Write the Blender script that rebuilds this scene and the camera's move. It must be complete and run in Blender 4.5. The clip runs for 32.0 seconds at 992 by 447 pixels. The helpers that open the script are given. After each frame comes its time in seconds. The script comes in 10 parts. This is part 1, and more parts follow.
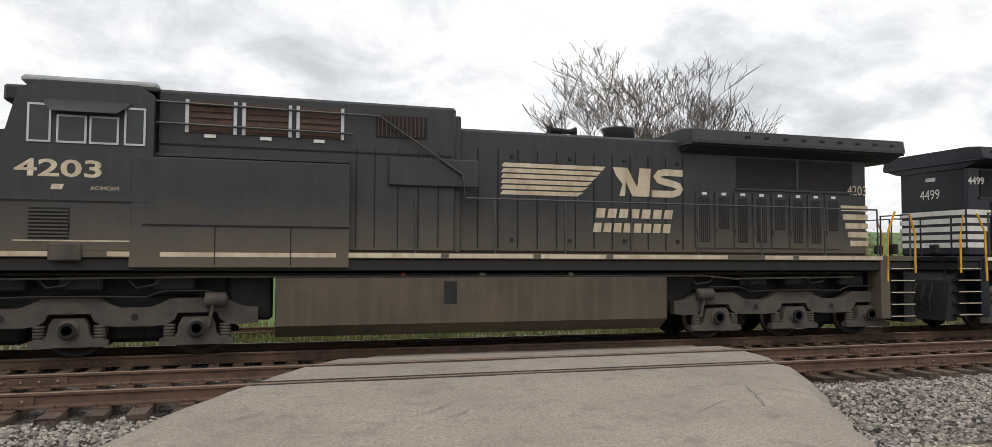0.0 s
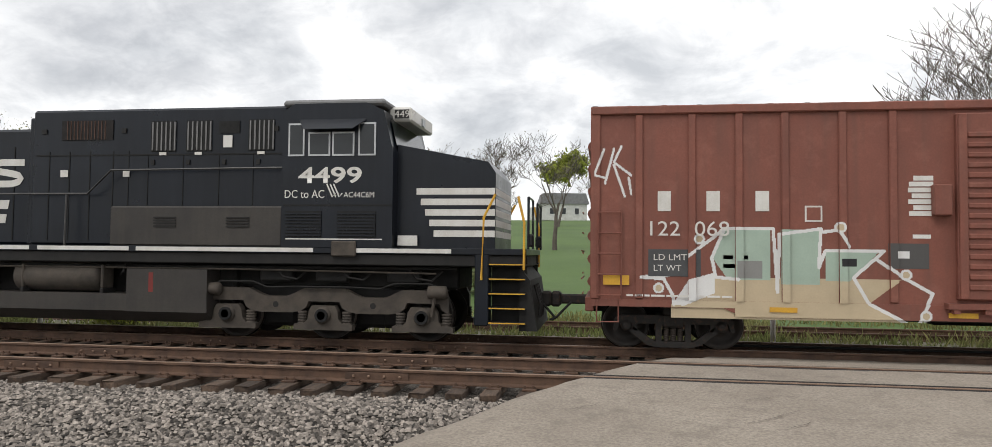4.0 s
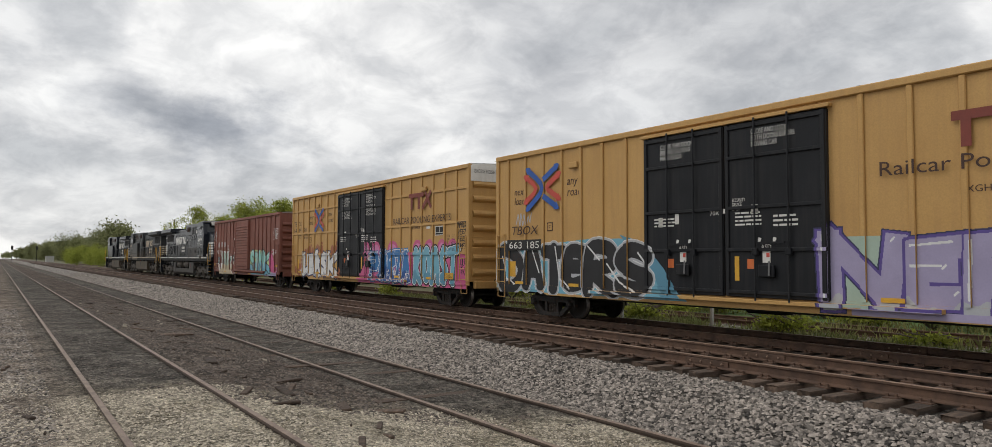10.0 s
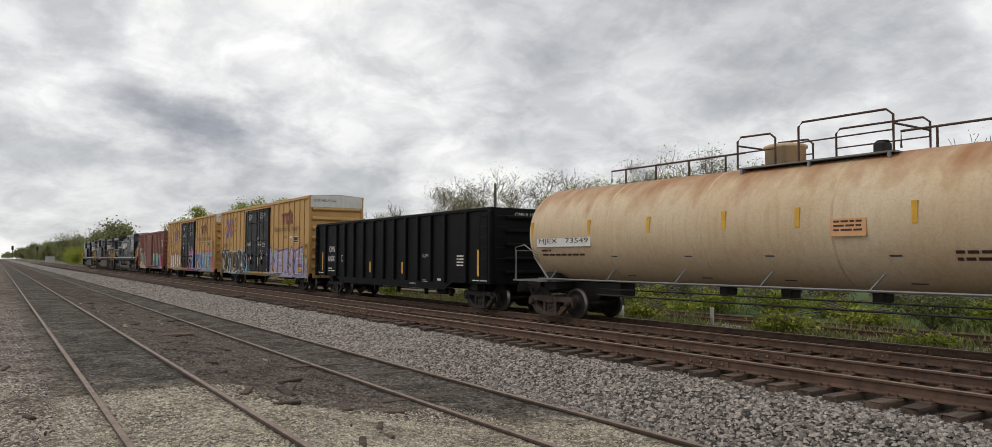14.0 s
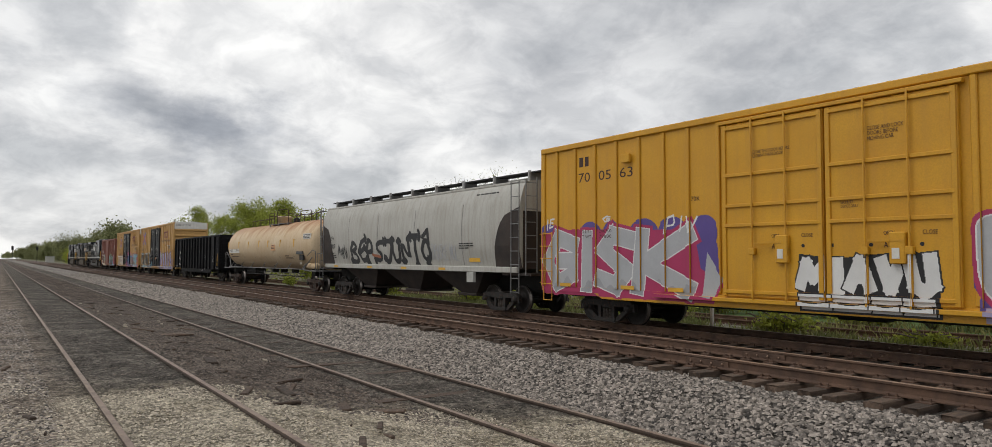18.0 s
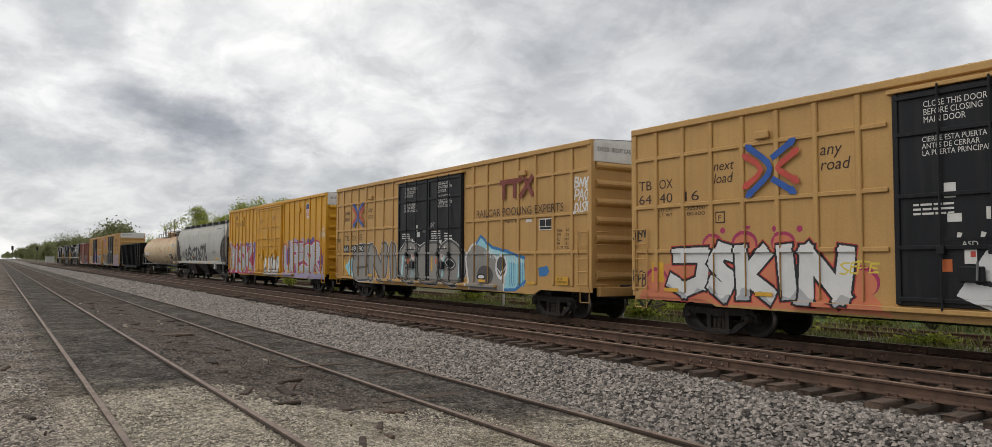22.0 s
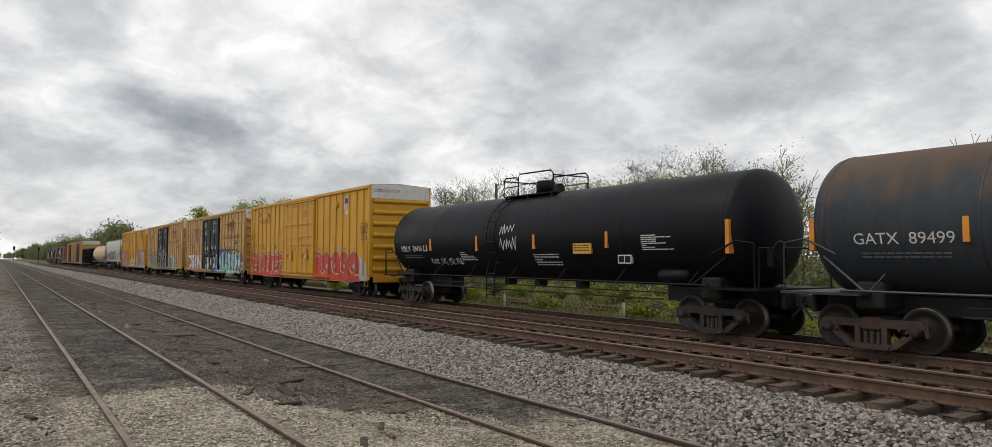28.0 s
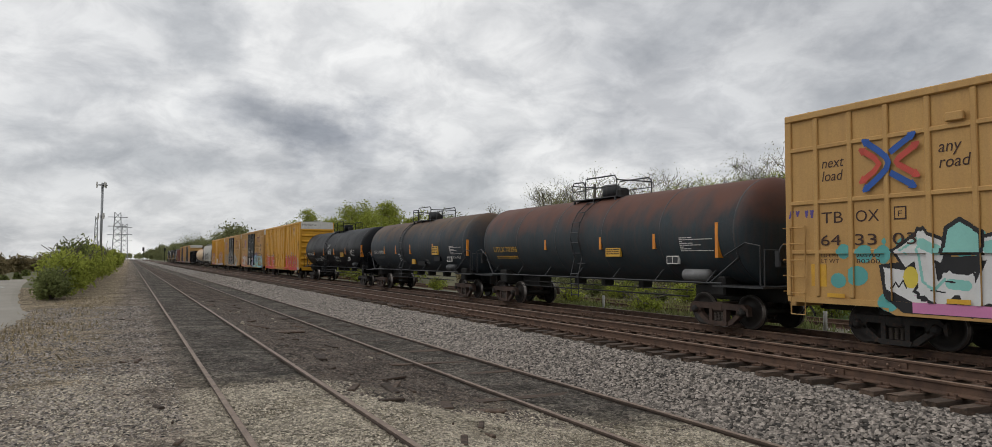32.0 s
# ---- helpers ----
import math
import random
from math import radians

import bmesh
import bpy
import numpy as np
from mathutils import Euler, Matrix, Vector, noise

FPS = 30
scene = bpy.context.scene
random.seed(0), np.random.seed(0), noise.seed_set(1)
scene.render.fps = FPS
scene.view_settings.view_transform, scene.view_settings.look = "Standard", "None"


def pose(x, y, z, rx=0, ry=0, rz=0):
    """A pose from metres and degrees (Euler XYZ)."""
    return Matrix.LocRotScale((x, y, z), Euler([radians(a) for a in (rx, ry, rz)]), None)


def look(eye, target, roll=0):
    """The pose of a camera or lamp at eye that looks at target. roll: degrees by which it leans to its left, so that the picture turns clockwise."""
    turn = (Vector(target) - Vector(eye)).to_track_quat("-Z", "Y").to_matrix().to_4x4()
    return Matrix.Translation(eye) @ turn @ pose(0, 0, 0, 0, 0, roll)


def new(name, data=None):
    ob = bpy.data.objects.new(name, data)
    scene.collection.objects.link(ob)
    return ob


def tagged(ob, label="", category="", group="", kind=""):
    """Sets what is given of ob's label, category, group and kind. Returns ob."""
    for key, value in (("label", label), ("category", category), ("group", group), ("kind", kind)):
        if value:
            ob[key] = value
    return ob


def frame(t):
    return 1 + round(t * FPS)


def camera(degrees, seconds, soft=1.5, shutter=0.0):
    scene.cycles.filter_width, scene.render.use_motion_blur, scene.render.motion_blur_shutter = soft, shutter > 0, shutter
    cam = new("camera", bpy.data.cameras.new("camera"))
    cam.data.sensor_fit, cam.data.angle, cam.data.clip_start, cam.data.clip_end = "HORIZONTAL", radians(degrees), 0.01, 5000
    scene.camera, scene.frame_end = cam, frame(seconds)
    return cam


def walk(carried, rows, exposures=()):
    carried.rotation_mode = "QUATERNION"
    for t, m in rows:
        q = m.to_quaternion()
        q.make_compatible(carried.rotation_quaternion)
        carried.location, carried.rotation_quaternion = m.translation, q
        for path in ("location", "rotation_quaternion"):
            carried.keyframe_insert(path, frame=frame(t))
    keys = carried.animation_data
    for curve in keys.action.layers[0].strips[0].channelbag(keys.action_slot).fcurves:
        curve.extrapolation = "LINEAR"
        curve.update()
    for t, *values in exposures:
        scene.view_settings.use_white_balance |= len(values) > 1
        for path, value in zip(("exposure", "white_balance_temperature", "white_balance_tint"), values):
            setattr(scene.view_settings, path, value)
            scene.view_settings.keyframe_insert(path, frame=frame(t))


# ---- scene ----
cam = camera(67.65, 32.0, soft=0.6)
CAM_Z = 1.70
# seconds, then the camera's three turns in degrees; it stands in one spot and pans
PAN = [
    (0, 92.618, -0.290, -16.740),
    (0.5, 92.631, -0.300, -15.254),
    (1, 92.634, -0.300, -14.134),
    (1.5, 92.648, -0.169, -13.172),
    (2, 92.631, -0.142, -11.218),
    (2.5, 92.632, -0.126, -5.691),
    (3, 92.538, -0.291, 4.364),
    (3.5, 92.302, -0.469, 8.838),
    (4, 92.289, -0.570, 8.336),
    (4.5, 92.284, -0.498, 8.568),
    (6.5, 92.791, 0.046, 39.052),
    (7, 92.835, -0.085, 46.331),
    (7.5, 92.821, -0.120, 51.651),
    (8, 92.847, -0.096, 56.458),
    (8.5, 92.798, -0.167, 56.523),
    (9, 92.743, -0.217, 55.963),
    (11, 92.763, -0.202, 56.018),
    (13, 92.754, -0.187, 56.016),
    (26.5, 92.756, -0.179, 56.008),
    (28.5, 92.832, -0.207, 56.220),
    (29, 92.876, -0.162, 59.531),
    (29.5, 92.881, -0.216, 62.915),
    (30, 92.875, -0.225, 63.753),
    (31, 92.812, -0.259, 63.590),
    (31.5, 92.809, -0.267, 63.637),
    (32, 92.807, -0.262, 63.690),
]
walk(cam, [(t, pose(0, 0, CAM_Z, rx, ry, rz)) for t, rx, ry, rz in PAN],
     exposures=((0, 0.22, 6580, 10), (2.5, 0.26, 6580, 10), (4.5, 0.28, 6580, 10), (7, 0.06, 6580, 10), (8.5, -0.10, 6580, 10), (12, -0.14, 6580, 10), (28.5, -0.14, 6580, 10), (30, -0.31, 6500, 10), (32, -0.31, 6500, 10)))
# seconds, how far the train has come along its track, in metres
ROLL = [
    (0, 127.57), (1, 117.56), (2, 107.63), (3, 97.72), (4, 87.87), (4.5, 82.97),
    (5, 77.89), (5.5, 72.70), (6, 67.48), (6.5, 62.31), (7, 57.24), (7.5, 52.26),
    (8, 47.37), (9, 37.77), (10, 28.29), (11, 18.90), (12, 9.44), (13, 0.00),
    (14, -9.00), (15, -18.12), (16, -27.36), (17, -36.74), (18, -46.17), (19, -55.58),
    (20, -64.95), (21, -74.25), (22, -83.47), (23, -92.76), (24, -102.22), (25, -111.72),
    (26, -121.19), (27, -130.66), (28, -140.15), (29, -149.64), (30, -159.14), (31, -168.66),
    (32, -178.17),
]


# ---- light: an overcast spring day ----
def make_sky():
    w = bpy.data.worlds.new("overcast_sky")
    scene.world = w
    w.use_nodes = True
    nt = w.node_tree
    N, L = nt.nodes, nt.links
    bg = N["Background"]
    # the cloud layer lies flat overhead: its plan runs off to the horizon
    tc = N.new("ShaderNodeTexCoord")
    sep = N.new("ShaderNodeSeparateXYZ")
    L.new(tc.outputs["Generated"], sep.inputs[0])

    def calc(op, a, b):
        n = N.new("ShaderNodeMath"); n.operation = op
        for k, v in enumerate((a, b)):
            if isinstance(v, (int, float)):
                n.inputs[k].default_value = v
            else:
                L.new(v, n.inputs[k])
        return n.outputs[0]

    high_z = calc("ADD", calc("MAXIMUM", sep.outputs["Z"], 0.0), 0.40)
    plan = N.new("ShaderNodeCombineXYZ")
    L.new(calc("DIVIDE", sep.outputs["X"], high_z), plan.inputs[0])
    L.new(calc("DIVIDE", sep.outputs["Y"], high_z), plan.inputs[1])

    def cloud(scale, detail, rough, warp, shift):
        ad = N.new("ShaderNodeVectorMath"); ad.operation = "ADD"
        ad.inputs[1].default_value = shift
        L.new(plan.outputs[0], ad.inputs[0])
        n = N.new("ShaderNodeTexNoise")
        n.inputs["Scale"].default_value, n.inputs["Detail"].default_value = scale, detail
        n.inputs["Roughness"].default_value, n.inputs["Distortion"].default_value = rough, warp
        L.new(ad.outputs[0], n.inputs["Vector"])
        return n.outputs["Fac"]

    def tone(fac, stops):
        r = N.new("ShaderNodeValToRGB")
        els = r.color_ramp.elements
        els[0].position, els[0].color = stops[0][0], (*stops[0][1], 1)
        els[1].position, els[1].color = stops[-1][0], (*stops[-1][1], 1)
        for p, c in stops[1:-1]:
            e = els.new(p); e.color = (*c, 1)
        L.new(fac, r.inputs[0])
        return r.outputs[0]

    def times(a, b):
        m = N.new("ShaderNodeMix"); m.data_type = "RGBA"; m.blend_type = "MULTIPLY"; m.inputs[0].default_value = 1.0
        L.new(a, m.inputs[6]); L.new(b, m.inputs[7])
        return m.outputs[2]

    # a pale ceiling, darker undersides in it, and small lumps with brighter shoulders
    high = tone(cloud(1.3, 5, 0.5, 0.2, (4.2, 1.3, 0.4)), ((0.30, (0.74, 0.75, 0.765)), (0.48, (0.86, 0.865, 0.87)), (0.66, (1.0, 1.0, 0.995))))
    bank = tone(cloud(3.0, 8, 0.55, 0.4, (1.7, 8.1, 2.3)), ((0.36, (0.70, 0.715, 0.735)), (0.45, (0.85, 0.857, 0.868)), (0.52, (0.98, 0.98, 0.98)), (0.62, (1.06, 1.06, 1.055))))
    lump = tone(cloud(7.4, 9, 0.6, 0.4, (0.4, 3.3, 6.1)), ((0.38, (0.85, 0.856, 0.866)), (0.50, (0.97, 0.972, 0.975)), (0.60, (1.08, 1.08, 1.075))))
    cover = times(times(high, bank), lump)
    # heavier banks of rain cloud: place, length along, depth, turn, tint
    fray = N.new("ShaderNodeTexNoise")
    fray.inputs["Scale"].default_value, fray.inputs["Detail"].default_value, fray.inputs["Roughness"].default_value = 4.4, 8, 0.62
    L.new(plan.outputs[0], fray.inputs["Vector"])
    pull = N.new("ShaderNodeVectorMath"); pull.operation = "MULTIPLY_ADD"
    L.new(fray.outputs["Color"], pull.inputs[0])
    pull.inputs[1].default_value, pull.inputs[2].default_value = (0.48, 0.48, 0), (-0.24, -0.24, 0)
    loose = N.new("ShaderNodeVectorMath"); loose.operation = "ADD"
    L.new(plan.outputs[0], loose.inputs[0]); L.new(pull.outputs[0], loose.inputs[1])
    for cx, cy, along, deep, turn, tint in ((-1.70, 0.37, 0.17, 0.28, 14, (0.58, 0.60, 0.645)), (-0.80, 1.06, 0.28, 0.52, 40, (0.68, 0.69, 0.71)), (-1.27, 1.06, 0.30, 0.46, 40, (0.84, 0.845, 0.86)),
                                            (-2.05, 0.55, 0.28, 0.36, 15, (0.84, 0.845, 0.86)), (0.94, 1.17, 0.25, 0.25, 0, (0.80, 0.81, 0.825))):
        off = N.new("ShaderNodeVectorMath"); off.operation = "SUBTRACT"
        off.inputs[1].default_value = (cx, cy, 0)
        L.new(loose.outputs[0], off.inputs[0])
        mp = N.new("ShaderNodeMapping"); mp.vector_type = "TEXTURE"
        mp.inputs["Rotation"].default_value, mp.inputs["Scale"].default_value = (0, 0, radians(turn)), (along, deep, 1)
        L.new(off.outputs[0], mp.inputs[0])
        ln = N.new("ShaderNodeVectorMath"); ln.operation = "LENGTH"
        L.new(mp.outputs[0], ln.inputs[0])
        cover = times(cover, tone(ln.outputs["Value"], ((0.30, tint), (1.0, (1.0, 1.0, 1.0)))))
    sky = N.new("ShaderNodeTexSky")
    sky.sky_type, sky.sun_disc = "NISHITA", False
    sky.sun_elevation, sky.sun_rotation = radians(50), radians(200)
    dim = N.new("ShaderNodeMix"); dim.data_type = "RGBA"; dim.blend_type = "MULTIPLY"
    dim.inputs[0].default_value = 1.0
    L.new(sky.outputs[0], dim.inputs[6]); dim.inputs[7].default_value = (0.08, 0.08, 0.08, 1)
    mix = N.new("ShaderNodeMix"); mix.data_type = "RGBA"; mix.inputs[0].default_value = 0.93
    L.new(dim.outputs[2], mix.inputs[6]); L.new(cover, mix.inputs[7])
    L.new(mix.outputs[2], bg.inputs["Color"])
    bg.inputs["Strength"].default_value = 1.13


make_sky()
lamp = bpy.data.lights.new("sun", "SUN")
lamp.energy, lamp.angle, lamp.color = 1.1, radians(35), (1.0, 0.97, 0.92)
sun = new("sun", lamp)
sun.matrix_basis = look((-20, -40, 60), (0, 0, 0))


# ---- materials ----
def mat(name, c1, c2=None, rough=0.6, metal=0.0, scale=2.0, fine=60.0, bump=0.15, streak=None, streak_amount=0.0,
        spots=None, spots_amount=0.0, per="", stretch=(1, 1, 1), spec=0.5, world=False, fine_mix=0.35, vary=(0.55, 1.45), dust=None):
    """Paint, metal, wood or stone: two tones mixed by a coarse and a fine grain, vertical streaks and spots of dirt."""
    m = bpy.data.materials.new(name)
    m.use_nodes = True
    nt = m.node_tree
    N, L = nt.nodes, nt.links
    p = N["Principled BSDF"]
    p.inputs["Roughness"].default_value, p.inputs["Metallic"].default_value = rough, metal
    p.inputs["Specular IOR Level"].default_value = spec
    c2 = c2 or tuple(v * 0.72 for v in c1)
    if world:
        src = N.new("ShaderNodeNewGeometry").outputs["Position"]
    else:
        src = N.new("ShaderNodeTexCoord").outputs["Object"]
        info = N.new("ShaderNodeObjectInfo")
        off = N.new("ShaderNodeVectorMath"); off.operation = "ADD"
        sc = N.new("ShaderNodeMath"); sc.operation = "MULTIPLY"; sc.inputs[1].default_value = 37.0
        L.new(info.outputs["Random"], sc.inputs[0]); L.new(src, off.inputs[0]); L.new(sc.outputs[0], off.inputs[1])
        src = off.outputs[0]
    if stretch != (1, 1, 1):
        mp = N.new("ShaderNodeMapping"); mp.inputs["Scale"].default_value = stretch
        L.new(src, mp.inputs[0]); src = mp.outputs[0]

    def grain(s, detail, rgh=0.6):
        n = N.new("ShaderNodeTexNoise")
        n.inputs["Scale"].default_value, n.inputs["Detail"].default_value = s, detail
        n.inputs["Roughness"].default_value = rgh
        L.new(src, n.inputs["Vector"])
        return n.outputs["Fac"]

    def ramp(fac, a, b):
        r = N.new("ShaderNodeMapRange")
        r.inputs["From Min"].default_value, r.inputs["From Max"].default_value = a, b
        L.new(fac, r.inputs["Value"])
        return r.outputs[0]

    def blend(fac, a, b):
        x = N.new("ShaderNodeMix"); x.data_type = "RGBA"
        if isinstance(fac, float):
            x.inputs[0].default_value = fac
        else:
            L.new(fac, x.inputs[0])
        for k, v in ((6, a), (7, b)):
            if isinstance(v, tuple):
                x.inputs[k].default_value = (*v, 1)
            else:
                L.new(v, x.inputs[k])
        return x.outputs[2]

    def times(fac, k):
        x = N.new("ShaderNodeMath"); x.operation = "MULTIPLY"; x.inputs[1].default_value = k
        L.new(fac, x.inputs[0])
        return x.outputs[0]

    col = blend(ramp(grain(scale, 5), 0.32, 0.68), c2, c1)
    fn = grain(fine, 3)
    col = blend(times(ramp(fn, 0.35, 0.75), fine_mix), col, tuple(v * 0.6 for v in c2))
    if per:
        if per == "island":
            rnd = N.new("ShaderNodeNewGeometry").outputs["Random Per Island"]
        else:
            rnd = N.new("ShaderNodeObjectInfo").outputs["Random"]
        hs = N.new("ShaderNodeHueSaturation")
        rr = N.new("ShaderNodeMapRange")
        rr.inputs["To Min"].default_value, rr.inputs["To Max"].default_value = vary
        L.new(rnd, rr.inputs["Value"]); L.new(rr.outputs[0], hs.inputs["Value"]); L.new(col, hs.inputs["Color"])
        col = hs.outputs[0]
    if streak:
        mp = N.new("ShaderNodeMapping"); mp.inputs["Scale"].default_value = (7, 7, 0.45)
        L.new(src, mp.inputs[0])
        n = N.new("ShaderNodeTexNoise"); n.inputs["Scale"].default_value, n.inputs["Detail"].default_value = 1.0, 4
        L.new(mp.outputs[0], n.inputs["Vector"])
        col = blend(times(ramp(n.outputs["Fac"], 0.45, 0.75), streak_amount), col, streak)
    if spots:
        col = blend(times(ramp(grain(scale * 2.3 + 1, 6, 0.7), 0.52, 0.66), spots_amount), col, spots)
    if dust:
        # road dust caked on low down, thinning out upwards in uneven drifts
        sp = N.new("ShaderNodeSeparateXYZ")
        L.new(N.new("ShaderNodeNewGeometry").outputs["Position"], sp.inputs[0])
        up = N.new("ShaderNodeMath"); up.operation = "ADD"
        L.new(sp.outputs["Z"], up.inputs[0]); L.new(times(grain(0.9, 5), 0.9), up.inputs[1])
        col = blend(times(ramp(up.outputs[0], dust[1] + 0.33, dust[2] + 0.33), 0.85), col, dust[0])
    L.new(col, p.inputs["Base Color"])
    b = N.new("ShaderNodeBump")
    b.inputs["Strength"].default_value, b.inputs["Distance"].default_value = bump, 0.01
    L.new(fn, b.inputs["Height"]); L.new(b.outputs[0], p.inputs["Normal"])
    rgh = N.new("ShaderNodeMapRange")
    rgh.inputs["To Min"].default_value, rgh.inputs["To Max"].default_value = max(rough - 0.12, 0.05), min(rough + 0.15, 1)
    L.new(grain(scale * 1.7, 4), rgh.inputs["Value"]); L.new(rgh.outputs[0], p.inputs["Roughness"])
    return m


def leaf_mat(name, c1, c2):
    m = mat(name, c1, c2, rough=0.75, scale=0.8, fine=20, bump=0.0, per="island", spec=0.15)
    nt = m.node_tree
    p = nt.nodes["Principled BSDF"]
    tr = nt.nodes.new("ShaderNodeBsdfTranslucent")
    nt.links.new(p.inputs["Base Color"].links[0].from_socket, tr.inputs["Color"])
    mx = nt.nodes.new("ShaderNodeMixShader")
    mx.inputs[0].default_value = 0.45
    nt.links.new(p.outputs[0], mx.inputs[1])
    nt.links.new(tr.outputs[0], mx.inputs[2])
    nt.links.new(mx.outputs[0], nt.nodes["Material Output"].inputs["Surface"])
    return m


M = {}
RUST = (0.16, 0.065, 0.03)
DUST = (0.20, 0.155, 0.105)
M["loco"] = mat("black_locomotive_paint", (0.0075, 0.0105, 0.0175), (0.0045, 0.0062, 0.010), 0.30, scale=0.8, fine=25, bump=0.05, streak=(0.016, 0.020, 0.026), streak_amount=0.28, spec=0.34)
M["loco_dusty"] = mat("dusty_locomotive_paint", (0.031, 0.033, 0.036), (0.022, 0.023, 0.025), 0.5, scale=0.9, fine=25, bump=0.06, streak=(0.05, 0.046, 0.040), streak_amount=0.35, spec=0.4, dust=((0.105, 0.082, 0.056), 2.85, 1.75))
M["dirt_panel"] = mat("dust_caked_panel", (0.090, 0.066, 0.042), (0.054, 0.042, 0.030), 0.75, scale=0.9, fine=30, bump=0.1, streak=(0.11, 0.085, 0.055), streak_amount=0.5)
M["frame"] = mat("dusty_black_underframe", (0.015, 0.0135, 0.012), (0.007, 0.0065, 0.0065), 0.75, scale=3, fine=40, bump=0.2)
M["bogie"] = mat("dust_covered_steel_casting", (0.092, 0.075, 0.059), (0.044, 0.037, 0.031), 0.8, scale=3, fine=50, bump=0.25)
M["truck"] = mat("dark_cast_steel_truck", (0.026, 0.022, 0.019), (0.011, 0.010, 0.0095), 0.75, scale=4, fine=50, bump=0.2, spots=RUST, spots_amount=0.3)
M["wheel"] = mat("rolled_steel_wheel", (0.032, 0.024, 0.019), (0.014, 0.012, 0.011), 0.6, 0.3, scale=3, fine=40)
M["truck_rust"] = mat("rust_brown_cast_truck", (0.080, 0.045, 0.031), (0.032, 0.020, 0.016), 0.8, scale=4, fine=50, bump=0.25)
M["tread"] = mat("bright_wheel_rim", (0.24, 0.22, 0.20), (0.16, 0.14, 0.13), 0.35, 0.9, scale=6)
M["spring"] = mat("spring_steel", (0.07, 0.055, 0.045), None, 0.6, 0.4)
M["grille"] = mat("black_mesh_grille", (0.008, 0.008, 0.008), (0.004, 0.004, 0.004), 0.8, scale=6)
M["dark_louver"] = mat("sooty_brown_louver", (0.016, 0.012, 0.011), (0.008, 0.007, 0.007), 0.85, scale=5)
M["louver"] = mat("rusty_louver", (0.10, 0.052, 0.036), (0.045, 0.026, 0.019), 0.8, scale=5)
M["white"] = mat("white_paint", (0.72, 0.71, 0.68), (0.60, 0.58, 0.54), 0.5, scale=2, bump=0.03, streak=(0.4, 0.36, 0.3), streak_amount=0.3)
M["cream"] = mat("sooty_cream_paint", (0.62, 0.54, 0.40), (0.42, 0.33, 0.23), 0.6, scale=2, bump=0.05, streak=(0.24, 0.16, 0.10), streak_amount=0.5)
M["yellow"] = mat("safety_yellow_paint", (0.70, 0.40, 0.03), (0.55, 0.29, 0.03), 0.5, scale=3)
M["slate"] = mat("dark_slate_paint", (0.075, 0.078, 0.08), (0.05, 0.052, 0.055), 0.6, scale=3)
M["peach"] = mat("peach_enamel_sign", (0.66, 0.36, 0.17), (0.58, 0.30, 0.13), 0.5, scale=3)
M["amber"] = mat("amber_reflector", (0.72, 0.27, 0.02), (0.60, 0.20, 0.02), 0.4, scale=3)
M["steel"] = mat("grey_painted_steel", (0.20, 0.20, 0.20), (0.13, 0.13, 0.13), 0.5, scale=3)
M["glass"] = mat("dark_cab_glass", (0.02, 0.024, 0.026), (0.012, 0.014, 0.016), 0.08, scale=1, bump=0.0, fine_mix=0.0)
M["alu"] = mat("aluminium_window_frame", (0.55, 0.56, 0.57), None, 0.4, 0.6)
M["red"] = mat("red_enamel", (0.22, 0.028, 0.022), None, 0.5)
M["boxbrown"] = mat("oxide_red_car_paint", (0.235, 0.078, 0.052), (0.175, 0.060, 0.042), 0.65, scale=0.7, fine=30, bump=0.06, streak=(0.12, 0.055, 0.04), streak_amount=0.45, spots=(0.29, 0.12, 0.085), spots_amount=0.3)
M["tan"] = mat("faded_yellow_tan_car_paint", (0.53, 0.315, 0.105), (0.46, 0.265, 0.085), 0.6, scale=0.6, fine=30, bump=0.04, streak=(0.33, 0.18, 0.07), streak_amount=0.35)
M["gold"] = mat("bright_yellow_car_paint", (0.63, 0.325, 0.014), (0.55, 0.27, 0.012), 0.5, scale=0.6, fine=30, bump=0.04, streak=(0.40, 0.20, 0.03), streak_amount=0.3)
M["blackdoor"] = mat("black_door_paint", (0.012, 0.013, 0.016), (0.008, 0.009, 0.011), 0.5, scale=1, fine=30, bump=0.06, streak=(0.045, 0.042, 0.04), streak_amount=0.3, spec=0.25)
M["blackcar"] = mat("black_car_paint", (0.0085, 0.0085, 0.0100), (0.0055, 0.0055, 0.0065), 0.55, scale=0.8, fine=30, bump=0.08, streak=(0.013, 0.012, 0.012), streak_amount=0.3, spec=0.10)
M["roof"] = mat("galvanised_roof", (0.42, 0.42, 0.42), (0.30, 0.29, 0.28), 0.5, 0.3, scale=2, spots=RUST, spots_amount=0.4)
M["roofrust"] = mat("peeling_rusty_roof", (0.15, 0.075, 0.055), (0.34, 0.33, 0.31), 0.7, scale=2.5, spots=(0.35, 0.33, 0.31), spots_amount=0.6)
M["cream_tank"] = mat("rust_stained_cream_tank", (0.62, 0.48, 0.30), (0.50, 0.36, 0.21), 0.6, scale=0.5, fine=20, bump=0.05, streak=(0.33, 0.17, 0.08), streak_amount=0.4)
M["black_tank"] = mat("black_tank_paint", (0.008, 0.009, 0.012), (0.005, 0.006, 0.008), 0.45, scale=0.6, fine=20, bump=0.04, streak=(0.014, 0.0135, 0.013), streak_amount=0.25, spec=0.14)
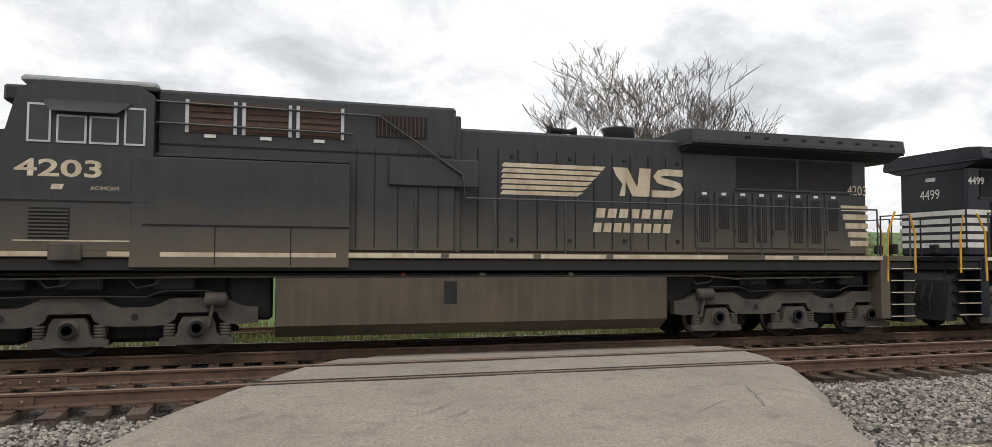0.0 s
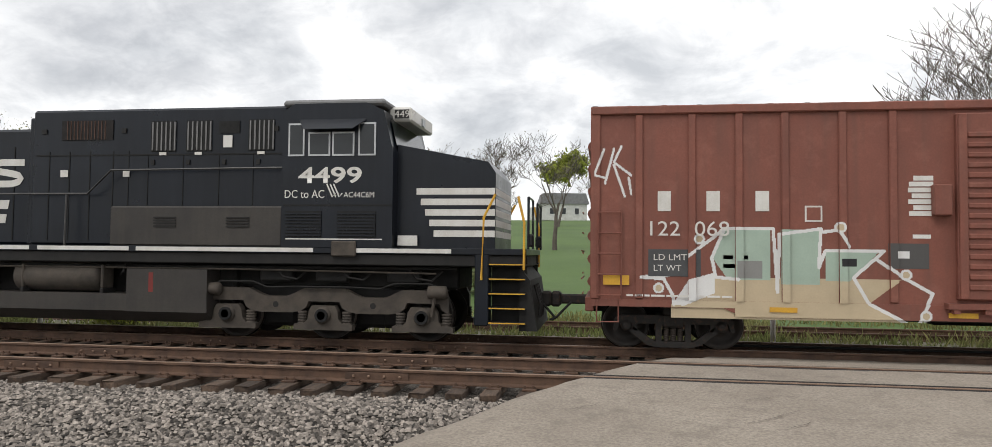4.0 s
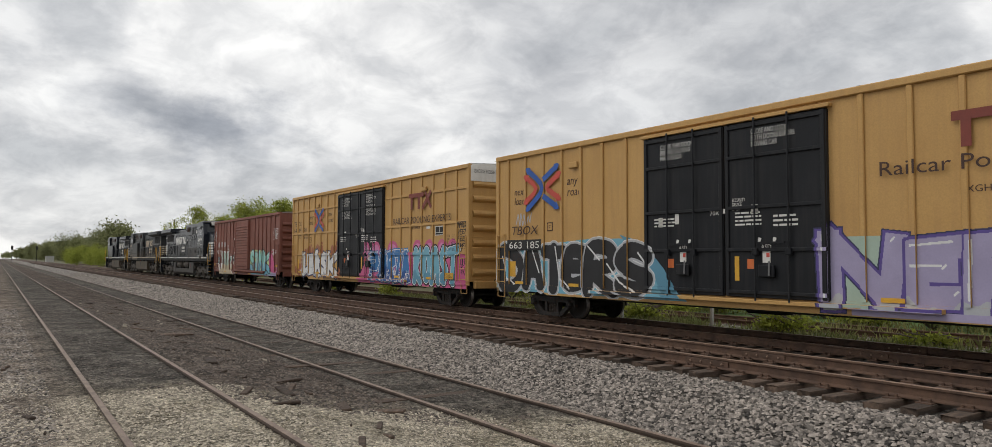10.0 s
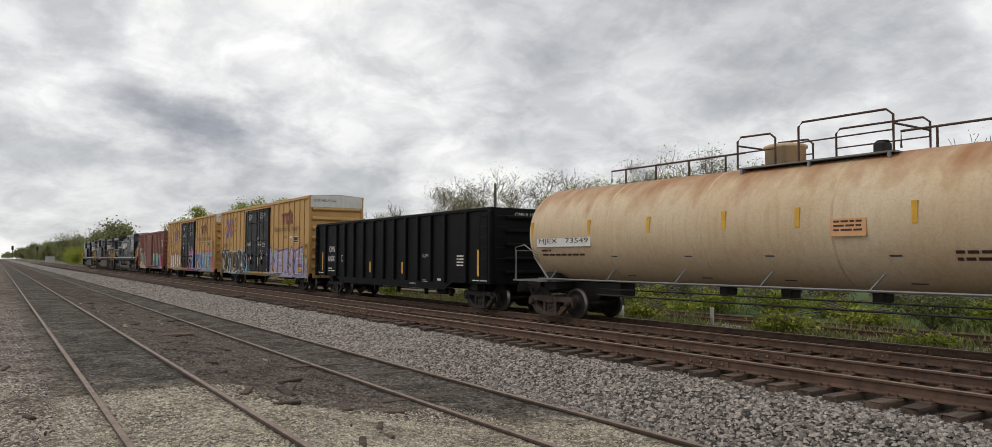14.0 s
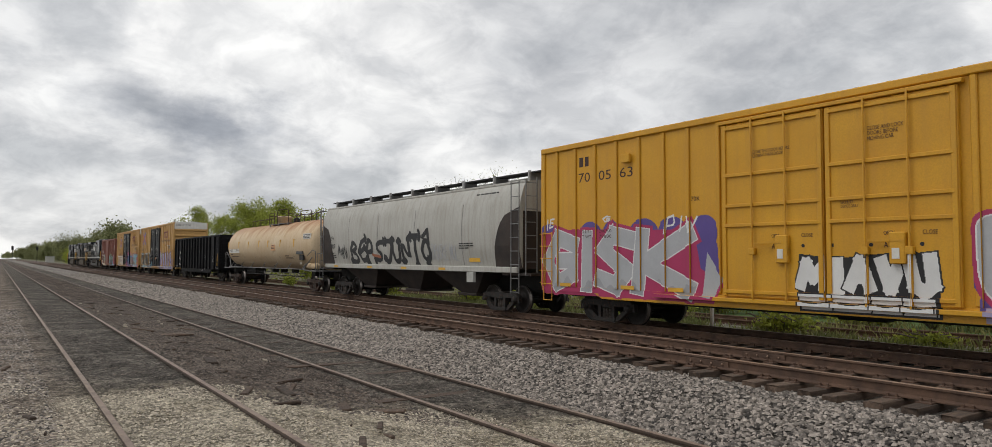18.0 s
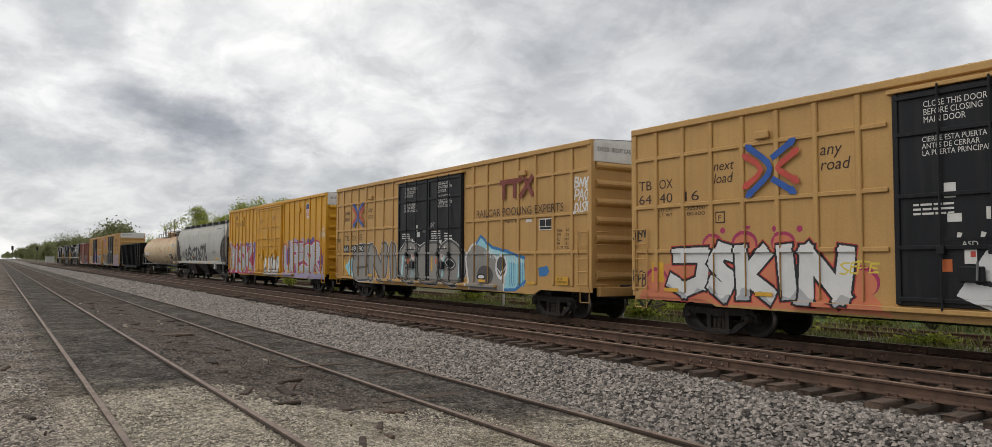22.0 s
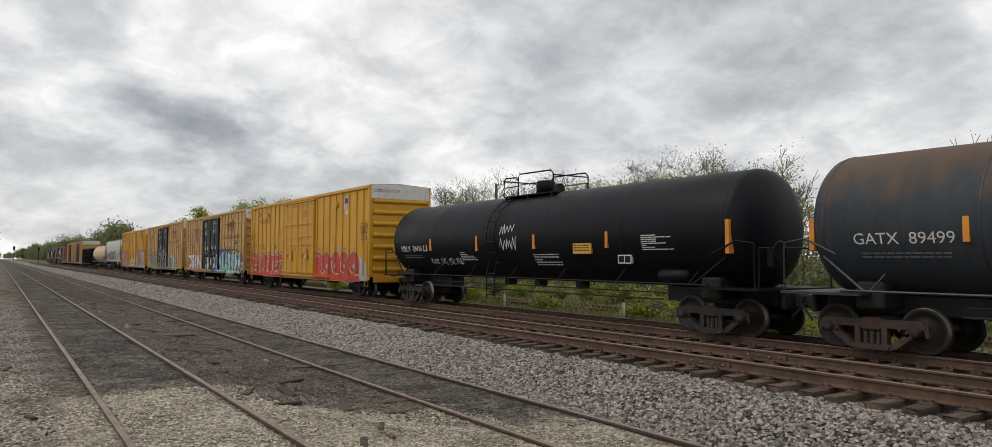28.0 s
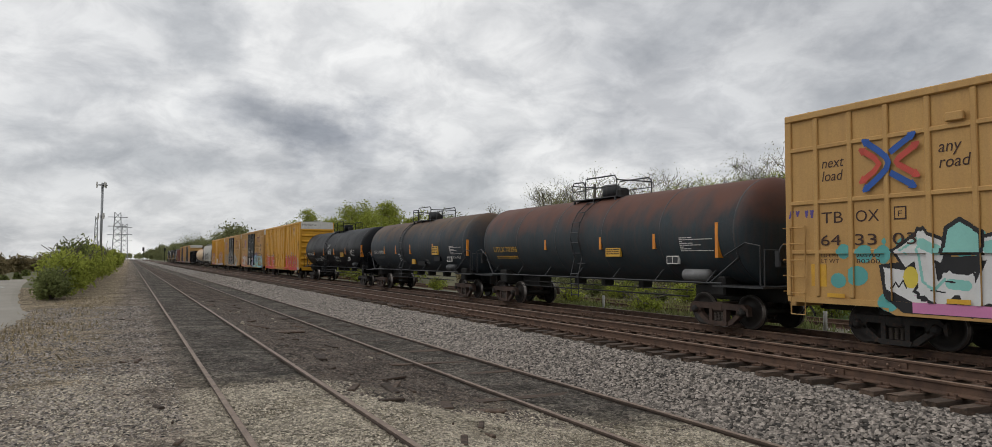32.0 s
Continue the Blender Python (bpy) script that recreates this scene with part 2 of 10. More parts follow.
M["grey_tank"] = mat("weathered_grey_black_tank", (0.026, 0.029, 0.033), (0.016, 0.018, 0.021), 0.5, scale=0.5, fine=20, bump=0.05, streak=(0.085, 0.07, 0.06), streak_amount=0.4)
M["hopper"] = mat("pale_grey_hopper_paint", (0.47, 0.465, 0.43), (0.40, 0.39, 0.355), 0.6, scale=0.5, fine=20, bump=0.05, streak=(0.22, 0.17, 0.12), streak_amount=0.4)
M["hopper_dark"] = mat("dark_brown_hopper_bay", (0.05, 0.034, 0.027), (0.025, 0.02, 0.018), 0.8, scale=1.5)
M["ink"] = mat("black_lettering", (0.012, 0.011, 0.010), None, 0.6, bump=0.0)
M["brownink"] = mat("dark_brown_lettering", (0.055, 0.022, 0.014), None, 0.6, bump=0.0)
M["redbrown"] = mat("red_brown_emblem", (0.22, 0.045, 0.03), None, 0.6, bump=0.0)
M["blue"] = mat("blue_emblem", (0.018, 0.10, 0.42), None, 0.5, bump=0.0)
M["dkblue"] = mat("navy_emblem", (0.03, 0.035, 0.16), None, 0.5, bump=0.0)
M["orange"] = mat("orange_placard", (0.66, 0.16, 0.04), None, 0.5, bump=0.0)
M["emblemred"] = mat("red_emblem", (0.60, 0.075, 0.05), None, 0.5, bump=0.0)
M["rail"] = mat("rusty_rail_side", (0.132, 0.074, 0.046), (0.060, 0.034, 0.023), 0.8, scale=4, fine=60, bump=0.2)
M["railhead"] = mat("worn_rail_head", (0.30, 0.20, 0.14), (0.18, 0.115, 0.08), 0.45, 0.3, scale=6, fine=60, bump=0.05)
M["oldrail"] = mat("brown_rusted_siding_rail", (0.30, 0.225, 0.175), (0.16, 0.112, 0.085), 0.6, 0.2, scale=5, fine=70, bump=0.2)
M["oldside"] = mat("dark_siding_rail_web", (0.10, 0.070, 0.052), (0.055, 0.038, 0.030), 0.85, scale=5, fine=70, bump=0.2)
M["tie"] = mat("weathered_wood_tie", (0.118, 0.079, 0.055), (0.038, 0.026, 0.019), 0.9, scale=3, fine=40, bump=0.5, stretch=(6, 1, 6), per="object")
M["road"] = mat("worn_tan_grey_asphalt", (0.36, 0.312, 0.258), (0.27, 0.23, 0.188), 0.9, scale=0.7, fine=30, bump=1.0, world=True, spots=(0.155, 0.132, 0.11), spots_amount=0.55, fine_mix=0.9)
M["rubber"] = mat("black_rubber_strip", (0.02, 0.018, 0.017), None, 0.8)
M["stone"] = mat("grey_ballast_stone", (0.270, 0.238, 0.208), (0.088, 0.075, 0.064), 0.9, scale=14, fine=90, bump=0.4, world=True, per="island", vary=(0.10, 2.15))
M["finestone"] = mat("pale_crushed_stone", (0.44, 0.385, 0.30), (0.27, 0.235, 0.185), 0.9, scale=14, fine=90, bump=0.4, world=True, per="island", vary=(0.35, 1.6))
M["dirt"] = mat("oily_dark_cinder_dirt", (0.185, 0.155, 0.13), (0.105, 0.088, 0.075), 0.95, scale=0.6, fine=14, bump=1.0, world=True, spots=(0.27, 0.235, 0.195), spots_amount=0.5, fine_mix=0.75)
M["gravel"] = mat("pale_gravel_lot", (0.40, 0.355, 0.305), (0.25, 0.22, 0.185), 0.95, scale=0.45, fine=22, bump=1.0, world=True, spots=(0.19, 0.16, 0.13), spots_amount=0.6, fine_mix=0.75)
M["grass"] = mat("mown_spring_grass", (0.085, 0.145, 0.030), (0.062, 0.108, 0.025), 0.9, scale=0.09, fine=6, bump=0.6, world=True)
M["verge"] = mat("weedy_gravel_verge", (0.17, 0.155, 0.11), (0.10, 0.105, 0.055), 0.95, scale=0.6, fine=18, bump=0.9, world=True)
M["field"] = mat("dry_brush_field", (0.13, 0.115, 0.06), (0.09, 0.09, 0.04), 0.95, scale=0.12, fine=4, bump=0.6, world=True)
M["bark"] = mat("grey_brown_bark", (0.15, 0.125, 0.105), (0.09, 0.075, 0.063), 0.95, scale=3, fine=25, bump=0.6)
M["leaf_bright"] = leaf_mat("bright_spring_leaf", (0.36, 0.39, 0.075), (0.25, 0.29, 0.055))
M["leaf_dark"] = leaf_mat("olive_leaf", (0.21, 0.235, 0.085), (0.15, 0.175, 0.065))
M["leaf_pale"] = leaf_mat("pale_budding_leaf", (0.27, 0.26, 0.11), (0.20, 0.20, 0.08))
M["leaf_brown"] = leaf_mat("dry_brush_twig", (0.25, 0.20, 0.11), (0.18, 0.15, 0.08))
M["leaf_straw"] = leaf_mat("bleached_straw", (0.36, 0.29, 0.18), (0.27, 0.22, 0.14))
M["concrete"] = mat("pale_concrete", (0.5, 0.49, 0.46), None, 0.85, scale=3)
M["galv"] = mat("galvanised_steel_mast", (0.34, 0.35, 0.36), None, 0.5, 0.4)
M["pole"] = mat("grey_weathered_pole", (0.10, 0.085, 0.07), None, 0.9, scale=3)
M["siding"] = mat("white_farm_siding", (0.62, 0.62, 0.60), None, 0.7)
M["shingle"] = mat("grey_shingle_roof", (0.22, 0.22, 0.23), None, 0.9, scale=2)


def flat_mat(name, c):
    return mat(name, c, tuple(v * 0.85 for v in c), 0.55, scale=1.5, fine=30, bump=0.03, fine_mix=0.15)


G = {k: flat_mat("spray_" + k, c) for k, c in dict(lime=(0.42, 0.52, 0.22), aqua=(0.26, 0.58, 0.52),
    black=(0.012, 0.012, 0.014), white=(0.70, 0.70, 0.69), silver=(0.42, 0.43, 0.45), purple=(0.10, 0.065, 0.27), lilac=(0.36, 0.32, 0.48),
    pink=(0.56, 0.10, 0.24), crimson=(0.40, 0.03, 0.11), red=(0.55, 0.045, 0.04), cyan=(0.30, 0.60, 0.66), blue=(0.03, 0.17, 0.42), sky=(0.16, 0.40, 0.52),
    mint=(0.36, 0.46, 0.38), sand=(0.52, 0.42, 0.28), rust=(0.32, 0.10, 0.04), orange=(0.62, 0.20, 0.10), grey=(0.24, 0.24, 0.23), teal=(0.10, 0.38, 0.36), yellow=(0.70, 0.55, 0.07),
    dkblue=(0.018, 0.08, 0.27), steelblue=(0.10, 0.27, 0.38), warmgrey=(0.27, 0.255, 0.235), darkgrey=(0.075, 0.072, 0.07), grey2=(0.33, 0.34, 0.36), ink2=(0.05, 0.035, 0.03),
    rose=(0.62, 0.22, 0.42), navy=(0.03, 0.03, 0.09)).items()}
M["lane"] = mat("pale_grey_paved_lane", (0.30, 0.275, 0.235), (0.235, 0.215, 0.18), 0.9, scale=0.4, fine=30, bump=0.3, world=True)


def yard_mat():
    """Soil of the yard by place: pale crushed stone by the road, oily cinders in the sidings, ballast under the main line, a dry bank.
    Pebbles are cells with a tone and a height of their own."""
    m = bpy.data.materials.new("yard_gravel_and_cinders")
    m.use_nodes = True
    nt = m.node_tree
    N, L = nt.nodes, nt.links
    p = N["Principled BSDF"]
    p.inputs["Roughness"].default_value, p.inputs["Specular IOR Level"].default_value = 0.95, 0.15
    pos = N.new("ShaderNodeNewGeometry").outputs["Position"]
    sep = N.new("ShaderNodeSeparateXYZ")
    L.new(pos, sep.inputs[0])

    def mth(op, a, b):
        n = N.new("ShaderNodeMath"); n.operation = op
        for k, v in enumerate((a, b)):
            if isinstance(v, (int, float)):
                n.inputs[k].default_value = v
            else:
                L.new(v, n.inputs[k])
        return n.outputs[0]

    def nz(scale, detail, rough=0.6):
        n = N.new("ShaderNodeTexNoise")
        n.inputs["Scale"].default_value, n.inputs["Detail"].default_value, n.inputs["Roughness"].default_value = scale, detail, rough
        L.new(pos, n.inputs["Vector"])
        return n.outputs["Fac"]

    def edge(v, a, b):
        n = N.new("ShaderNodeMapRange"); n.interpolation_type = "SMOOTHSTEP"
        n.inputs["From Min"].default_value, n.inputs["From Max"].default_value = a, b
        L.new(v, n.inputs["Value"])
        return n.outputs[0]

    def mix(f, a, b):
        x = N.new("ShaderNodeMix"); x.data_type = "RGBA"
        L.new(f, x.inputs[0])
        for k, v in ((6, a), (7, b)):
            if isinstance(v, tuple):
                x.inputs[k].default_value = (*v, 1)
            else:
                L.new(v, x.inputs[k])
        return x.outputs[2]

    wob = mth("MULTIPLY", mth("SUBTRACT", nz(0.55, 6), 0.5), 3.0)
    small = mth("MULTIPLY", mth("SUBTRACT", nz(2.2, 5), 0.5), 0.9)
    jit = mth("ADD", wob, small)
    X, Y = sep.outputs["X"], mth("ADD", sep.outputs["Y"], mth("MULTIPLY", jit, 0.35))
    stain = edge(nz(0.9, 7, 0.65), 0.38, 0.62)
    pale = mix(stain, (0.22, 0.19, 0.14), (0.40, 0.355, 0.275))
    grey = mix(stain, (0.125, 0.102, 0.082), (0.250, 0.208, 0.168))
    dirt = mix(edge(nz(1.4, 8, 0.7), 0.36, 0.66), (0.050, 0.040, 0.033), (0.165, 0.130, 0.106))
    track = mix(edge(nz(1.1, 7, 0.7), 0.38, 0.64), (0.070, 0.062, 0.053), (0.155, 0.138, 0.118))
    # gaps' shade between stones is put into the bed's colour; paler where stones end
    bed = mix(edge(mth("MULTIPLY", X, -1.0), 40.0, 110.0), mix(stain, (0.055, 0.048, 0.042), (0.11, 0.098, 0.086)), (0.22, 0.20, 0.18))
    dry = mix(stain, (0.20, 0.160, 0.108), (0.31, 0.25, 0.172))
    near = edge(mth("ADD", mth("SUBTRACT", X, mth("MULTIPLY", sep.outputs["Y"], 0.70)), mth("MULTIPLY", jit, 1.6)), -14.9, -12.3)
    inner = mth("MULTIPLY", edge(Y, 2.8, 3.0), edge(mth("MULTIPLY", Y, -1.0), -5.6, -5.4))
    cinder = mix(inner, track, dirt)
    col = mix(near, cinder, pale)
    left = edge(mth("MULTIPLY", Y, -1.0), -1.5, -0.3)
    col = mix(left, col, grey)
    bank = mth("MULTIPLY", edge(mth("MULTIPLY", Y, -1.0), -0.2, 1.0), edge(mth("ADD", mth("MULTIPLY", X, -1.0), mth("MULTIPLY", jit, 2.0)), 10.5, 14.5))
    col = mix(bank, col, dry)
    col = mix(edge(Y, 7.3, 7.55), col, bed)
    # pebbles
    hs = []
    for sc, lo, hi in ((10.0, 0.62, 1.38), (26.0, 0.48, 1.55), (60.0, 0.58, 1.42)):
        v = N.new("ShaderNodeTexVoronoi"); v.inputs["Scale"].default_value = sc
        L.new(pos, v.inputs["Vector"])
        sp = N.new("ShaderNodeSeparateColor")
        L.new(v.outputs["Color"], sp.inputs[0])
        r = N.new("ShaderNodeMapRange")
        r.inputs["To Min"].default_value, r.inputs["To Max"].default_value = lo, hi
        L.new(sp.outputs[0], r.inputs["Value"])
        h = N.new("ShaderNodeHueSaturation")
        L.new(r.outputs[0], h.inputs["Value"]); L.new(col, h.inputs["Color"])
        col = h.outputs[0]
        hs.append(mth("MULTIPLY", v.outputs["Distance"], -1.0))
    L.new(col, p.inputs["Base Color"])
    b = N.new("ShaderNodeBump"); b.inputs["Strength"].default_value, b.inputs["Distance"].default_value = 1.0, 0.05
    L.new(mth("ADD", hs[1], mth("MULTIPLY", hs[2], 0.5)), b.inputs["Height"]); L.new(b.outputs[0], p.inputs["Normal"])
    return m


M["yard"] = yard_mat()
M["cinder"] = mat("dark_cinder", (0.15, 0.122, 0.10), (0.07, 0.057, 0.047), 0.95, scale=14, fine=90, bump=0.3, world=True, per="island", vary=(0.3, 1.7))
M["grime"] = mat("grimy_black_tank_steel", (0.046, 0.040, 0.034), (0.026, 0.023, 0.021), 0.55, scale=1.2, fine=30, bump=0.08, streak=(0.06, 0.05, 0.04), streak_amount=0.3)
# black rails with their gloss highlight put into a lighter base colour
M["railing"] = mat("lightened_black_handrail", (0.055, 0.052, 0.048), (0.03, 0.03, 0.03), 0.4, scale=3)
# a little distance haze is mixed into this olive leaf colour
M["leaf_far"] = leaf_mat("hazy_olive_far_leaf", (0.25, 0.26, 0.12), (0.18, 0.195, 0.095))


# ---- builders' helpers ----
def part(name, bm, material, parent, label=""):
    me = bpy.data.meshes.new(name)
    bm.to_mesh(me)
    bm.free()
    me.materials.append(material)
    return put(name, me, parent, label=label)


def put(name, me, parent, x=0, y=0, z=0, rx=0, ry=0, rz=0, label=""):
    ob = new(name, me)
    ob.parent = parent
    ob.matrix_basis = pose(x, y, z, rx, ry, rz)
    if label:
        ob["label"] = label
    return ob


def from_lists(name, verts, faces, mats, idx=None, smooth=False):
    me = bpy.data.meshes.new(name)
    me.from_pydata(verts, [], faces)
    for m in (mats if isinstance(mats, (list, tuple)) else [mats]):
        me.materials.append(m)
    if idx is not None:
        me.polygons.foreach_set("material_index", idx)
    if smooth:
        me.polygons.foreach_set("use_smooth", [True] * len(faces))
    me.update()
    return me


BLOCKS = {}


def block(w, d, h, m, bevel=0.0):
    key = (round(w, 3), round(d, 3), round(h, 3), m.name, bevel)
    if key not in BLOCKS:
        bm = bmesh.new()
        bmesh.ops.create_cube(bm, size=1)
        for v in bm.verts:
            v.co = Vector((v.co.x * w, v.co.y * d, v.co.z * h))
        if bevel:
            bmesh.ops.bevel(bm, geom=bm.edges[:], offset=min(bevel, w * 0.4, d * 0.4, h * 0.4), segments=1, affect="EDGES")
        me = bpy.data.meshes.new("block")
        bm.to_mesh(me)
        bm.free()
        me.materials.append(m)
        BLOCKS[key] = me
    return BLOCKS[key]


def bar(name, parent, x0, x1, y0, y1, z0, z1, m, bevel=0.0, label=""):
    """A block between two corners."""
    x0, x1 = min(x0, x1), max(x0, x1)
    y0, y1 = min(y0, y1), max(y0, y1)
    return put(name, block(x1 - x0, y1 - y0, z1 - z0, m, bevel), parent, (x0 + x1) / 2, (y0 + y1) / 2, (z0 + z1) / 2, label=label)


def tube_mesh(name, paths, r, m, n=6, taper=None):
    """Round rods along polylines, one mesh."""
    V, F = [], []
    for k, path in enumerate(paths):
        pts = [Vector(p) for p in path]
        for i, p in enumerate(pts):
            d = (pts[min(i + 1, len(pts) - 1)] - pts[max(i - 1, 0)]).normalized()
            a = d.orthogonal().normalized() if abs(d.z) > 0.99 else d.cross(Vector((0, 0, 1))).normalized()
            b = d.cross(a)
            rr = r if taper is None else taper[k][i]
            base = len(V)
            V += [p + rr * (math.cos(t) * a + math.sin(t) * b) for t in (2 * math.pi * j / n for j in range(n))]
            if i:
                F += [(base - n + j, base - n + (j + 1) % n, base + (j + 1) % n, base + j) for j in range(n)]
        F.append(tuple(range(len(V) - n, len(V))))
        F.append(tuple(reversed(range(len(V) - n * len(pts), len(V) - n * (len(pts) - 1)))))
    return from_lists(name, V, F, m, smooth=n > 6)


def tube(name, parent, path, r, m, n=6, label=""):
    return put(name, tube_mesh(name, [path], r, m, n), parent, label=label)


def lathe(name, prof, m, n=24, axis="y", idx=None):
    """A turned body: (along, radius) pairs about an axis."""
    V, F, I = [], [], []
    for a, r in prof:
        for j in range(n):
            t = 2 * math.pi * j / n
            c, s = r * math.cos(t), r * math.sin(t)
            V.append({"y": (c, a, s), "x": (a, c, s), "z": (c, s, a)}[axis])
    for i in range(len(prof) - 1):
        for j in range(n):
            F.append((i * n + j, i * n + (j + 1) % n, (i + 1) * n + (j + 1) % n, (i + 1) * n + j))
            I.append(idx[i] if idx else 0)
    F += [tuple(reversed(range(n))), tuple(range(len(V) - n, len(V)))]
    I += [0, 0]
    me = from_lists(name, V, F, m, I)
    me.polygons.foreach_set("use_smooth", [len(f) == 4 for f in F])
    return me


def prism(name, outline, y0, y1, m):
    """An outline in x and z, given thickness in y."""
    n = len(outline)
    V = [(x, y0, z) for x, z in outline] + [(x, y1, z) for x, z in outline]
    F = [tuple(range(n)), tuple(reversed(range(n, 2 * n)))] + [(i + n, (i + 1) % n + n, (i + 1) % n, i) for i in range(n)]
    bm = bmesh.new()
    vs = [bm.verts.new(v) for v in V]
    for f in F:
        bm.faces.new([vs[i] for i in f])
    bmesh.ops.recalc_face_normals(bm, faces=bm.faces[:])
    me = bpy.data.meshes.new(name)
    bm.to_mesh(me)
    bm.free()
    me.materials.append(m)
    return me


def letters(name, words, parent, x0, x1, z0, z1, y, m, shear=0.0, bold=0.0, curve=None, label=""):
    """Words that fill the box x0..x1, z0..z1 on a car's side; curve: the side's depth by height."""
    cu = bpy.data.curves.new(name, "FONT")
    cu.body, cu.size, cu.shear, cu.offset = words, 1.0, shear, bold
    cu.resolution_u = 3
    cu.space_line = 0.9
    ob = new("lettering_draft", cu)
    bpy.context.view_layer.update()
    me = bpy.data.meshes.new_from_object(ob.evaluated_get(bpy.context.evaluated_depsgraph_get()))
    bpy.data.objects.remove(ob)
    bpy.data.curves.remove(cu)
    xs = np.empty(len(me.vertices) * 3)
    me.vertices.foreach_get("co", xs)
    co = xs.reshape(-1, 3)
    lo, hi = co.min(0), co.max(0)
    X = x0 + (co[:, 0] - lo[0]) / (hi[0] - lo[0]) * (x1 - x0)
    Z = z0 + (co[:, 1] - lo[1]) / (hi[1] - lo[1]) * (z1 - z0)
    Y = np.full(len(X), y) if curve is None else np.array([curve(z) for z in Z]) + y
    me.vertices.foreach_set("co", np.stack([X, Y, Z], 1).ravel())
    me.materials.clear()
    me.materials.append(m)
    me.update()
    me.name = name
    return put(name, me, parent, label=label)


def strip_mesh(name, paths, w, y, m):
    """Flat bands of paint along polylines on a car's side."""
    V, F = [], []
    for path in paths:
        for i, (x, z) in enumerate(path):
            a = Vector(path[max(i - 1, 0)])
            b = Vector(path[min(i + 1, len(path) - 1)])
            d = (b - a).normalized()
            nx, nz = -d.y * w / 2, d.x * w / 2
            V += [(x + nx, y, z + nz), (x - nx, y, z - nz)]
            if i:
                k = len(V)
                F.append((k - 4, k - 3, k - 1, k - 2))
    return from_lists(name, V, F, m)


def plate(name, parent, pts, y, m, label=""):
    return put(name, from_lists(name, [(x, y, z) for x, z in pts], [tuple(range(len(pts)))], m), parent, label=label)


def bars_of_writing(name, parent, x0, x1, z0, z1, rows, y, m, seed=0, curve=None):
    """Lines of small writing that cannot be read."""
    r = random.Random(seed)
    V, F = [], []
    h = (z1 - z0) / rows
    for i in range(rows):
        x, zt = x0, z1 - i * h
        while x < x1 - 0.03:
            wd = min(r.uniform(0.08, 0.26) * (h / 0.08) ** 0.5, x1 - x)
            k = len(V)
            za, zb = zt - h * 0.46, zt
            ya, yb = (y, y) if curve is None else (curve(za) + y, curve(zb) + y)
            V += [(x, ya, za), (x + wd, ya, za), (x + wd, yb, zb), (x, yb, zb)]
            F.append((k, k + 1, k + 2, k + 3))
            x += wd + h * 0.35
            if r.random() < 0.1:
                break
    return put(name, from_lists(name, V, F, m), parent)


# ---- sprayed pieces: strokes laid on a fine lattice, then lifted onto the car's ribs ----
GLYPH = dict(
    L="0,1 .05,0 .8,.05", E="1,.95 .1,.9 .05,.05 1,.08|.08,.5 .8,.55", A="0,0 .45,1 .95,0|.2,.38 .78,.38", S="1,.9 .4,1 .05,.72 .5,.5 .95,.3 .6,0 0,.12",
    K="0,0 .05,1|.95,1 .1,.45 1,0", G="1,.85 .4,1 .03,.5 .4,.02 .95,.2 .95,.5 .55,.5", I="0.5,0 .5,1", U="0,1 .05,.2 .5,0 .95,.2 1,1", F="0,0 .05,.95 1,1|.05,.5 .75,.52",
    D="0,0 .05,1 .7,.9 1,.5 .7,.08 0,0", R="0,0 .05,.95 .8,1 .9,.65 .1,.5 1,0", N="0,0 .05,1 .9,0 1,1", O="0.5,0 .05,.3 .08,.75 .5,1 .92,.75 .95,.3 .5,0", H="0,0 .05,1|.95,0 1,1|.05,.5 .98,.5",
    J="0.2,1 1,1 .85,.2 .4,0 0,.25", T="0,.95 1,1|.5,1 .45,0", B="0,0 .05,1 .8,.9 .7,.55 .1,.5 .9,.4 .9,.08 0,0", P="0,0 .05,1 .8,1 .95,.7 .7,.5 .1,.45", M="0,0 .1,1 .5,.35 .9,1 1,0",
    Z="0,1 .95,1 .05,0 1,.05", X="0,0 1,1|0,1 1,0", V="0,1 .45,0 1,1", Y="0,1 .5,.5 1,1|.5,.5 .45,0", C="1,.85 .5,1 .05,.5 .5,0 1,.15", W="0,1 .25,0 .5,.6 .75,0 1,1")
GLYPH["2"] = "0,.8 .4,1 .9,.8 .8,.5 .1,.05 1,.05"
GLYPH["0"] = GLYPH["O"]
GLYPH.update({"1": "0.2,.75 .5,1 .5,0", "3": "0,.9 .5,1 .9,.75 .45,.52 .95,.28 .5,0 0,.12", "6": "0.9,.9 .5,1 .06,.5 .4,0 .9,.15 .9,.45 .5,.55 .1,.4", "7": "0,.92 1,1 .35,0", "8": "0.5,.52 .1,.75 .5,1 .9,.75 .1,.28 .5,0 .9,.28 .5,.52",
              ".": "0.4,.0 .6,.05", "<": "1,1 .1,.5 1,0"})


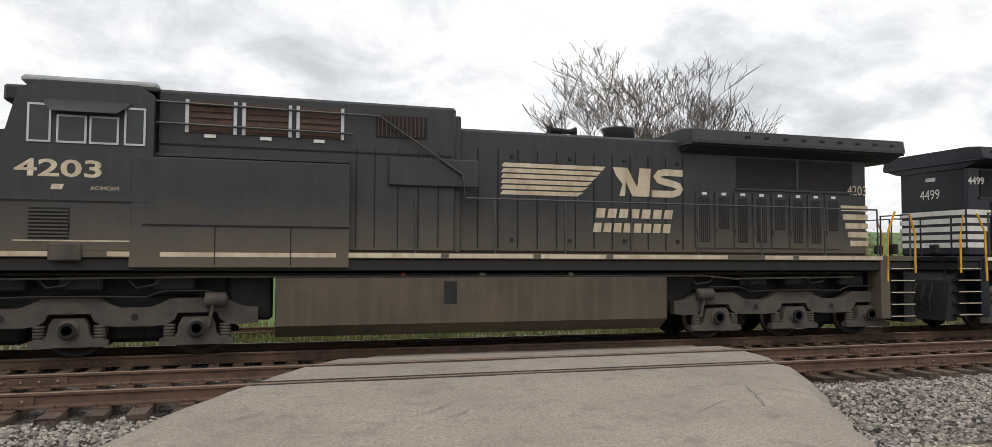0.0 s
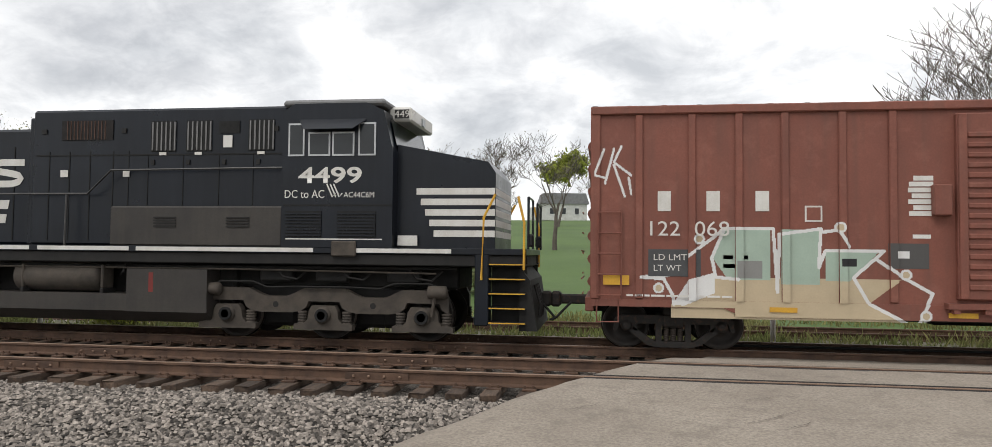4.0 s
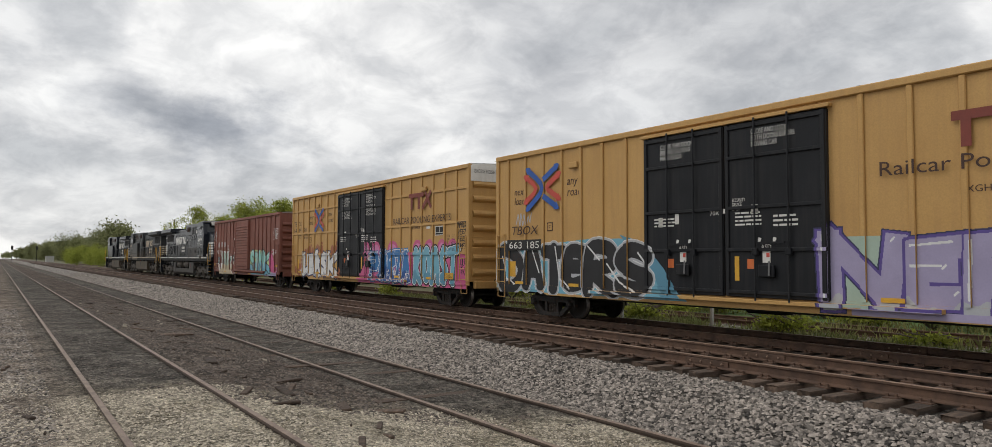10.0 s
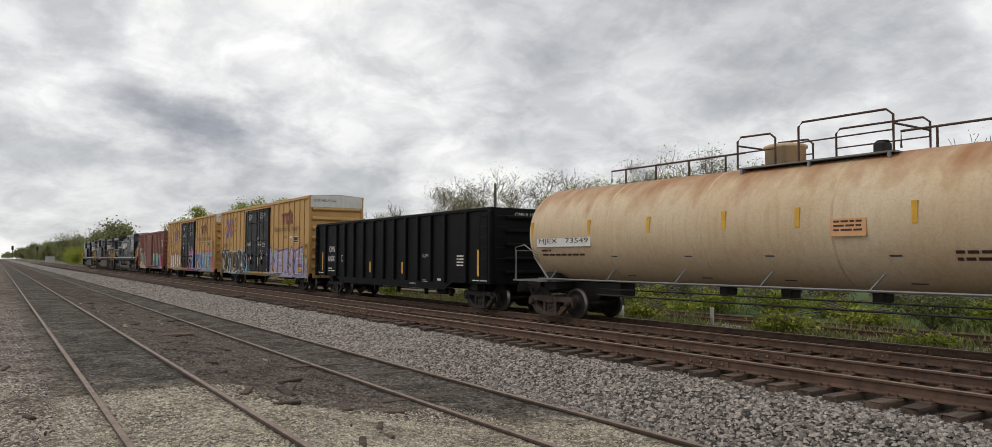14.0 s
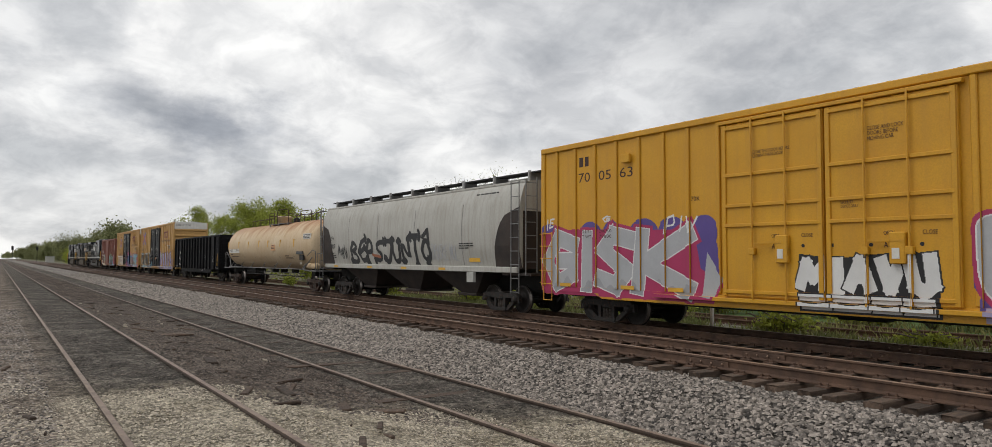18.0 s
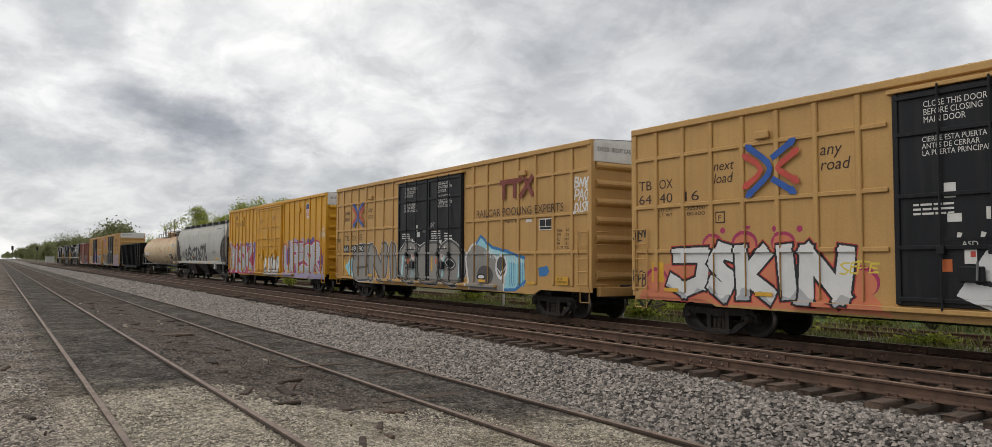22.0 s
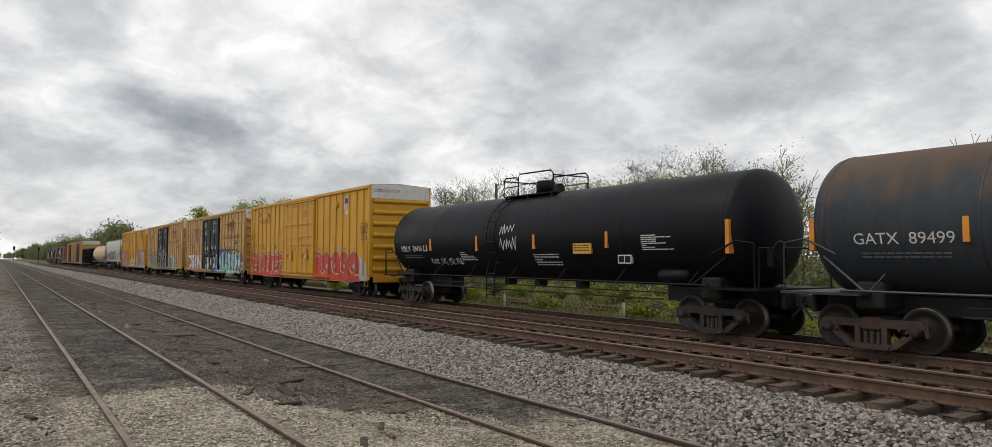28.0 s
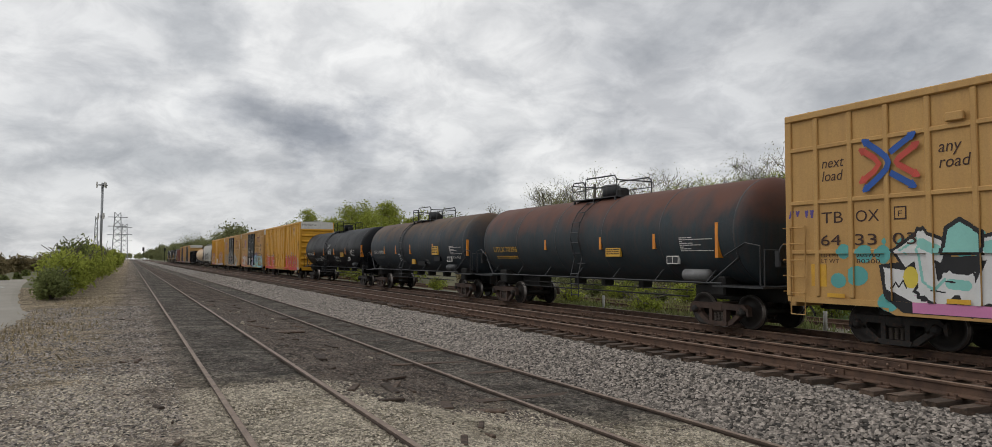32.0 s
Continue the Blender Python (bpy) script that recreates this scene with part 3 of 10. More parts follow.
class Spray:
    def __init__(self, x0, x1, z0, z1, res=0.014):
        self.x0, self.z0, self.res = x0, z0, res
        self.nx, self.nz = int((x1 - x0) / res), int((z1 - z0) / res)
        self.g = np.zeros((self.nz, self.nx), dtype=np.int16)
        self.X = x0 + (np.arange(self.nx) + 0.5) * res
        self.Z = z0 + (np.arange(self.nz) + 0.5) * res
        self.cols = []

    def ix(self, col):
        if col not in self.cols:
            self.cols.append(col)
        return self.cols.index(col) + 1

    def area(self, a0, a1, b0, b1):
        i0, i1 = max(int((a0 - self.x0) / self.res), 0), min(int((a1 - self.x0) / self.res) + 2, self.nx)
        j0, j1 = max(int((b0 - self.z0) / self.res), 0), min(int((b1 - self.z0) / self.res) + 2, self.nz)
        return slice(max(j0, 0), max(j1, 0)), slice(max(i0, 0), max(i1, 0))

    def stroke(self, pts, w, col, sharp=False):
        c = self.ix(col)
        for (xa, za), (xb, zb) in zip(pts, pts[1:]):
            J, I = self.area(min(xa, xb) - w, max(xa, xb) + w, min(za, zb) - w, max(za, zb) + w)
            X, Z = np.meshgrid(self.X[I], self.Z[J])
            d2 = max((xb - xa) ** 2 + (zb - za) ** 2, 1e-9)
            t = ((X - xa) * (xb - xa) + (Z - za) * (zb - za)) / d2
            if sharp:
                e = 0.42 * w / d2 ** 0.5
                across = np.abs((X - xa) * (zb - za) - (Z - za) * (xb - xa)) / d2 ** 0.5
                self.g[J, I][(across < w / 2) & (t > -e) & (t < 1 + e)] = c
                continue
            t = np.clip(t, 0, 1)
            self.g[J, I][(X - xa - t * (xb - xa)) ** 2 + (Z - za - t * (zb - za)) ** 2 < (w / 2) ** 2] = c

    def blob(self, x, z, rx, rz, col):
        J, I = self.area(x - rx, x + rx, z - rz, z + rz)
        X, Z = np.meshgrid(self.X[I], self.Z[J])
        self.g[J, I][((X - x) / rx) ** 2 + ((Z - z) / rz) ** 2 < 1] = self.ix(col)

    def rect(self, x0, x1, z0, z1, col):
        J, I = self.area(x0, x1, z0, z1)
        self.g[J, I] = self.ix(col)

    def word(self, word, x0, x1, z0, z1, w, fill, edge, edge_w=0.09, shine=None, glow=None, glow_w=0.0, seed=1, jit=0.06, inner=None, sharp=True):
        r = random.Random(seed)
        n = len(word)
        step = (x1 - x0) / n
        runs = []
        for k, ch in enumerate(word):
            a, b = x0 + k * step + step * 0.10, x0 + (k + 1) * step - step * 0.08
            lean = r.uniform(-0.12, 0.12) * step
            za, zb = z0 + r.uniform(0, 0.08) * (z1 - z0), z1 - r.uniform(0, 0.12) * (z1 - z0)
            for seg in GLYPH[ch].split("|"):
                pts = [tuple(float(v) for v in p.split(",")) for p in seg.split()]
                pts = [(a + (p[0] + r.uniform(-jit, jit)) * (b - a) + lean * p[1], za + (p[1] + r.uniform(-jit, jit)) * (zb - za)) for p in pts]
                fine = [pts[0]]
                for p, q in zip(pts, pts[1:]):
                    fine += [((p[0] * 2 + q[0]) / 3, (p[1] * 2 + q[1]) / 3), ((p[0] + q[0] * 2) / 3, (p[1] + q[1] * 2) / 3)]
                fine.append(pts[-1])
                runs.append(fine)
        ends = []
        for p in runs:
            for q, o in ((p[0], p[1]), (p[-1], p[-2])):
                dx, dz = q[0] - o[0], q[1] - o[1]
                ln = max((dx * dx + dz * dz) ** 0.5, 1e-6)
                k = r.uniform(0.10, 0.22) * step
                ends.append([(q[0] - dz / ln * k, q[1] + dx / ln * k), (q[0] + dx / ln * 0.1 * step, q[1] + dz / ln * 0.1 * step), (q[0] + dz / ln * k * 0.8, q[1] - dx / ln * k * 0.8)])
        runs += ends
        if glow:
            for p in runs:
                self.stroke(p, w + 2 * edge_w + 2 * glow_w, glow, sharp)
        for p in runs:
            self.stroke([(x + 0.07, z - 0.06) for x, z in p], w + 1.6 * edge_w, edge, sharp)
        for p in runs:
            self.stroke(p, w + 2 * edge_w, edge, sharp)
        for p in runs:
            self.stroke(p, w, fill, sharp)
        if inner:
            for p in runs:
                i = r.randrange(len(p) - 1)
                self.stroke(p[i:i + 2], w * 0.5, inner)
        for p in runs[: len(runs) - len(ends)]:
            for k in range(2):
                i = r.randrange(len(p))
                x, z = p[i]
                self.stroke([(x - w * 0.4, z + r.uniform(-0.3, 0.3) * w), (x + w * 0.2, z + r.uniform(-0.4, 0.4) * w)], 0.03, edge)
        if shine:
            for p in runs:
                self.stroke([(x - w * 0.28, z + w * 0.22) for x, z in p[: max(2, len(p) // 2)]], w * 0.14, shine)
                x, z = p[0]
                self.blob(x + r.uniform(-0.1, 0.1), z + r.uniform(-0.1, 0.1), 0.035, 0.035, shine)

    def runs(self, ch, x0, x1, z0, z1, inset, r, jit, smooth, lean=0.0):
        """The strokes of one letter fitted into a slot."""
        out = []
        a, b, lo, hi = x0 + inset, x1 - inset, z0 + inset, z1 - inset
        for seg in GLYPH[ch].split("|"):
            P = [tuple(float(v) for v in q.split(",")) for q in seg.split()]
            shut = P[0] == P[-1]
            P = [(a + (q[0] + r.uniform(-jit, jit)) * (b - a) + lean * (q[1] - 0.5), lo + (q[1] + r.uniform(-jit, jit)) * (hi - lo)) for q in P]
            if shut:
                P[-1] = P[0]
            if smooth and len(P) > 2:
                Q = []
                n = len(P)
                for i in range(n - 1):
                    p0 = P[i - 1] if i else (P[-2] if shut else P[0])
                    p3 = P[i + 2] if i + 2 < n else (P[1] if shut else P[-1])
                    for t in (0.0, 0.25, 0.5, 0.75):
                        Q.append(tuple(0.5 * (2 * P[i][k] + (P[i + 1][k] - p0[k]) * t + (2 * p0[k] - 5 * P[i][k] + 4 * P[i + 1][k] - p3[k]) * t * t + (3 * P[i][k] - p0[k] - 3 * P[i + 1][k] + p3[k]) * t ** 3) for k in (0, 1)))
                P = Q + [P[-1]]
            out.append(P)
        return out

    def piece(self, word, cuts, z0, z1, w, fill, edge, edge_w=0.05, rim=None, rim_w=0.06, seed=1, jit=0.03, smooth=False, lap=0.05, shine=None, low=None, low_z=1.2, drop=None, wob=0.08):
        """Big filled letters side by side, each with its own outline over its neighbour; cuts: the borders between them."""
        r = random.Random(seed)
        laid = []
        for ch, a, b in zip(word, cuts, cuts[1:]):
            if ch == " ":
                continue
            lo, hi = z0 + r.uniform(0, wob), z1 - r.uniform(0, wob) * 1.6
            laid.append(self.runs(ch, a - lap, b + lap, lo, hi, w / 2, r, jit, smooth, r.uniform(-0.1, 0.1)))
        if rim:
            for L in laid:
                for P in L:
                    self.stroke(P, w + 2 * edge_w + 2 * rim_w, rim, not smooth)
        if drop:
            for L in laid:
                for P in L:
                    self.stroke([(x + 0.10, z - 0.08) for x, z in P], w + edge_w, drop, not smooth)
        for L in laid:
            for P in L:
                self.stroke(P, w + 2 * edge_w, edge, not smooth)
            for P in L:
                self.stroke(P, w, fill, not smooth)
        if low:
            c = self.ix(low)
            X, Z = np.meshgrid(self.X, self.Z)
            self.g[(self.g == self.ix(fill)) & (Z < low_z + 0.10 * np.sin(X * 5.1) + 0.07 * np.sin(X * 13.7 + 2 * Z))] = c
        if shine:
            for L in laid:
                for P in L:
                    k = max(len(P) // 3, 2)
                    self.stroke([(x - w * 0.26, z + w * 0.22) for x, z in P[:k]], 0.045, shine)
                    x, z = P[-1]
                    self.stroke([(x - w * 0.2, z + w * 0.1), (x - w * 0.05, z + w * 0.25)], 0.04, shine)

    def tag(self, word, x0, x1, z0, z1, w, col, seed=1, jit=0.08):
        """A quick signature in thin strokes."""
        r = random.Random(seed)
        step = (x1 - x0) / len(word)
        for k, ch in enumerate(word):
            if ch != " ":
                a = x0 + k * step
                for P in self.runs(ch, a, a + step * 0.86, z0 + r.uniform(-0.1, 0.1) * (z1 - z0), z1 + r.uniform(-0.1, 0.1) * (z1 - z0), 0, r, jit, False, 0.2 * step):
                    self.stroke(P, w, col)

    def star(self, x, z, q, col, w=0.03):
        pts = [(x + (q if k % 2 == 0 else q * 0.42) * math.sin(k * math.pi / 5), z + (q if k % 2 == 0 else q * 0.42) * math.cos(k * math.pi / 5)) for k in range(11)]
        self.stroke(pts, w, col)

    def puffs(self, x0, x1, z0, z1, col, seed=1, size=0.3):
        """Loose puffs of paint that peep out round the letters."""
        r = random.Random(seed)
        x = x0
        while x < x1:
            q = size * r.uniform(0.5, 1.3)
            z = z1 - q * r.uniform(0.6, 1.6)
            self.blob(x, z, q, q * r.uniform(0.8, 1.1), col)
            if r.random() < 0.5:
                self.blob(x + r.uniform(-0.3, 0.3), z + q + r.uniform(0.0, 0.1), 0.07, 0.07, col)
            if r.random() < 0.6:
                self.blob(x + r.uniform(-0.3, 0.3), r.uniform(z0, z0 + 0.5 * (z1 - z0)), q * 1.2, q, col)
            x += q * 1.5 + r.uniform(0, 0.4)

    def fan(self, pts, col):
        """A filled patch of paint with straight borders."""
        P = np.array(pts)
        X, Z = np.meshgrid(self.X, self.Z)
        hit = np.zeros(X.shape, bool)
        for (xa, za), (xb, zb) in zip(P, np.roll(P, -1, 0)):
            cross = (za > Z) != (zb > Z)
            hit ^= cross & (X < (xb - xa) * (Z - za) / ((zb - za) if zb != za else 1e-9) + xa)
        self.g[hit] = self.ix(col)

    def cloud(self, x0, x1, z0, z1, col, seed=1, size=0.35):
        r = random.Random(seed)
        x = x0
        while x < x1:
            s = size * r.uniform(0.7, 1.3)
            self.blob(x, z1 - s * 0.8, s, s, col)
            x += s * 1.1
        self.rect(x0, x1, z0, z1 - size * 0.8, col)

    def scribble(self, x0, x1, z0, z1, w, col, seed=1, n=14):
        r = random.Random(seed)
        pts = [(x0 + (x1 - x0) * (k / n) + r.uniform(-0.12, 0.12) * (z1 - z0), (z0, z1)[k % 2] + r.uniform(-0.25, 0.25) * (z1 - z0)) for k in range(n + 1)]
        self.stroke(pts, w, col)

    def build(self, parent, depth, name="sprayed_lettering", label=""):
        V, F, I = [], [], []
        e = self.res
        for j in range(self.nz):
            z = self.z0 + j * e
            row = self.g[j]
            dep = np.broadcast_to(np.asarray(depth(self.X, z + e / 2), float), row.shape)
            i = 0
            while i < self.nx:
                if row[i] == 0:
                    i += 1
                    continue
                k = i
                while k + 1 < self.nx and row[k + 1] == row[i] and abs(dep[k + 1] - dep[i]) < 1e-4:
                    k += 1
                b = len(V)
                xa, xb, y = self.x0 + i * e, self.x0 + (k + 1) * e, dep[i] - 0.005
                V += [(xa, y, z), (xb, y, z), (xb, y, z + e), (xa, y, z + e)]
                F.append((b, b + 1, b + 2, b + 3))
                I.append(int(row[i]) - 1)
                i = k + 1
        if F:
            return put(name, from_lists(name, V, F, [G[c] for c in self.cols], I), parent, label=label)


# ---- rolling stock: x along the train, y away from the viewer, z above the rail head ----
TRACK_Y, RAIL_Z = 15.6, -0.118
SPINNING = {1: [], -1: []}
WHEELS = {}


def wheelset_mesh(r):
    """Two wheels on an axle."""
    if r not in WHEELS:
        prof = [(-0.80, 0.05), (-0.80, 0.10), (-0.765, 0.115), (-0.765, 0.15), (-0.745, 0.20), (-0.735, r - 0.11), (-0.78, r - 0.085), (-0.78, r - 0.01),
                (-0.775, r), (-0.68, r + 0.002), (-0.672, r + 0.025), (-0.645, r + 0.025), (-0.645, r - 0.085), (-0.69, r - 0.11), (-0.70, 0.17), (-0.64, 0.12), (-0.62, 0.085)]
        idx = [0] * 7 + [1, 1] + [0] * 7
        full = prof + [(-a, q) for a, q in reversed(prof)]
        WHEELS[r] = lathe("wheelset", full, [M["wheel"], M["tread"]], 28, "y", idx + [0] + idx[::-1])
    return WHEELS[r]


def sideframe_mesh(m):
    """One cast side frame with its two triangular windows and spring opening, outlines swept in y."""
    key = "sideframe" + m.name
    if key not in BLOCKS:
        V = bmesh.new()

        def slab(pts, y0=-0.07, y1=0.07):
            n = len(pts)
            a = [V.verts.new((x, y0, z)) for x, z in pts]
            b = [V.verts.new((x, y1, z)) for x, z in pts]
            V.faces.new(a)
            V.faces.new(list(reversed(b)))
            for i in range(n):
                V.faces.new((a[(i + 1) % n], a[i], b[i], b[(i + 1) % n]))
        slab([(-1.08, 0.56), (-0.98, 0.66), (0.98, 0.66), (1.08, 0.56), (1.0, 0.50), (-1.0, 0.50)], -0.09, 0.09)
        for s in (-1, 1):
            slab([(s * 0.33, 0.52), (s * 0.33, 0.12), (s * 0.22, 0.12), (s * 0.22, 0.52)], -0.08, 0.08)
            slab([(s * 0.86, 0.52), (s * 0.36, 0.16), (s * 0.32, 0.05), (s * 0.50, 0.10), (s * 0.98, 0.46)])
            slab([(s * 1.10, 0.60), (s * 1.13, 0.36), (s * 1.06, 0.36), (s * 1.0, 0.56)])
            slab([(s * 0.70, 0.60), (s * 0.67, 0.36), (s * 0.74, 0.36), (s * 0.80, 0.56)])
        slab([(-0.40, 0.17), (0.40, 0.17), (0.34, 0.06), (-0.34, 0.06)], -0.10, 0.10)
        bmesh.ops.recalc_face_normals(V, faces=V.faces[:])
        me = bpy.data.meshes.new("sideframe")
        V.to_mesh(me)
        V.free()
        me.materials.append(m)
        BLOCKS[key] = me
    return BLOCKS[key]


def coil_mesh():
    if "coil" not in BLOCKS:
        prof = []
        for k in range(6):
            z = 0.17 + k * 0.042
            prof += [(z, 0.045), (z + 0.012, 0.062), (z + 0.028, 0.062), (z + 0.04, 0.045)]
        BLOCKS["coil"] = lathe("spring", prof, M["spring"], 8, "z")
    return BLOCKS["coil"]


def truck(car, x, r=0.457, m=None):
    """A freight truck: bolster, side frames, springs, bearing caps, two wheelsets."""
    m = m or M["truck"]
    t = put("truck", block(0.42, 2.2, 0.26, m, 0.04), car, x, 0, r + 0.10)
    for s in (-1, 1):
        put("sideframe", sideframe_mesh(m), t, 0, s * 1.0, -0.10 - (r - 0.457) - 0.457 + 0.457 - 0.46)
        for k in (-0.13, 0.0, 0.13):
            put("spring", coil_mesh(), t, k, s * 1.0, -0.56)
        for a in (-0.889, 0.889):
            put("bearing_cap", cap_mesh(), t, a, s * 1.06, -0.10, rz=0 if s > 0 else 180)
    for a in (-0.889, 0.889):
        w = put("wheelset", wheelset_mesh(r), t, a, 0, -0.10)
        SPINNING[1 if a > 0 else -1].append(w)
    bar("brake_beam", t, -0.5, -0.42, -0.7, 0.7, -0.28, -0.16, m)
    bar("brake_beam", t, 0.42, 0.5, -0.7, 0.7, -0.28, -0.16, m)
    return t


def cap_mesh():
    if "cap" not in BLOCKS:
        BLOCKS["cap"] = lathe("bearing_cap", [(-0.1, 0.11), (0.06, 0.11), (0.075, 0.085), (0.09, 0.085), (0.095, 0.04)], M["truck"], 12, "y")
    return BLOCKS["cap"]


def coupler(car, x, s, reach=0.75):
    """A knuckle coupler on its draft gear, with an air hose."""
    c = bar("coupler", car, x, x + s * reach, -0.1, 0.1, 0.78, 0.98, M["truck"], 0.03)
    bar("knuckle", c, s * (reach / 2 - 0.16), s * (reach / 2 + 0.06), -0.19, 0.16, -0.16, 0.16, M["truck"], 0.05)
    tube("air_hose", c, [(0, -0.25, -0.05), (s * 0.15, -0.28, -0.2), (s * 0.3, -0.3, -0.36), (s * (reach / 2 + 0.03), -0.3, -0.42)], 0.028, M["rubber"])
    bar("striker", car, x - s * 0.12, x, -0.45, 0.45, 0.68, 1.08, M["truck"], 0.03)


RUNGS = {}


def rung(car, a, b, m, name="rung"):
    key = (name, m.name, tuple(round(q - p, 3) for p, q in zip(a, b)))
    if key not in RUNGS:
        RUNGS[key] = tube_mesh(name, [[(0, 0, 0), tuple(q - p for p, q in zip(a, b))]], 0.016, m, 5)
    return put(name, RUNGS[key], car, *a)


def ladder(car, x0, x1, y, z0, z1, rungs, m, name="ladder"):
    """A ladder on the car's side: one part that carries its rungs."""
    rail = put(name, tube_mesh(name, [[(x0, y + 0.03, z0 - 0.05), (x0, y + 0.03, z1 + 0.05)]], 0.018, m, 5), car)
    rung(rail, (x1, y + 0.03, z0 - 0.05), (x1, y + 0.03, z1 + 0.05), m, "ladder_rail")
    for k in range(rungs):
        z = z0 + (z1 - z0) * k / (rungs - 1)
        rung(rail, (x0, y, z), (x1, y, z), m)
    return rail


def end_ladder(car, x, y0, y1, z0, z1, rungs, m):
    for k in range(rungs):
        z = z0 + (z1 - z0) * k / (rungs - 1)
        rung(car, (x, y0, z), (x, y1, z), m, "grab_iron")


def brake_wheel(car, x, s, y, z, m):
    w = put("brake_wheel", lathe("brake_wheel", [(-0.02, 0.24), (0.0, 0.28), (0.02, 0.24), (0.0, 0.22)], m, 16, "x"), car, x, y, z)
    for a in range(3):
        put("spoke", block(0.02, 0.48, 0.03, m), w, 0, 0, 0, rx=60 * a)
    bar("gear_housing", car, x - s * 0.22, x - s * 0.03, y - 0.2, y + 0.2, z - 0.35, z + 0.1, m, 0.03)


def thing(name, label, category="railcar"):
    e = new(name)
    e.empty_display_size = 0.3
    return tagged(e, label, category, "freight train")


class Box:
    """A boxcar; keeps the relief of its near side so that paint can follow it."""

    def __init__(self, label, half, eave, m, ribs, beams=(), rib_w=0.12, sill=0.72, roof=None, base=1.0, proud=0.055, truck_x=7.15):
        self.car = thing("boxcar", label)
        self.m, self.half, self.eave, self.rel = m, half, eave, []
        car = self.car
        W = 1.54
        bar("side_panel", car, -half, half, -W, -W + 0.06, base, eave - 0.02, m)
        bar("side_panel", car, -half, half, W - 0.06, W, base, eave - 0.02, m)
        bar("floor", car, -half + 0.05, half - 0.05, -W + 0.06, W - 0.06, base, base + 0.15, M["frame"])
        for s in (-1, 1):
            x = s * half
            bar("end_panel", car, x - s * 0.08, x - s * 0.02, -W + 0.06, W - 0.06, base, eave - 0.02, m)
            for k in range(7):
                z = base + 0.32 + k * (eave - base - 1.05) / 6
                put("end_rib", prism_cached("end_rib", (0.0, 0.10, 0.13, 0.03), 2 * W - 0.3, m), car, x - s * 0.02, 0, z, rz=0 if s > 0 else 180)
            bar("corner_post", car, x - s * 0.16, x + s * 0.02, -W - 0.05, -W + 0.1, base, eave, m, 0.015)
            bar("corner_post", car, x - s * 0.16, x + s * 0.02, W - 0.1, W + 0.05, base, eave, m, 0.015)
            self.rel.append((min(x, x - s * 0.16), max(x, x - s * 0.16), base, eave, 0.05))
            coupler(car, x + s * 0.05, s)
            bar("end_sill", car, x - s * 0.05, x + s * 0.12, -1.35, 1.35, base - 0.25, base + 0.02, m, 0.02)
        for x in ribs:
            for s in (-1, 1):
                bar("rib", car, x - rib_w / 2, x + rib_w / 2, s * (W - 0.005), s * (W + proud), base + 0.02, eave - 0.16, m, 0.018)
            self.rel.append((x - rib_w / 2, x + rib_w / 2, base, eave, proud))
        for x0, x1, z in beams:
            for s in (-1, 1):
                bar("beam", car, x0, x1, s * (W - 0.005), s * (W + proud * 0.85), z - 0.05, z + 0.05, m, 0.015)
            self.rel.append((x0, x1, z - 0.05, z + 0.05, proud * 0.85))
        for s in (-1, 1):
            bar("top_plate", car, -half, half, s * (W - 0.02), s * (W + 0.075), eave - 0.16, eave, m, 0.02)
            side_sill = prism("side_sill", [(-half, base), (-half, base - 0.13), (-half + 2.4, base - 0.13), (-half + 2.75, sill), (half - 2.75, sill), (half - 2.4, base - 0.13), (half, base - 0.13), (half, base)],
                              s * W - 0.03, s * W + 0.03, m)
            put("side_sill", side_sill, car)
        self.rel += [(-half, half, base - 0.13, base, 0.03), (-half + 2.6, half - 2.6, sill, base, 0.03)]
        V = []
        rib_n = int(half * 2 / 0.62)
        F = []
        for k in range(rib_n + 1):
            x = -half + k * 2 * half / rib_n
            for dx, dz in ((0, 0), (0.03, 0.02), (0.09, 0.02), (0.12, 0)):
                xx = min(x + dx, half)
                V += [(xx, -W - 0.04, eave + 0.003 + dz * 0.3), (xx, 0, eave + 0.08 + dz), (xx, W + 0.04, eave + 0.003 + dz * 0.3)]
        for k in range(len(V) // 3 - 1):
            b = 3 * k
            F += [(b, b + 3, b + 4, b + 1), (b + 1, b + 4, b + 5, b + 2)]
        put("roof", from_lists("roof", V, F, roof or M["roof"]), car, label="ribbed galvanised roof")
        for s in (-1, 1):
            x0, x1 = sorted((s * half - s * 0.06, s * half))
            V = [(x, y, z) for x in (x0, x1) for y, z in ((-W - 0.03, eave - 0.06), (W + 0.03, eave - 0.06), (W + 0.03, eave), (0, eave + 0.075), (-W - 0.03, eave))]
            put("gable", from_lists("gable", V, [(4, 3, 2, 1, 0), (5, 6, 7, 8, 9)] + [(i, (i + 1) % 5, 5 + (i + 1) % 5, 5 + i) for i in range(5)], roof or M["white"]), car)
        bar("center_sill", car, -half, half, -0.35, 0.35, 0.66, base, M["frame"])
        for x in (-truck_x, truck_x):
            truck(car, x)
            bar("body_bolster", car, x - 0.2, x + 0.2, -1.3, 1.3, 0.70, base, M["frame"])
        tube("brake_pipe", car, [(-half + 4, -1.1, 0.66), (half - 4, -1.1, 0.66)], 0.02, M["frame"])
        bar("air_reservoir", car, -1.2, 0.1, 0.5, 1.0, 0.45, 0.85, M["frame"], 0.1)
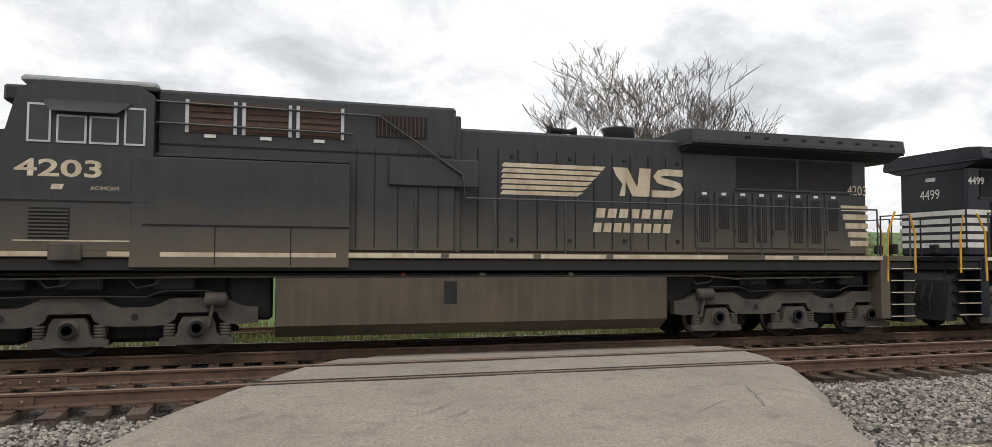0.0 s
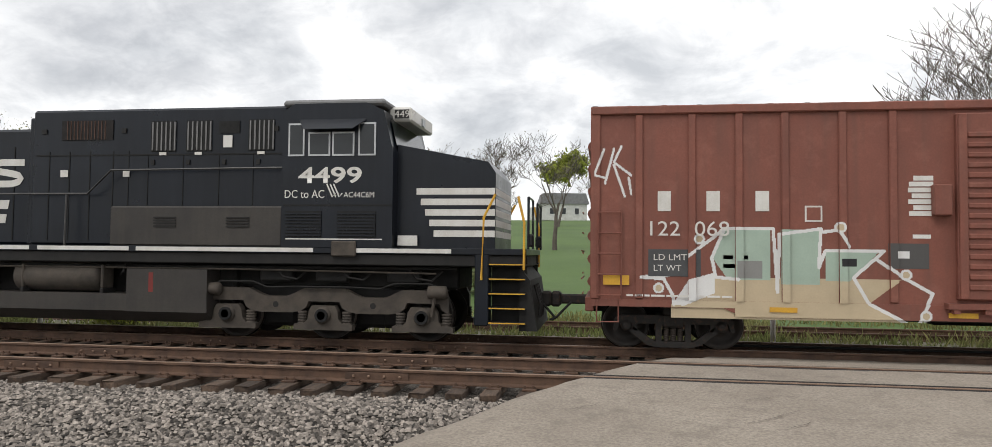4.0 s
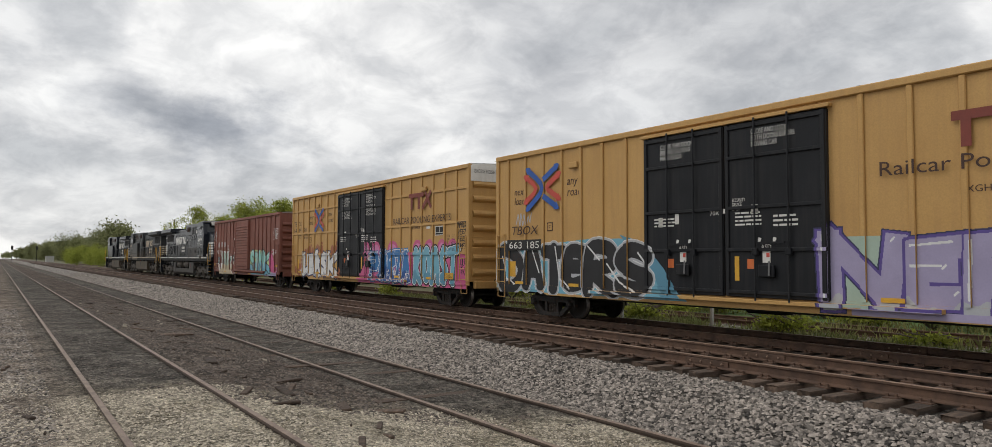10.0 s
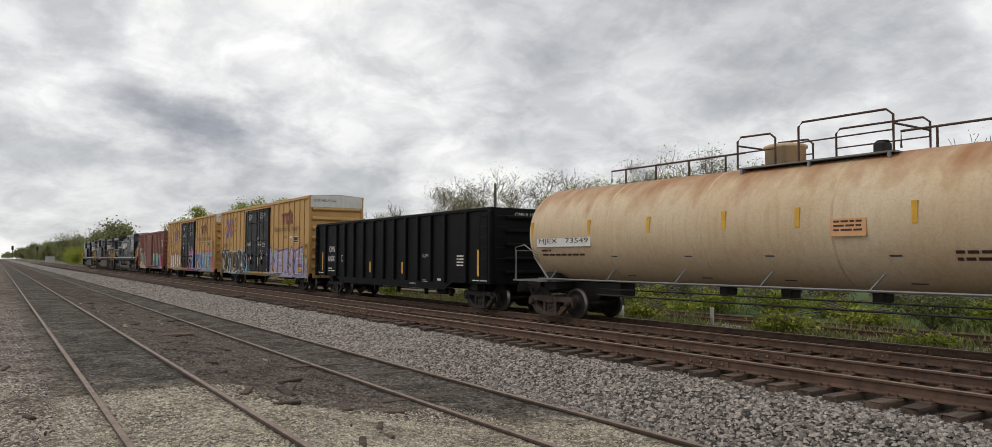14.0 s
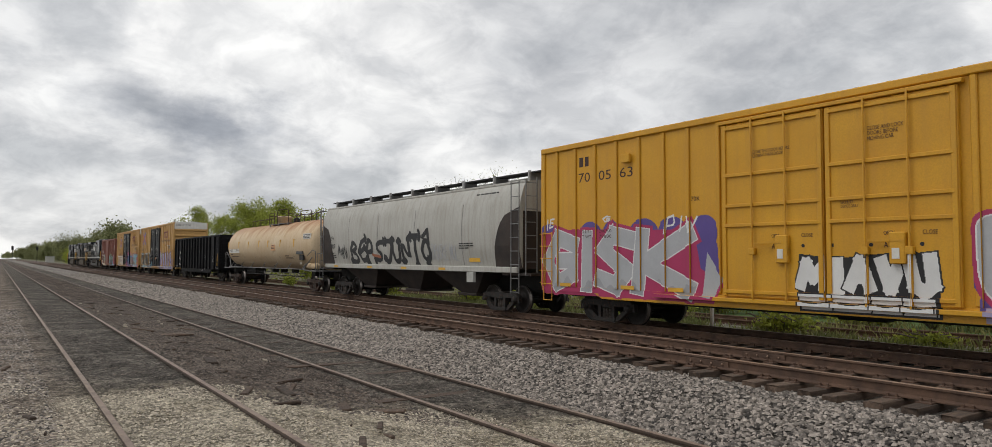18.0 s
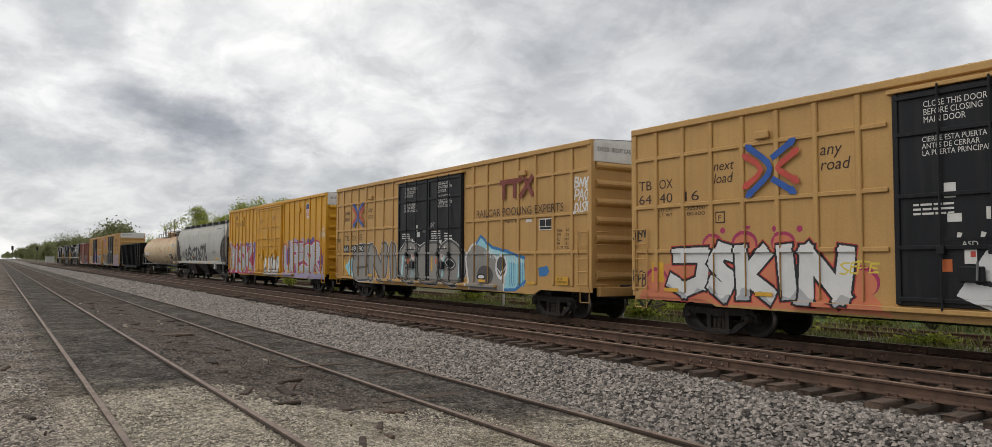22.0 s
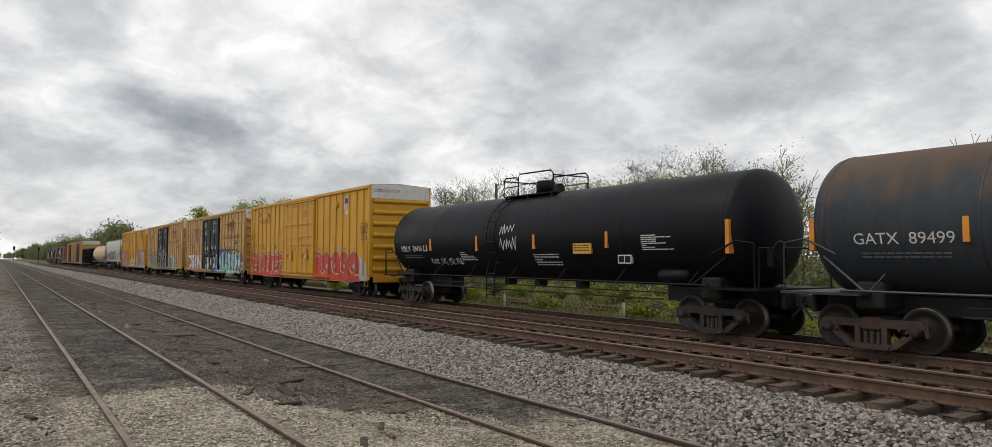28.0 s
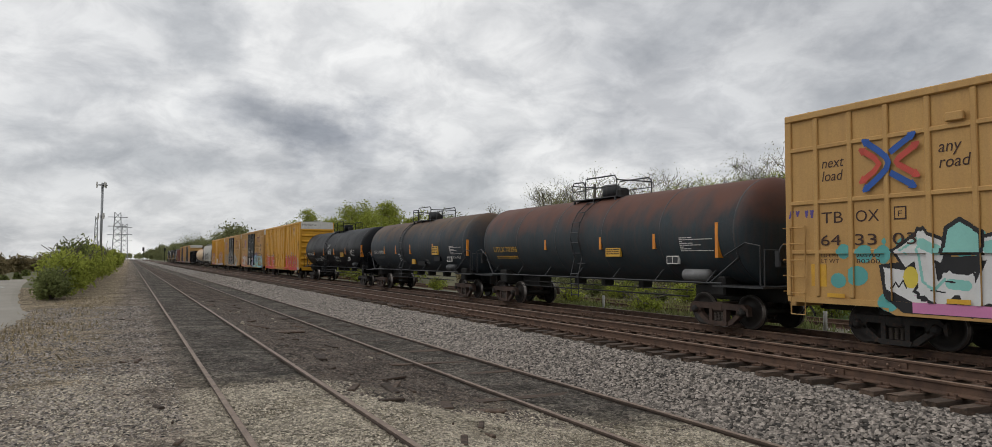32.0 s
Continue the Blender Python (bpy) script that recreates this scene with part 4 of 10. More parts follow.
        for s in (-1, 1):
            ladder(car, s * (half - 0.55), s * (half - 0.12), -W - 0.10, base + 0.08, 2.6, 5, m)
            end_ladder(car, s * (half + 0.16), -W + 0.02, -W + 0.45, base + 0.1, 2.6, 5, m)
            tube("grab_step", car, [(s * (half - 0.5), -W - 0.03, base), (s * (half - 0.5), -W - 0.03, base - 0.42), (s * (half - 0.1), -W - 0.03, base - 0.42), (s * (half - 0.1), -W - 0.03, base)], 0.018, m)
            end_ladder(car, s * (half + 0.2), -0.9, 0.9, base + 0.35, base + 0.9, 2, m)
        brake_wheel(car, half + 0.24, 1, 0.55, base + 1.15, m)

    def depth(self, x, z):
        """How far out the near side stands at the places x along a level z."""
        p = np.zeros_like(x)
        for x0, x1, z0, z1, q in self.rel:
            if z0 <= z <= z1:
                p[(x >= x0) & (x <= x1)] = np.maximum(p[(x >= x0) & (x <= x1)], q)
        return -1.54 - p

    @property
    def y(self):
        return -1.545

    def words(self, text, x0, x1, z0, z1, m, lift=0.0, **k):
        return letters("lettering", text, self.car, x0, x1, z0, z1, self.y - lift, m, **k)


def prism_cached(name, prof, length, m):
    """A pressed rib: half-round in section, running in y."""
    key = (name, prof, round(length, 3), m.name)
    if key not in BLOCKS:
        h = prof[2]
        V, F = [], []
        for k, (x, z) in enumerate(((0, -h), (prof[1] * 0.8, -h * 0.45), (prof[1], 0), (prof[1] * 0.8, h * 0.45), (0, h))):
            V += [(x, -length / 2, z), (x, length / 2, z)]
        F = [(2 * k, 2 * k + 1, 2 * k + 3, 2 * k + 2) for k in range(4)] + [(0, 2, 4, 6, 8), (9, 7, 5, 3, 1)]
        BLOCKS[key] = from_lists(name, V, F, m)
    return BLOCKS[key]


def plug_doors(b, m, z0=0.98, z1=4.94, w=2.55, hbars=(4.15, 3.0, 2.05), rods=2, proud=0.10):
    """A pair of sliding plug doors with lock rods and a track below."""
    car = b.car
    for s in (-1, 1):
        x0, x1 = (-w, -0.03) if s < 0 else (0.03, w)
        d = bar("door", car, x0, x1, -1.54 - proud, -1.52, z0, z1, m, 0.02)
        cx, cz = (x0 + x1) / 2, (z0 + z1) / 2
        yy = -(0.02 + proud) / 2
        for z in hbars + (z0 + 0.12, z1 - 0.1):
            bar("door_stiffener", d, x0 - cx + 0.05, x1 - cx - 0.05, yy - 0.045, yy + 0.01, z - cz - 0.04, z - cz + 0.04, m, 0.01)
            b.rel.append((x0, x1, z - 0.04, z + 0.04, proud + 0.045))
        for e in (x0 + 0.06, x1 - 0.06):
            bar("door_edge", d, e - cx - 0.05, e - cx + 0.05, yy - 0.04, yy + 0.01, z0 - cz + 0.02, z1 - cz - 0.02, m, 0.01)
        for k in range(rods):
            x = x0 + (x1 - x0) * (k + 1) / (rods + 1) * 1.0
            tube("lock_rod", d, [(x - cx, yy - 0.075, z0 - cz - 0.06), (x - cx, yy - 0.075, z1 - cz + 0.05)], 0.022, m)
            bar("rod_bracket", d, x - cx - 0.07, x - cx + 0.07, yy - 0.11, yy, z0 - cz + 0.95, z0 - cz + 1.1, m, 0.01)
            b.rel.append((x - 0.03, x + 0.03, z0, z1, proud + 0.09))
        bar("door_handle", d, -0.35, 0.35, yy - 0.13, yy - 0.10, z0 - cz + 1.2, z0 - cz + 1.24, m)
        b.rel.append((x0, x1, z0, z1, proud))
    bar("door_track", car, -w - 2.2, w + 2.2, -1.72, -1.55, 0.86, 0.95, b.m, 0.01)
    b.rel.append((-w - 2.2, w + 2.2, 0.86, 0.95, 0.18))
    bar("door_track", car, -w - 0.1, w + 0.1, -1.69, -1.55, z1 + 0.01, z1 + 0.09, b.m, 0.01)


def road_emblem(car, x0, x1, z0, z1, y):
    """Two mirrored arrows in blue and red: a plain emblem."""
    w, h = x1 - x0, z1 - z0
    pt = lambda p: (x0 + p[0] * w, z0 + p[1] * h)
    blues = [[(0.06, 0.0), (0.34, 0.25), (0.46, 0.38), (0.50, 0.50), (0.46, 0.62), (0.34, 0.75), (0.06, 1.0)], [(0.53, 0.70), (0.94, 1.0)], [(0.53, 0.30), (0.94, 0.0)]]
    reds = [[(0.0, 0.18), (0.24, 0.36), (0.33, 0.50), (0.24, 0.64), (0.0, 0.82)], [(1.0, 0.80), (0.68, 0.56), (0.64, 0.50), (0.68, 0.44), (1.0, 0.20)]]
    for P in blues:
        put("emblem_band", strip_mesh("emblem_band", [[pt(p) for p in P]], 0.105 * w, y, M["blue"]), car, label="blue painted band")
    for (tx, tz), (fx, fz), m, lift in (((0.06, 1.0), (0.34, 0.75), "blue", 0.004), ((0.06, 0.0), (0.34, 0.25), "blue", 0.004), ((0.94, 1.0), (0.53, 0.70), "blue", 0.004), ((0.94, 0.0), (0.53, 0.30), "blue", 0.004),
                                        ((0.0, 0.82), (0.24, 0.64), "emblemred", 0.006), ((0.0, 0.18), (0.24, 0.36), "emblemred", 0.006), ((1.0, 0.80), (0.68, 0.56), "emblemred", 0.006), ((1.0, 0.20), (0.68, 0.44), "emblemred", 0.006)):
        a, c = Vector(pt((tx, tz))), Vector(pt((fx, fz)))
        d = (a - c).normalized()
        n = Vector((-d.y, d.x))
        tips = [a + d * 0.05 * w + n * 0.02 * w, a - d * 0.07 * w + n * 0.078 * w, a - d * 0.07 * w - n * 0.078 * w, a + d * 0.05 * w - n * 0.02 * w]
        plate("emblem_barb", car, [(q.x, q.y) for q in tips], y - lift, M[m])
    for P in reds:
        put("emblem_band", strip_mesh("emblem_band", [[pt(p) for p in P]], 0.100 * w, y - 0.002, M["emblemred"]), car, label="red painted band")


def bar_emblem(car, x0, x1, z0, z1, y):
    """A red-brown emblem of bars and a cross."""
    w, h = x1 - x0, z1 - z0
    for a, c, d, e in ((0.0, 0.66, 0.72, 0.98), (0.08, 0.17, 0.0, 0.72), (0.40, 0.50, 0.0, 0.72)):
        plate("emblem_bar", car, [(x0 + a * w, z0 + d * h), (x0 + c * w, z0 + d * h), (x0 + c * w, z0 + e * h), (x0 + a * w, z0 + e * h)], y, M["redbrown"])
    put("emblem_cross", strip_mesh("emblem_cross", [[(x0 + 0.60 * w, z0), (x0 + 0.97 * w, z0 + h)]], 0.09 * w, y - 0.002, M["redbrown"]), car)
    put("emblem_cross", strip_mesh("emblem_cross", [[(x0 + 0.72 * w, z0 + 0.98 * h), (x0 + 0.84 * w, z0 + 0.5 * h), (x0 + 0.98 * w, z0)]], 0.08 * w, y - 0.004, M["redbrown"]), car)


def height_band(b, m, word_m):
    """The white warning band high on each end."""
    for s in (-1, 1):
        x = s * (b.half + 0.03)
        bar("warning_band", b.car, x - s * 0.03, x, -1.5, 1.5, b.eave - 0.62, b.eave - 0.05, m, label="white warning band")
    for words, y0, y1, z in (("EXCESS HEIGHT CAR", -1.35, 0.2, b.eave - 0.32),):
        o = letters("lettering", words, b.car, 0, 1.3, 0, 0.13, 0, word_m)
        o.matrix_basis = pose(b.half + 0.035, -1.35, z, 0, 0, 90)


GRID_RIBS = [-8.68, -7.79, -6.92, -6.02, -5.12, -4.20, -3.27, 3.22, 4.11, 5.01, 5.95, 6.88, 7.77, 8.66]
GRID_BEAMS = [(a, c, z) for a, c in ((-9.4, -2.7), (2.7, 9.4)) for z in (4.42, 3.17, 2.03)]
TALL_RIBS = [-8.85, -7.90, -6.97, -6.07, -5.19, -4.27, -3.33, 3.25, 4.20, 5.11, 6.07, 7.02, 7.92, 8.70]


def door_writing(b, seed, doors):
    """Small white notices on the dark doors."""
    y = -1.54 - 0.106
    m = M["white"]
    letters("notice", "CLOSE THIS DOOR\nBEFORE CLOSING\nMAIN DOOR", b.car, -1.98, -0.92, 4.32, 4.72, y, m)
    letters("notice", "CIERRE ESTA PUERTA\nANTES DE CERRAR\nLA PUERTA PRINCIPAL", b.car, -2.02, -0.88, 3.72, 4.07, y, m) if doors else None
    letters("notice", "CLOSE AND LOCK\nBOTH DOORS BEFORE\nMOVING CAR", b.car, 0.75, 1.85, 4.35, 4.75, y, m)
    if doors:
        letters("notice", "CIERRE Y PONGA\nEL SEGURO EN LAS\nPUERTAS ANTES DE\nMOVER EL CARRO", b.car, 0.75, 1.85, 3.78, 4.26, y, m)
    bars_of_writing("small_notice", b.car, -2.2, -1.5, 2.6, 2.85, 3, y, m, seed)
    bars_of_writing("small_notice", b.car, 0.3, 1.0, 2.55, 2.9, 4, y, m, seed + 1)
    bars_of_writing("small_notice", b.car, 1.3, 1.9, 2.5, 2.8, 3, y, m, seed + 2)
    r = random.Random(seed)
    for k in range(4):
        x, z = r.uniform(-2.1, 2.0), r.uniform(2.3, 3.2)
        bar("paper_label", b.car, x, x + r.uniform(0.1, 0.25), y, y + 0.004, z, z + r.uniform(0.08, 0.28), M["white"])
    for x in (-1.75, 0.62):
        bar("placard", b.car, x, x + 0.20, y - 0.004, y, 1.62, 1.84, M["orange"])
        letters("notice", "ASD", b.car, x + 0.36, x + 0.62, 2.06, 2.16, y, m)
        bar("paper_label", b.car, x + 0.40, x + 0.60, y - 0.004, y, 1.76, 2.02, M["white"])
        bar("label_mark", b.car, x + 0.50, x + 0.58, y - 0.008, y - 0.004, 1.88, 1.98, M["emblemred"])
        for d in (0.28, 0.66):
            plate("arrow_mark", b.car, [(x + d, 2.22), (x + d + 0.06, 2.20), (x + d + 0.10, 2.30), (x + d + 0.02, 2.32)], y - 0.004, m)
        lock = bar("lock_box", b.car, x + 0.34, x + 0.74, y - 0.10, y - 0.03, 1.44, 1.72, M["blackdoor"], 0.02)
        tube("lock_lever", lock, [(0.1, -0.06, -0.10), (0.12, -0.07, 0.22)], 0.02, M["steel"])
    letters("notice", "70K", b.car, -0.42, -0.14, 2.86, 2.96, y, m)
    letters("notice", "SECURITY\nDEVICE\nONLY", b.car, 0.22, 0.58, 2.94, 3.22, y, m)
    bar("reflector_strip", b.car, -0.02 + 0.30, 0.40, y - 0.004, y, 1.35, 1.9, M["yellow"])


def tall_boxcar(label, mark, digits, ribs, beams, slogan, seed, notices=True, panels=False):
    b = Box(label, 9.53, 5.26, M["tan"], ribs, beams)
    plug_doors(b, M["blackdoor"])
    height_band(b, M["white"], M["ink"])
    y = b.y
    ink = M["brownink"]
    if panels == "wide":
        letters("lettering", mark, b.car, -8.57, -7.15, 2.60, 2.88, y - 0.06, ink, shear=0.2)
        bar("number_panel", b.car, -8.85, -7.02, y - 0.06, y - 0.056, 2.10, 2.44, M["ink"])
        letters("lettering", digits, b.car, -8.72, -7.12, 2.16, 2.38, y - 0.064, M["white"])
        road_emblem(b.car, -7.84, -6.12, 3.40, 4.66, y - 0.06)
        letters("lettering", "next\nload", b.car, -8.52, -7.9, 3.58, 4.08, y - 0.002, ink, shear=0.2)
        letters("lettering", "any\nroad", b.car, -5.82, -5.15, 3.70, 4.2, y - 0.002, ink, shear=0.2)
    elif panels:
        for k, w in enumerate((mark[:2], mark[2:])):
            letters("lettering", w, b.car, -8.56 + 0.88 * k, -8.0 + 0.88 * k, 2.67, 2.92, y - 0.002, ink)
        for k, w in enumerate(digits.split()):
            x = -8.58 + 0.88 * k
            if panels == "black":
                bar("number_panel", b.car, x - 0.06, x + 0.60, y - 0.008, y - 0.004, 2.12, 2.46, M["ink"])
            letters("lettering", w, b.car, x, x + 0.52, 2.17, 2.41, y - 0.012, M["white"] if panels == "black" else ink)
        road_emblem(b.car, -7.47, -6.22, 3.34, 4.38, y - 0.06)
        letters("lettering", "next\nload", b.car, -8.53, -7.95, 3.62, 4.10, y - 0.002, ink, shear=0.2)
        letters("lettering", "any\nroad", b.car, -5.82, -5.2, 3.64, 4.10, y - 0.002, ink, shear=0.2)
    else:
        for w, x in ((mark[:2], -9.30), (mark[2:], -8.58)):
            letters("lettering", w, b.car, x, x + 0.45, 3.62, 3.86, y, ink)
        for w, x in zip(digits.split(), (-9.30, -8.58, -7.73)):
            letters("lettering", w, b.car, x, x + 0.44, 3.26, 3.50, y, ink)
        road_emblem(b.car, -5.92, -4.60, 3.27, 4.37, y - 0.06)
        letters("lettering", "next\nload", b.car, -6.84, -6.26, 3.62, 4.10, y - 0.002, ink, shear=0.2)
        letters("lettering", "any\nroad", b.car, -4.10, -3.44, 3.66, 4.14, y - 0.002, ink, shear=0.2)
    bar_emblem(b.car, 4.93, 6.85, 3.82, 4.48, y - 0.062)
    letters("lettering", slogan, b.car, 3.5 if slogan.isupper() else 3.63, 8.32 if slogan.isupper() else 8.1, 3.26 if slogan.isupper() else 3.34, 3.52 if slogan.isupper() else 3.70, y - 0.062, M["brownink"], label="brown slogan lettering")
    lz = 2.90 if not panels else 1.78
    for k, (a, c) in enumerate((("LT WT", "80300"), ("LD LMT", "205700"))):
        letters("lettering", a, b.car, -8.58, -8.12, lz + 0.13 * k, lz + 0.22 + 0.13 * k - 0.13, y - 0.002, ink)
        letters("lettering", c, b.car, -7.68, -7.12, lz + 0.13 * k, lz + 0.22 + 0.13 * k - 0.13, y - 0.002, ink)
    px = -6.80 if not panels else -6.78
    bar("plate_frame", b.car, px, px + 0.27, y - 0.004, y, 2.68, 2.95, M["brownink"])
    bar("plate_field", b.car, px + 0.03, px + 0.24, y - 0.008, y - 0.004, 2.71, 2.92, M["tan"])
    letters("lettering", "F", b.car, px + 0.09, px + 0.18, 2.74, 2.86, y - 0.012, ink)
    letters("lettering", "XGH61B", b.car, 5.12, 5.84, 3.02, 3.14, y - 0.002, ink)
    bar("paper_label", b.car, 6.35, 6.65, y - 0.005, y, 3.0, 3.1, M["white"])
    bar("notice_panel", b.car, 7.06, 7.70, y - 0.006, y, 2.72, 3.08, M["white"])
    for k, (a, c) in enumerate(((7.09, 7.37), (7.40, 7.67))):
        bar("notice_field", b.car, a, c, y - 0.010, y - 0.006, 2.84, 3.05, M["ink"])
    bar("notice_field", b.car, 7.09, 7.67, y - 0.010, y - 0.006, 2.75, 2.82, M["ink"])
    bar("height_notice", b.car, 7.95, 8.52, y - 0.066, y - 0.06, 1.06, 1.30, M["yellow"], label="yellow height notice")
    letters("notice", "THIS CAR\nEXCESS HEIGHT", b.car, 8.0, 8.47, 1.10, 1.26, y - 0.070, M["ink"])
    for k, w in enumerate(("CU FT  7550", "IH     13-1", "EL     60-9", "EW     10-8", "EXW     9-7")):
        letters("lettering", w, b.car, 7.95, 8.50, 2.12 + 0.13 * k, 2.21 + 0.13 * k, y - 0.002, ink)
    for x in (-8.4, -5.7, 3.6, 6.4):
        bar("reflector_strip", b.car, x, x + 0.45, y - 0.05, y - 0.04, 1.02, 1.11, M["yellow"])
    bar("yellow_panel", b.car, -8.86, -8.45, y - 0.004, y, 1.25, 1.75, M["yellow"])
    for x in (-5.45, 6.25):
        bar("vent_box", b.car, x - 0.18, x + 0.18, y - 0.11, y - 0.03, 4.5, 4.68, M["tan"], 0.02)
    door_writing(b, seed, notices)
    return b


def build_train():
    cars = []

    def add(car, centre):
        cars.append((car, centre * 0.993))
        return car

    # -- oxide red short boxcar --
    ribs = [-7.07, -6.11, -5.27, -4.46, -3.47, -2.62, 2.75, 3.55, 4.4, 5.25, 6.1, 6.95]
    b = Box("oxide-red steel boxcar with louvered sliding door and graffiti", 7.95, 4.60, M["boxbrown"], ribs, rib_w=0.14, sill=0.70, roof=M["roofrust"], base=0.98, truck_x=6.4)
    d = bar("door", b.car, -1.6, 1.62, -1.66, -1.53, 1.08, 4.36, M["boxbrown"], 0.02)
    for k in range(16):
        put("door_corrugation", block(2.9, 0.05, 0.10, M["boxbrown"], 0.03), d, 0.0, -0.075, -1.42 + k * 0.178)
    for x in (-1.53, 1.53):
        bar("door_edge", d, x - 0.07, x + 0.07, -0.11, -0.06, -1.62, 1.62, M["boxbrown"], 0.01)
    bar("door_track", b.car, -1.8, 5.2, -1.72, -1.56, 0.92, 1.02, M["boxbrown"])
    for k in range(14):
        bar("track_block", b.car, -1.7 + k * 0.5, -1.6 + k * 0.5, -1.70, -1.58, 0.84, 0.92, M["boxbrown"])
    bar("door_lock", b.car, -2.0, -1.7, -1.72, -1.56, 2.55, 3.1, M["boxbrown"], 0.02)
    b.rel.append((-1.6, 1.62, 1.08, 4.36, 0.17))
    y = b.y
    for x in (-6.73, -5.85, -4.98):
        plate("emblem_bar", b.car, [(x, 2.63), (x + 0.24, 2.63), (x + 0.24, 3.0), (x, 3.0)], y - 0.008, M["white"])
    letters("lettering", "122  068", b.car, -6.87, -5.45, 2.17, 2.44, y - 0.06, M["white"])
    bar("plate_frame", b.car, -4.12, -3.82, y - 0.004, y, 2.44, 2.73, M["white"])
    bar("plate_field", b.car, -4.09, -3.85, y - 0.008, y - 0.004, 2.47, 2.70, M["boxbrown"])
    letters("lettering", "LD LMT", b.car, -6.8, -6.2, 1.72, 1.83, y - 0.008, M["white"])
    letters("lettering", "LT WT", b.car, -6.8, -6.3, 1.52, 1.63, y - 0.008, M["white"])
    bar("paint_patch", b.car, -6.9, -5.95, y - 0.004, y, 1.42, 1.92, M["slate"])
    bars_of_writing("small_lettering", b.car, -5.55, -5.1, 1.5, 1.82, 2, y, M["white"], 3)
    bars_of_writing("small_lettering", b.car, -7.3, -5.4, 1.0, 1.08, 1, y - 0.05, M["white"], 4)
    r = random.Random(8)
    for k in range(7):
        z = 2.55 + k * 0.105
        bar("paper_label", b.car, -2.34 + r.uniform(-0.04, 0.06), -1.95, y - 0.004, y, z, z + 0.085, M["white"])
    bar("paper_label", b.car, -2.3, -2.0, y - 0.004, y, 2.15, 2.22, M["white"])
    for x, z in ((-7.73, 1.25), (-4.75, 0.80), (-1.75, 0.76), (1.55, 0.74), (7.2, 1.28)):
        bar("reflector_strip", b.car, x, x + 0.48, y - 0.055, y - 0.05, z, z + (0.18 if abs(z) > 1.2 else 0.09), M["yellow"])
    s = Spray(-7.9, -1.7, 0.66, 4.0)
    at = lambda *q: [(-7.95 + (x - 105) * 0.00918, 2.44 - (z - 277) * 0.0099) for x, z in q]
    s.fan(at((265, 432), (345, 375), (365, 380), (700, 380), (640, 425), (715, 462), (265, 462)), "sand")
    s.fan(at((268, 432), (300, 385), (350, 372), (350, 410), (290, 434)), "white")
    s.fan(at((368, 292), (456, 292), (456, 384), (375, 384), (346, 345)), "mint")
    s.fan(at((476, 292), (550, 292), (550, 392), (476, 392)), "mint")
    s.fan(at((560, 330), (660, 330), (605, 385), (560, 385)), "mint")
    s.fan(at((392, 350), (442, 350), (442, 382), (392, 382)), "grey")
    s.fan(at((676, 316), (750, 316), (750, 360), (676, 360)), "darkgrey")
    s.fan(at((692, 330), (715, 330), (715, 342), (692, 342)), "white")
    s.fan(at((590, 344), (618, 344), (618, 358), (590, 358)), "black")
    for P in (((205, 382), (260, 378), (300, 340), (350, 305), (368, 290), (462, 290), (468, 370), (470, 406), (474, 300), (552, 290), (548, 360), (560, 330), (668, 330), (612, 378), (640, 425), (715, 462)), ((205, 382), (250, 385), (268, 415), (270, 432)), ((368, 292), (344, 345), (352, 380), (395, 384)), ((655, 345), (700, 375), (755, 405), (730, 460)), ((552, 296), (585, 292), (605, 322))):
        s.stroke(at(*P), 0.06, "white")
    for x, z in ((320, 310), (588, 287), (708, 372), (240, 402), (742, 445)):
        c = at((x, z))[0]
        s.blob(*c, 0.10, 0.10, "white")
        s.blob(*c, 0.06, 0.06, "sand")
    for P in (((130, 140), (110, 190), (135, 195), (150, 140), (132, 205)), ((165, 135), (150, 165), (185, 190)), ((150, 170), (172, 230)), ((180, 195), (185, 225))):
        s.stroke(at(*P), 0.045, "white")
    s.build(b.car, b.depth)
    s = Spray(1.65, 7.9, 0.72, 3.7)
    s.rect(1.7, 7.4, 0.74, 1.35, "lilac")
    s.fan([(1.7, 0.80), (1.75, 2.25), (3.0, 2.38), (4.4, 2.30), (4.7, 2.0), (6.3, 1.5), (6.4, 0.9), (4.8, 0.74)], "lime")
    s.fan([(5.9, 1.0), (6.1, 2.2), (7.0, 1.6), (7.4, 1.15), (7.3, 0.9)], "pink")
    s.rect(1.8, 6.2, 0.78, 1.02, "aqua")
    s.piece("SINK", (1.75, 3.05, 3.6, 4.7, 6.1), 0.9, 2.35, 0.36, "aqua", "black", 0.055, seed=4, shine="white", low="sky", low_z=1.5, smooth=True)
    s.blob(2.55, 1.3, 0.28, 0.34, "black")
    s.blob(2.55, 1.34, 0.2, 0.24, "grey")
    s.tag("EJ", 6.05, 6.75, 1.98, 2.24, 0.035, "pink", 3)
    s.tag("SKBO", 6.5, 7.3, 2.05, 2.35, 0.04, "white", 6)
    s.tag("REE", 6.75, 7.6, 3.3, 3.65, 0.04, "white", 9)
    s.tag("EXE", 6.75, 7.5, 2.95, 3.25, 0.04, "white", 10)
    s.build(b.car, b.depth)
    add(b.car, -80.73)

    # -- tall tan boxcars --
    b = tall_boxcar("tan-yellow tall boxcar with black doors and white and blue graffiti", "TBOX", "64 44 70", GRID_RIBS, GRID_BEAMS, "RAILCAR POOLING EXPERTS", 11)
    s = Spray(-9.5, -2.2, 0.72, 2.9)
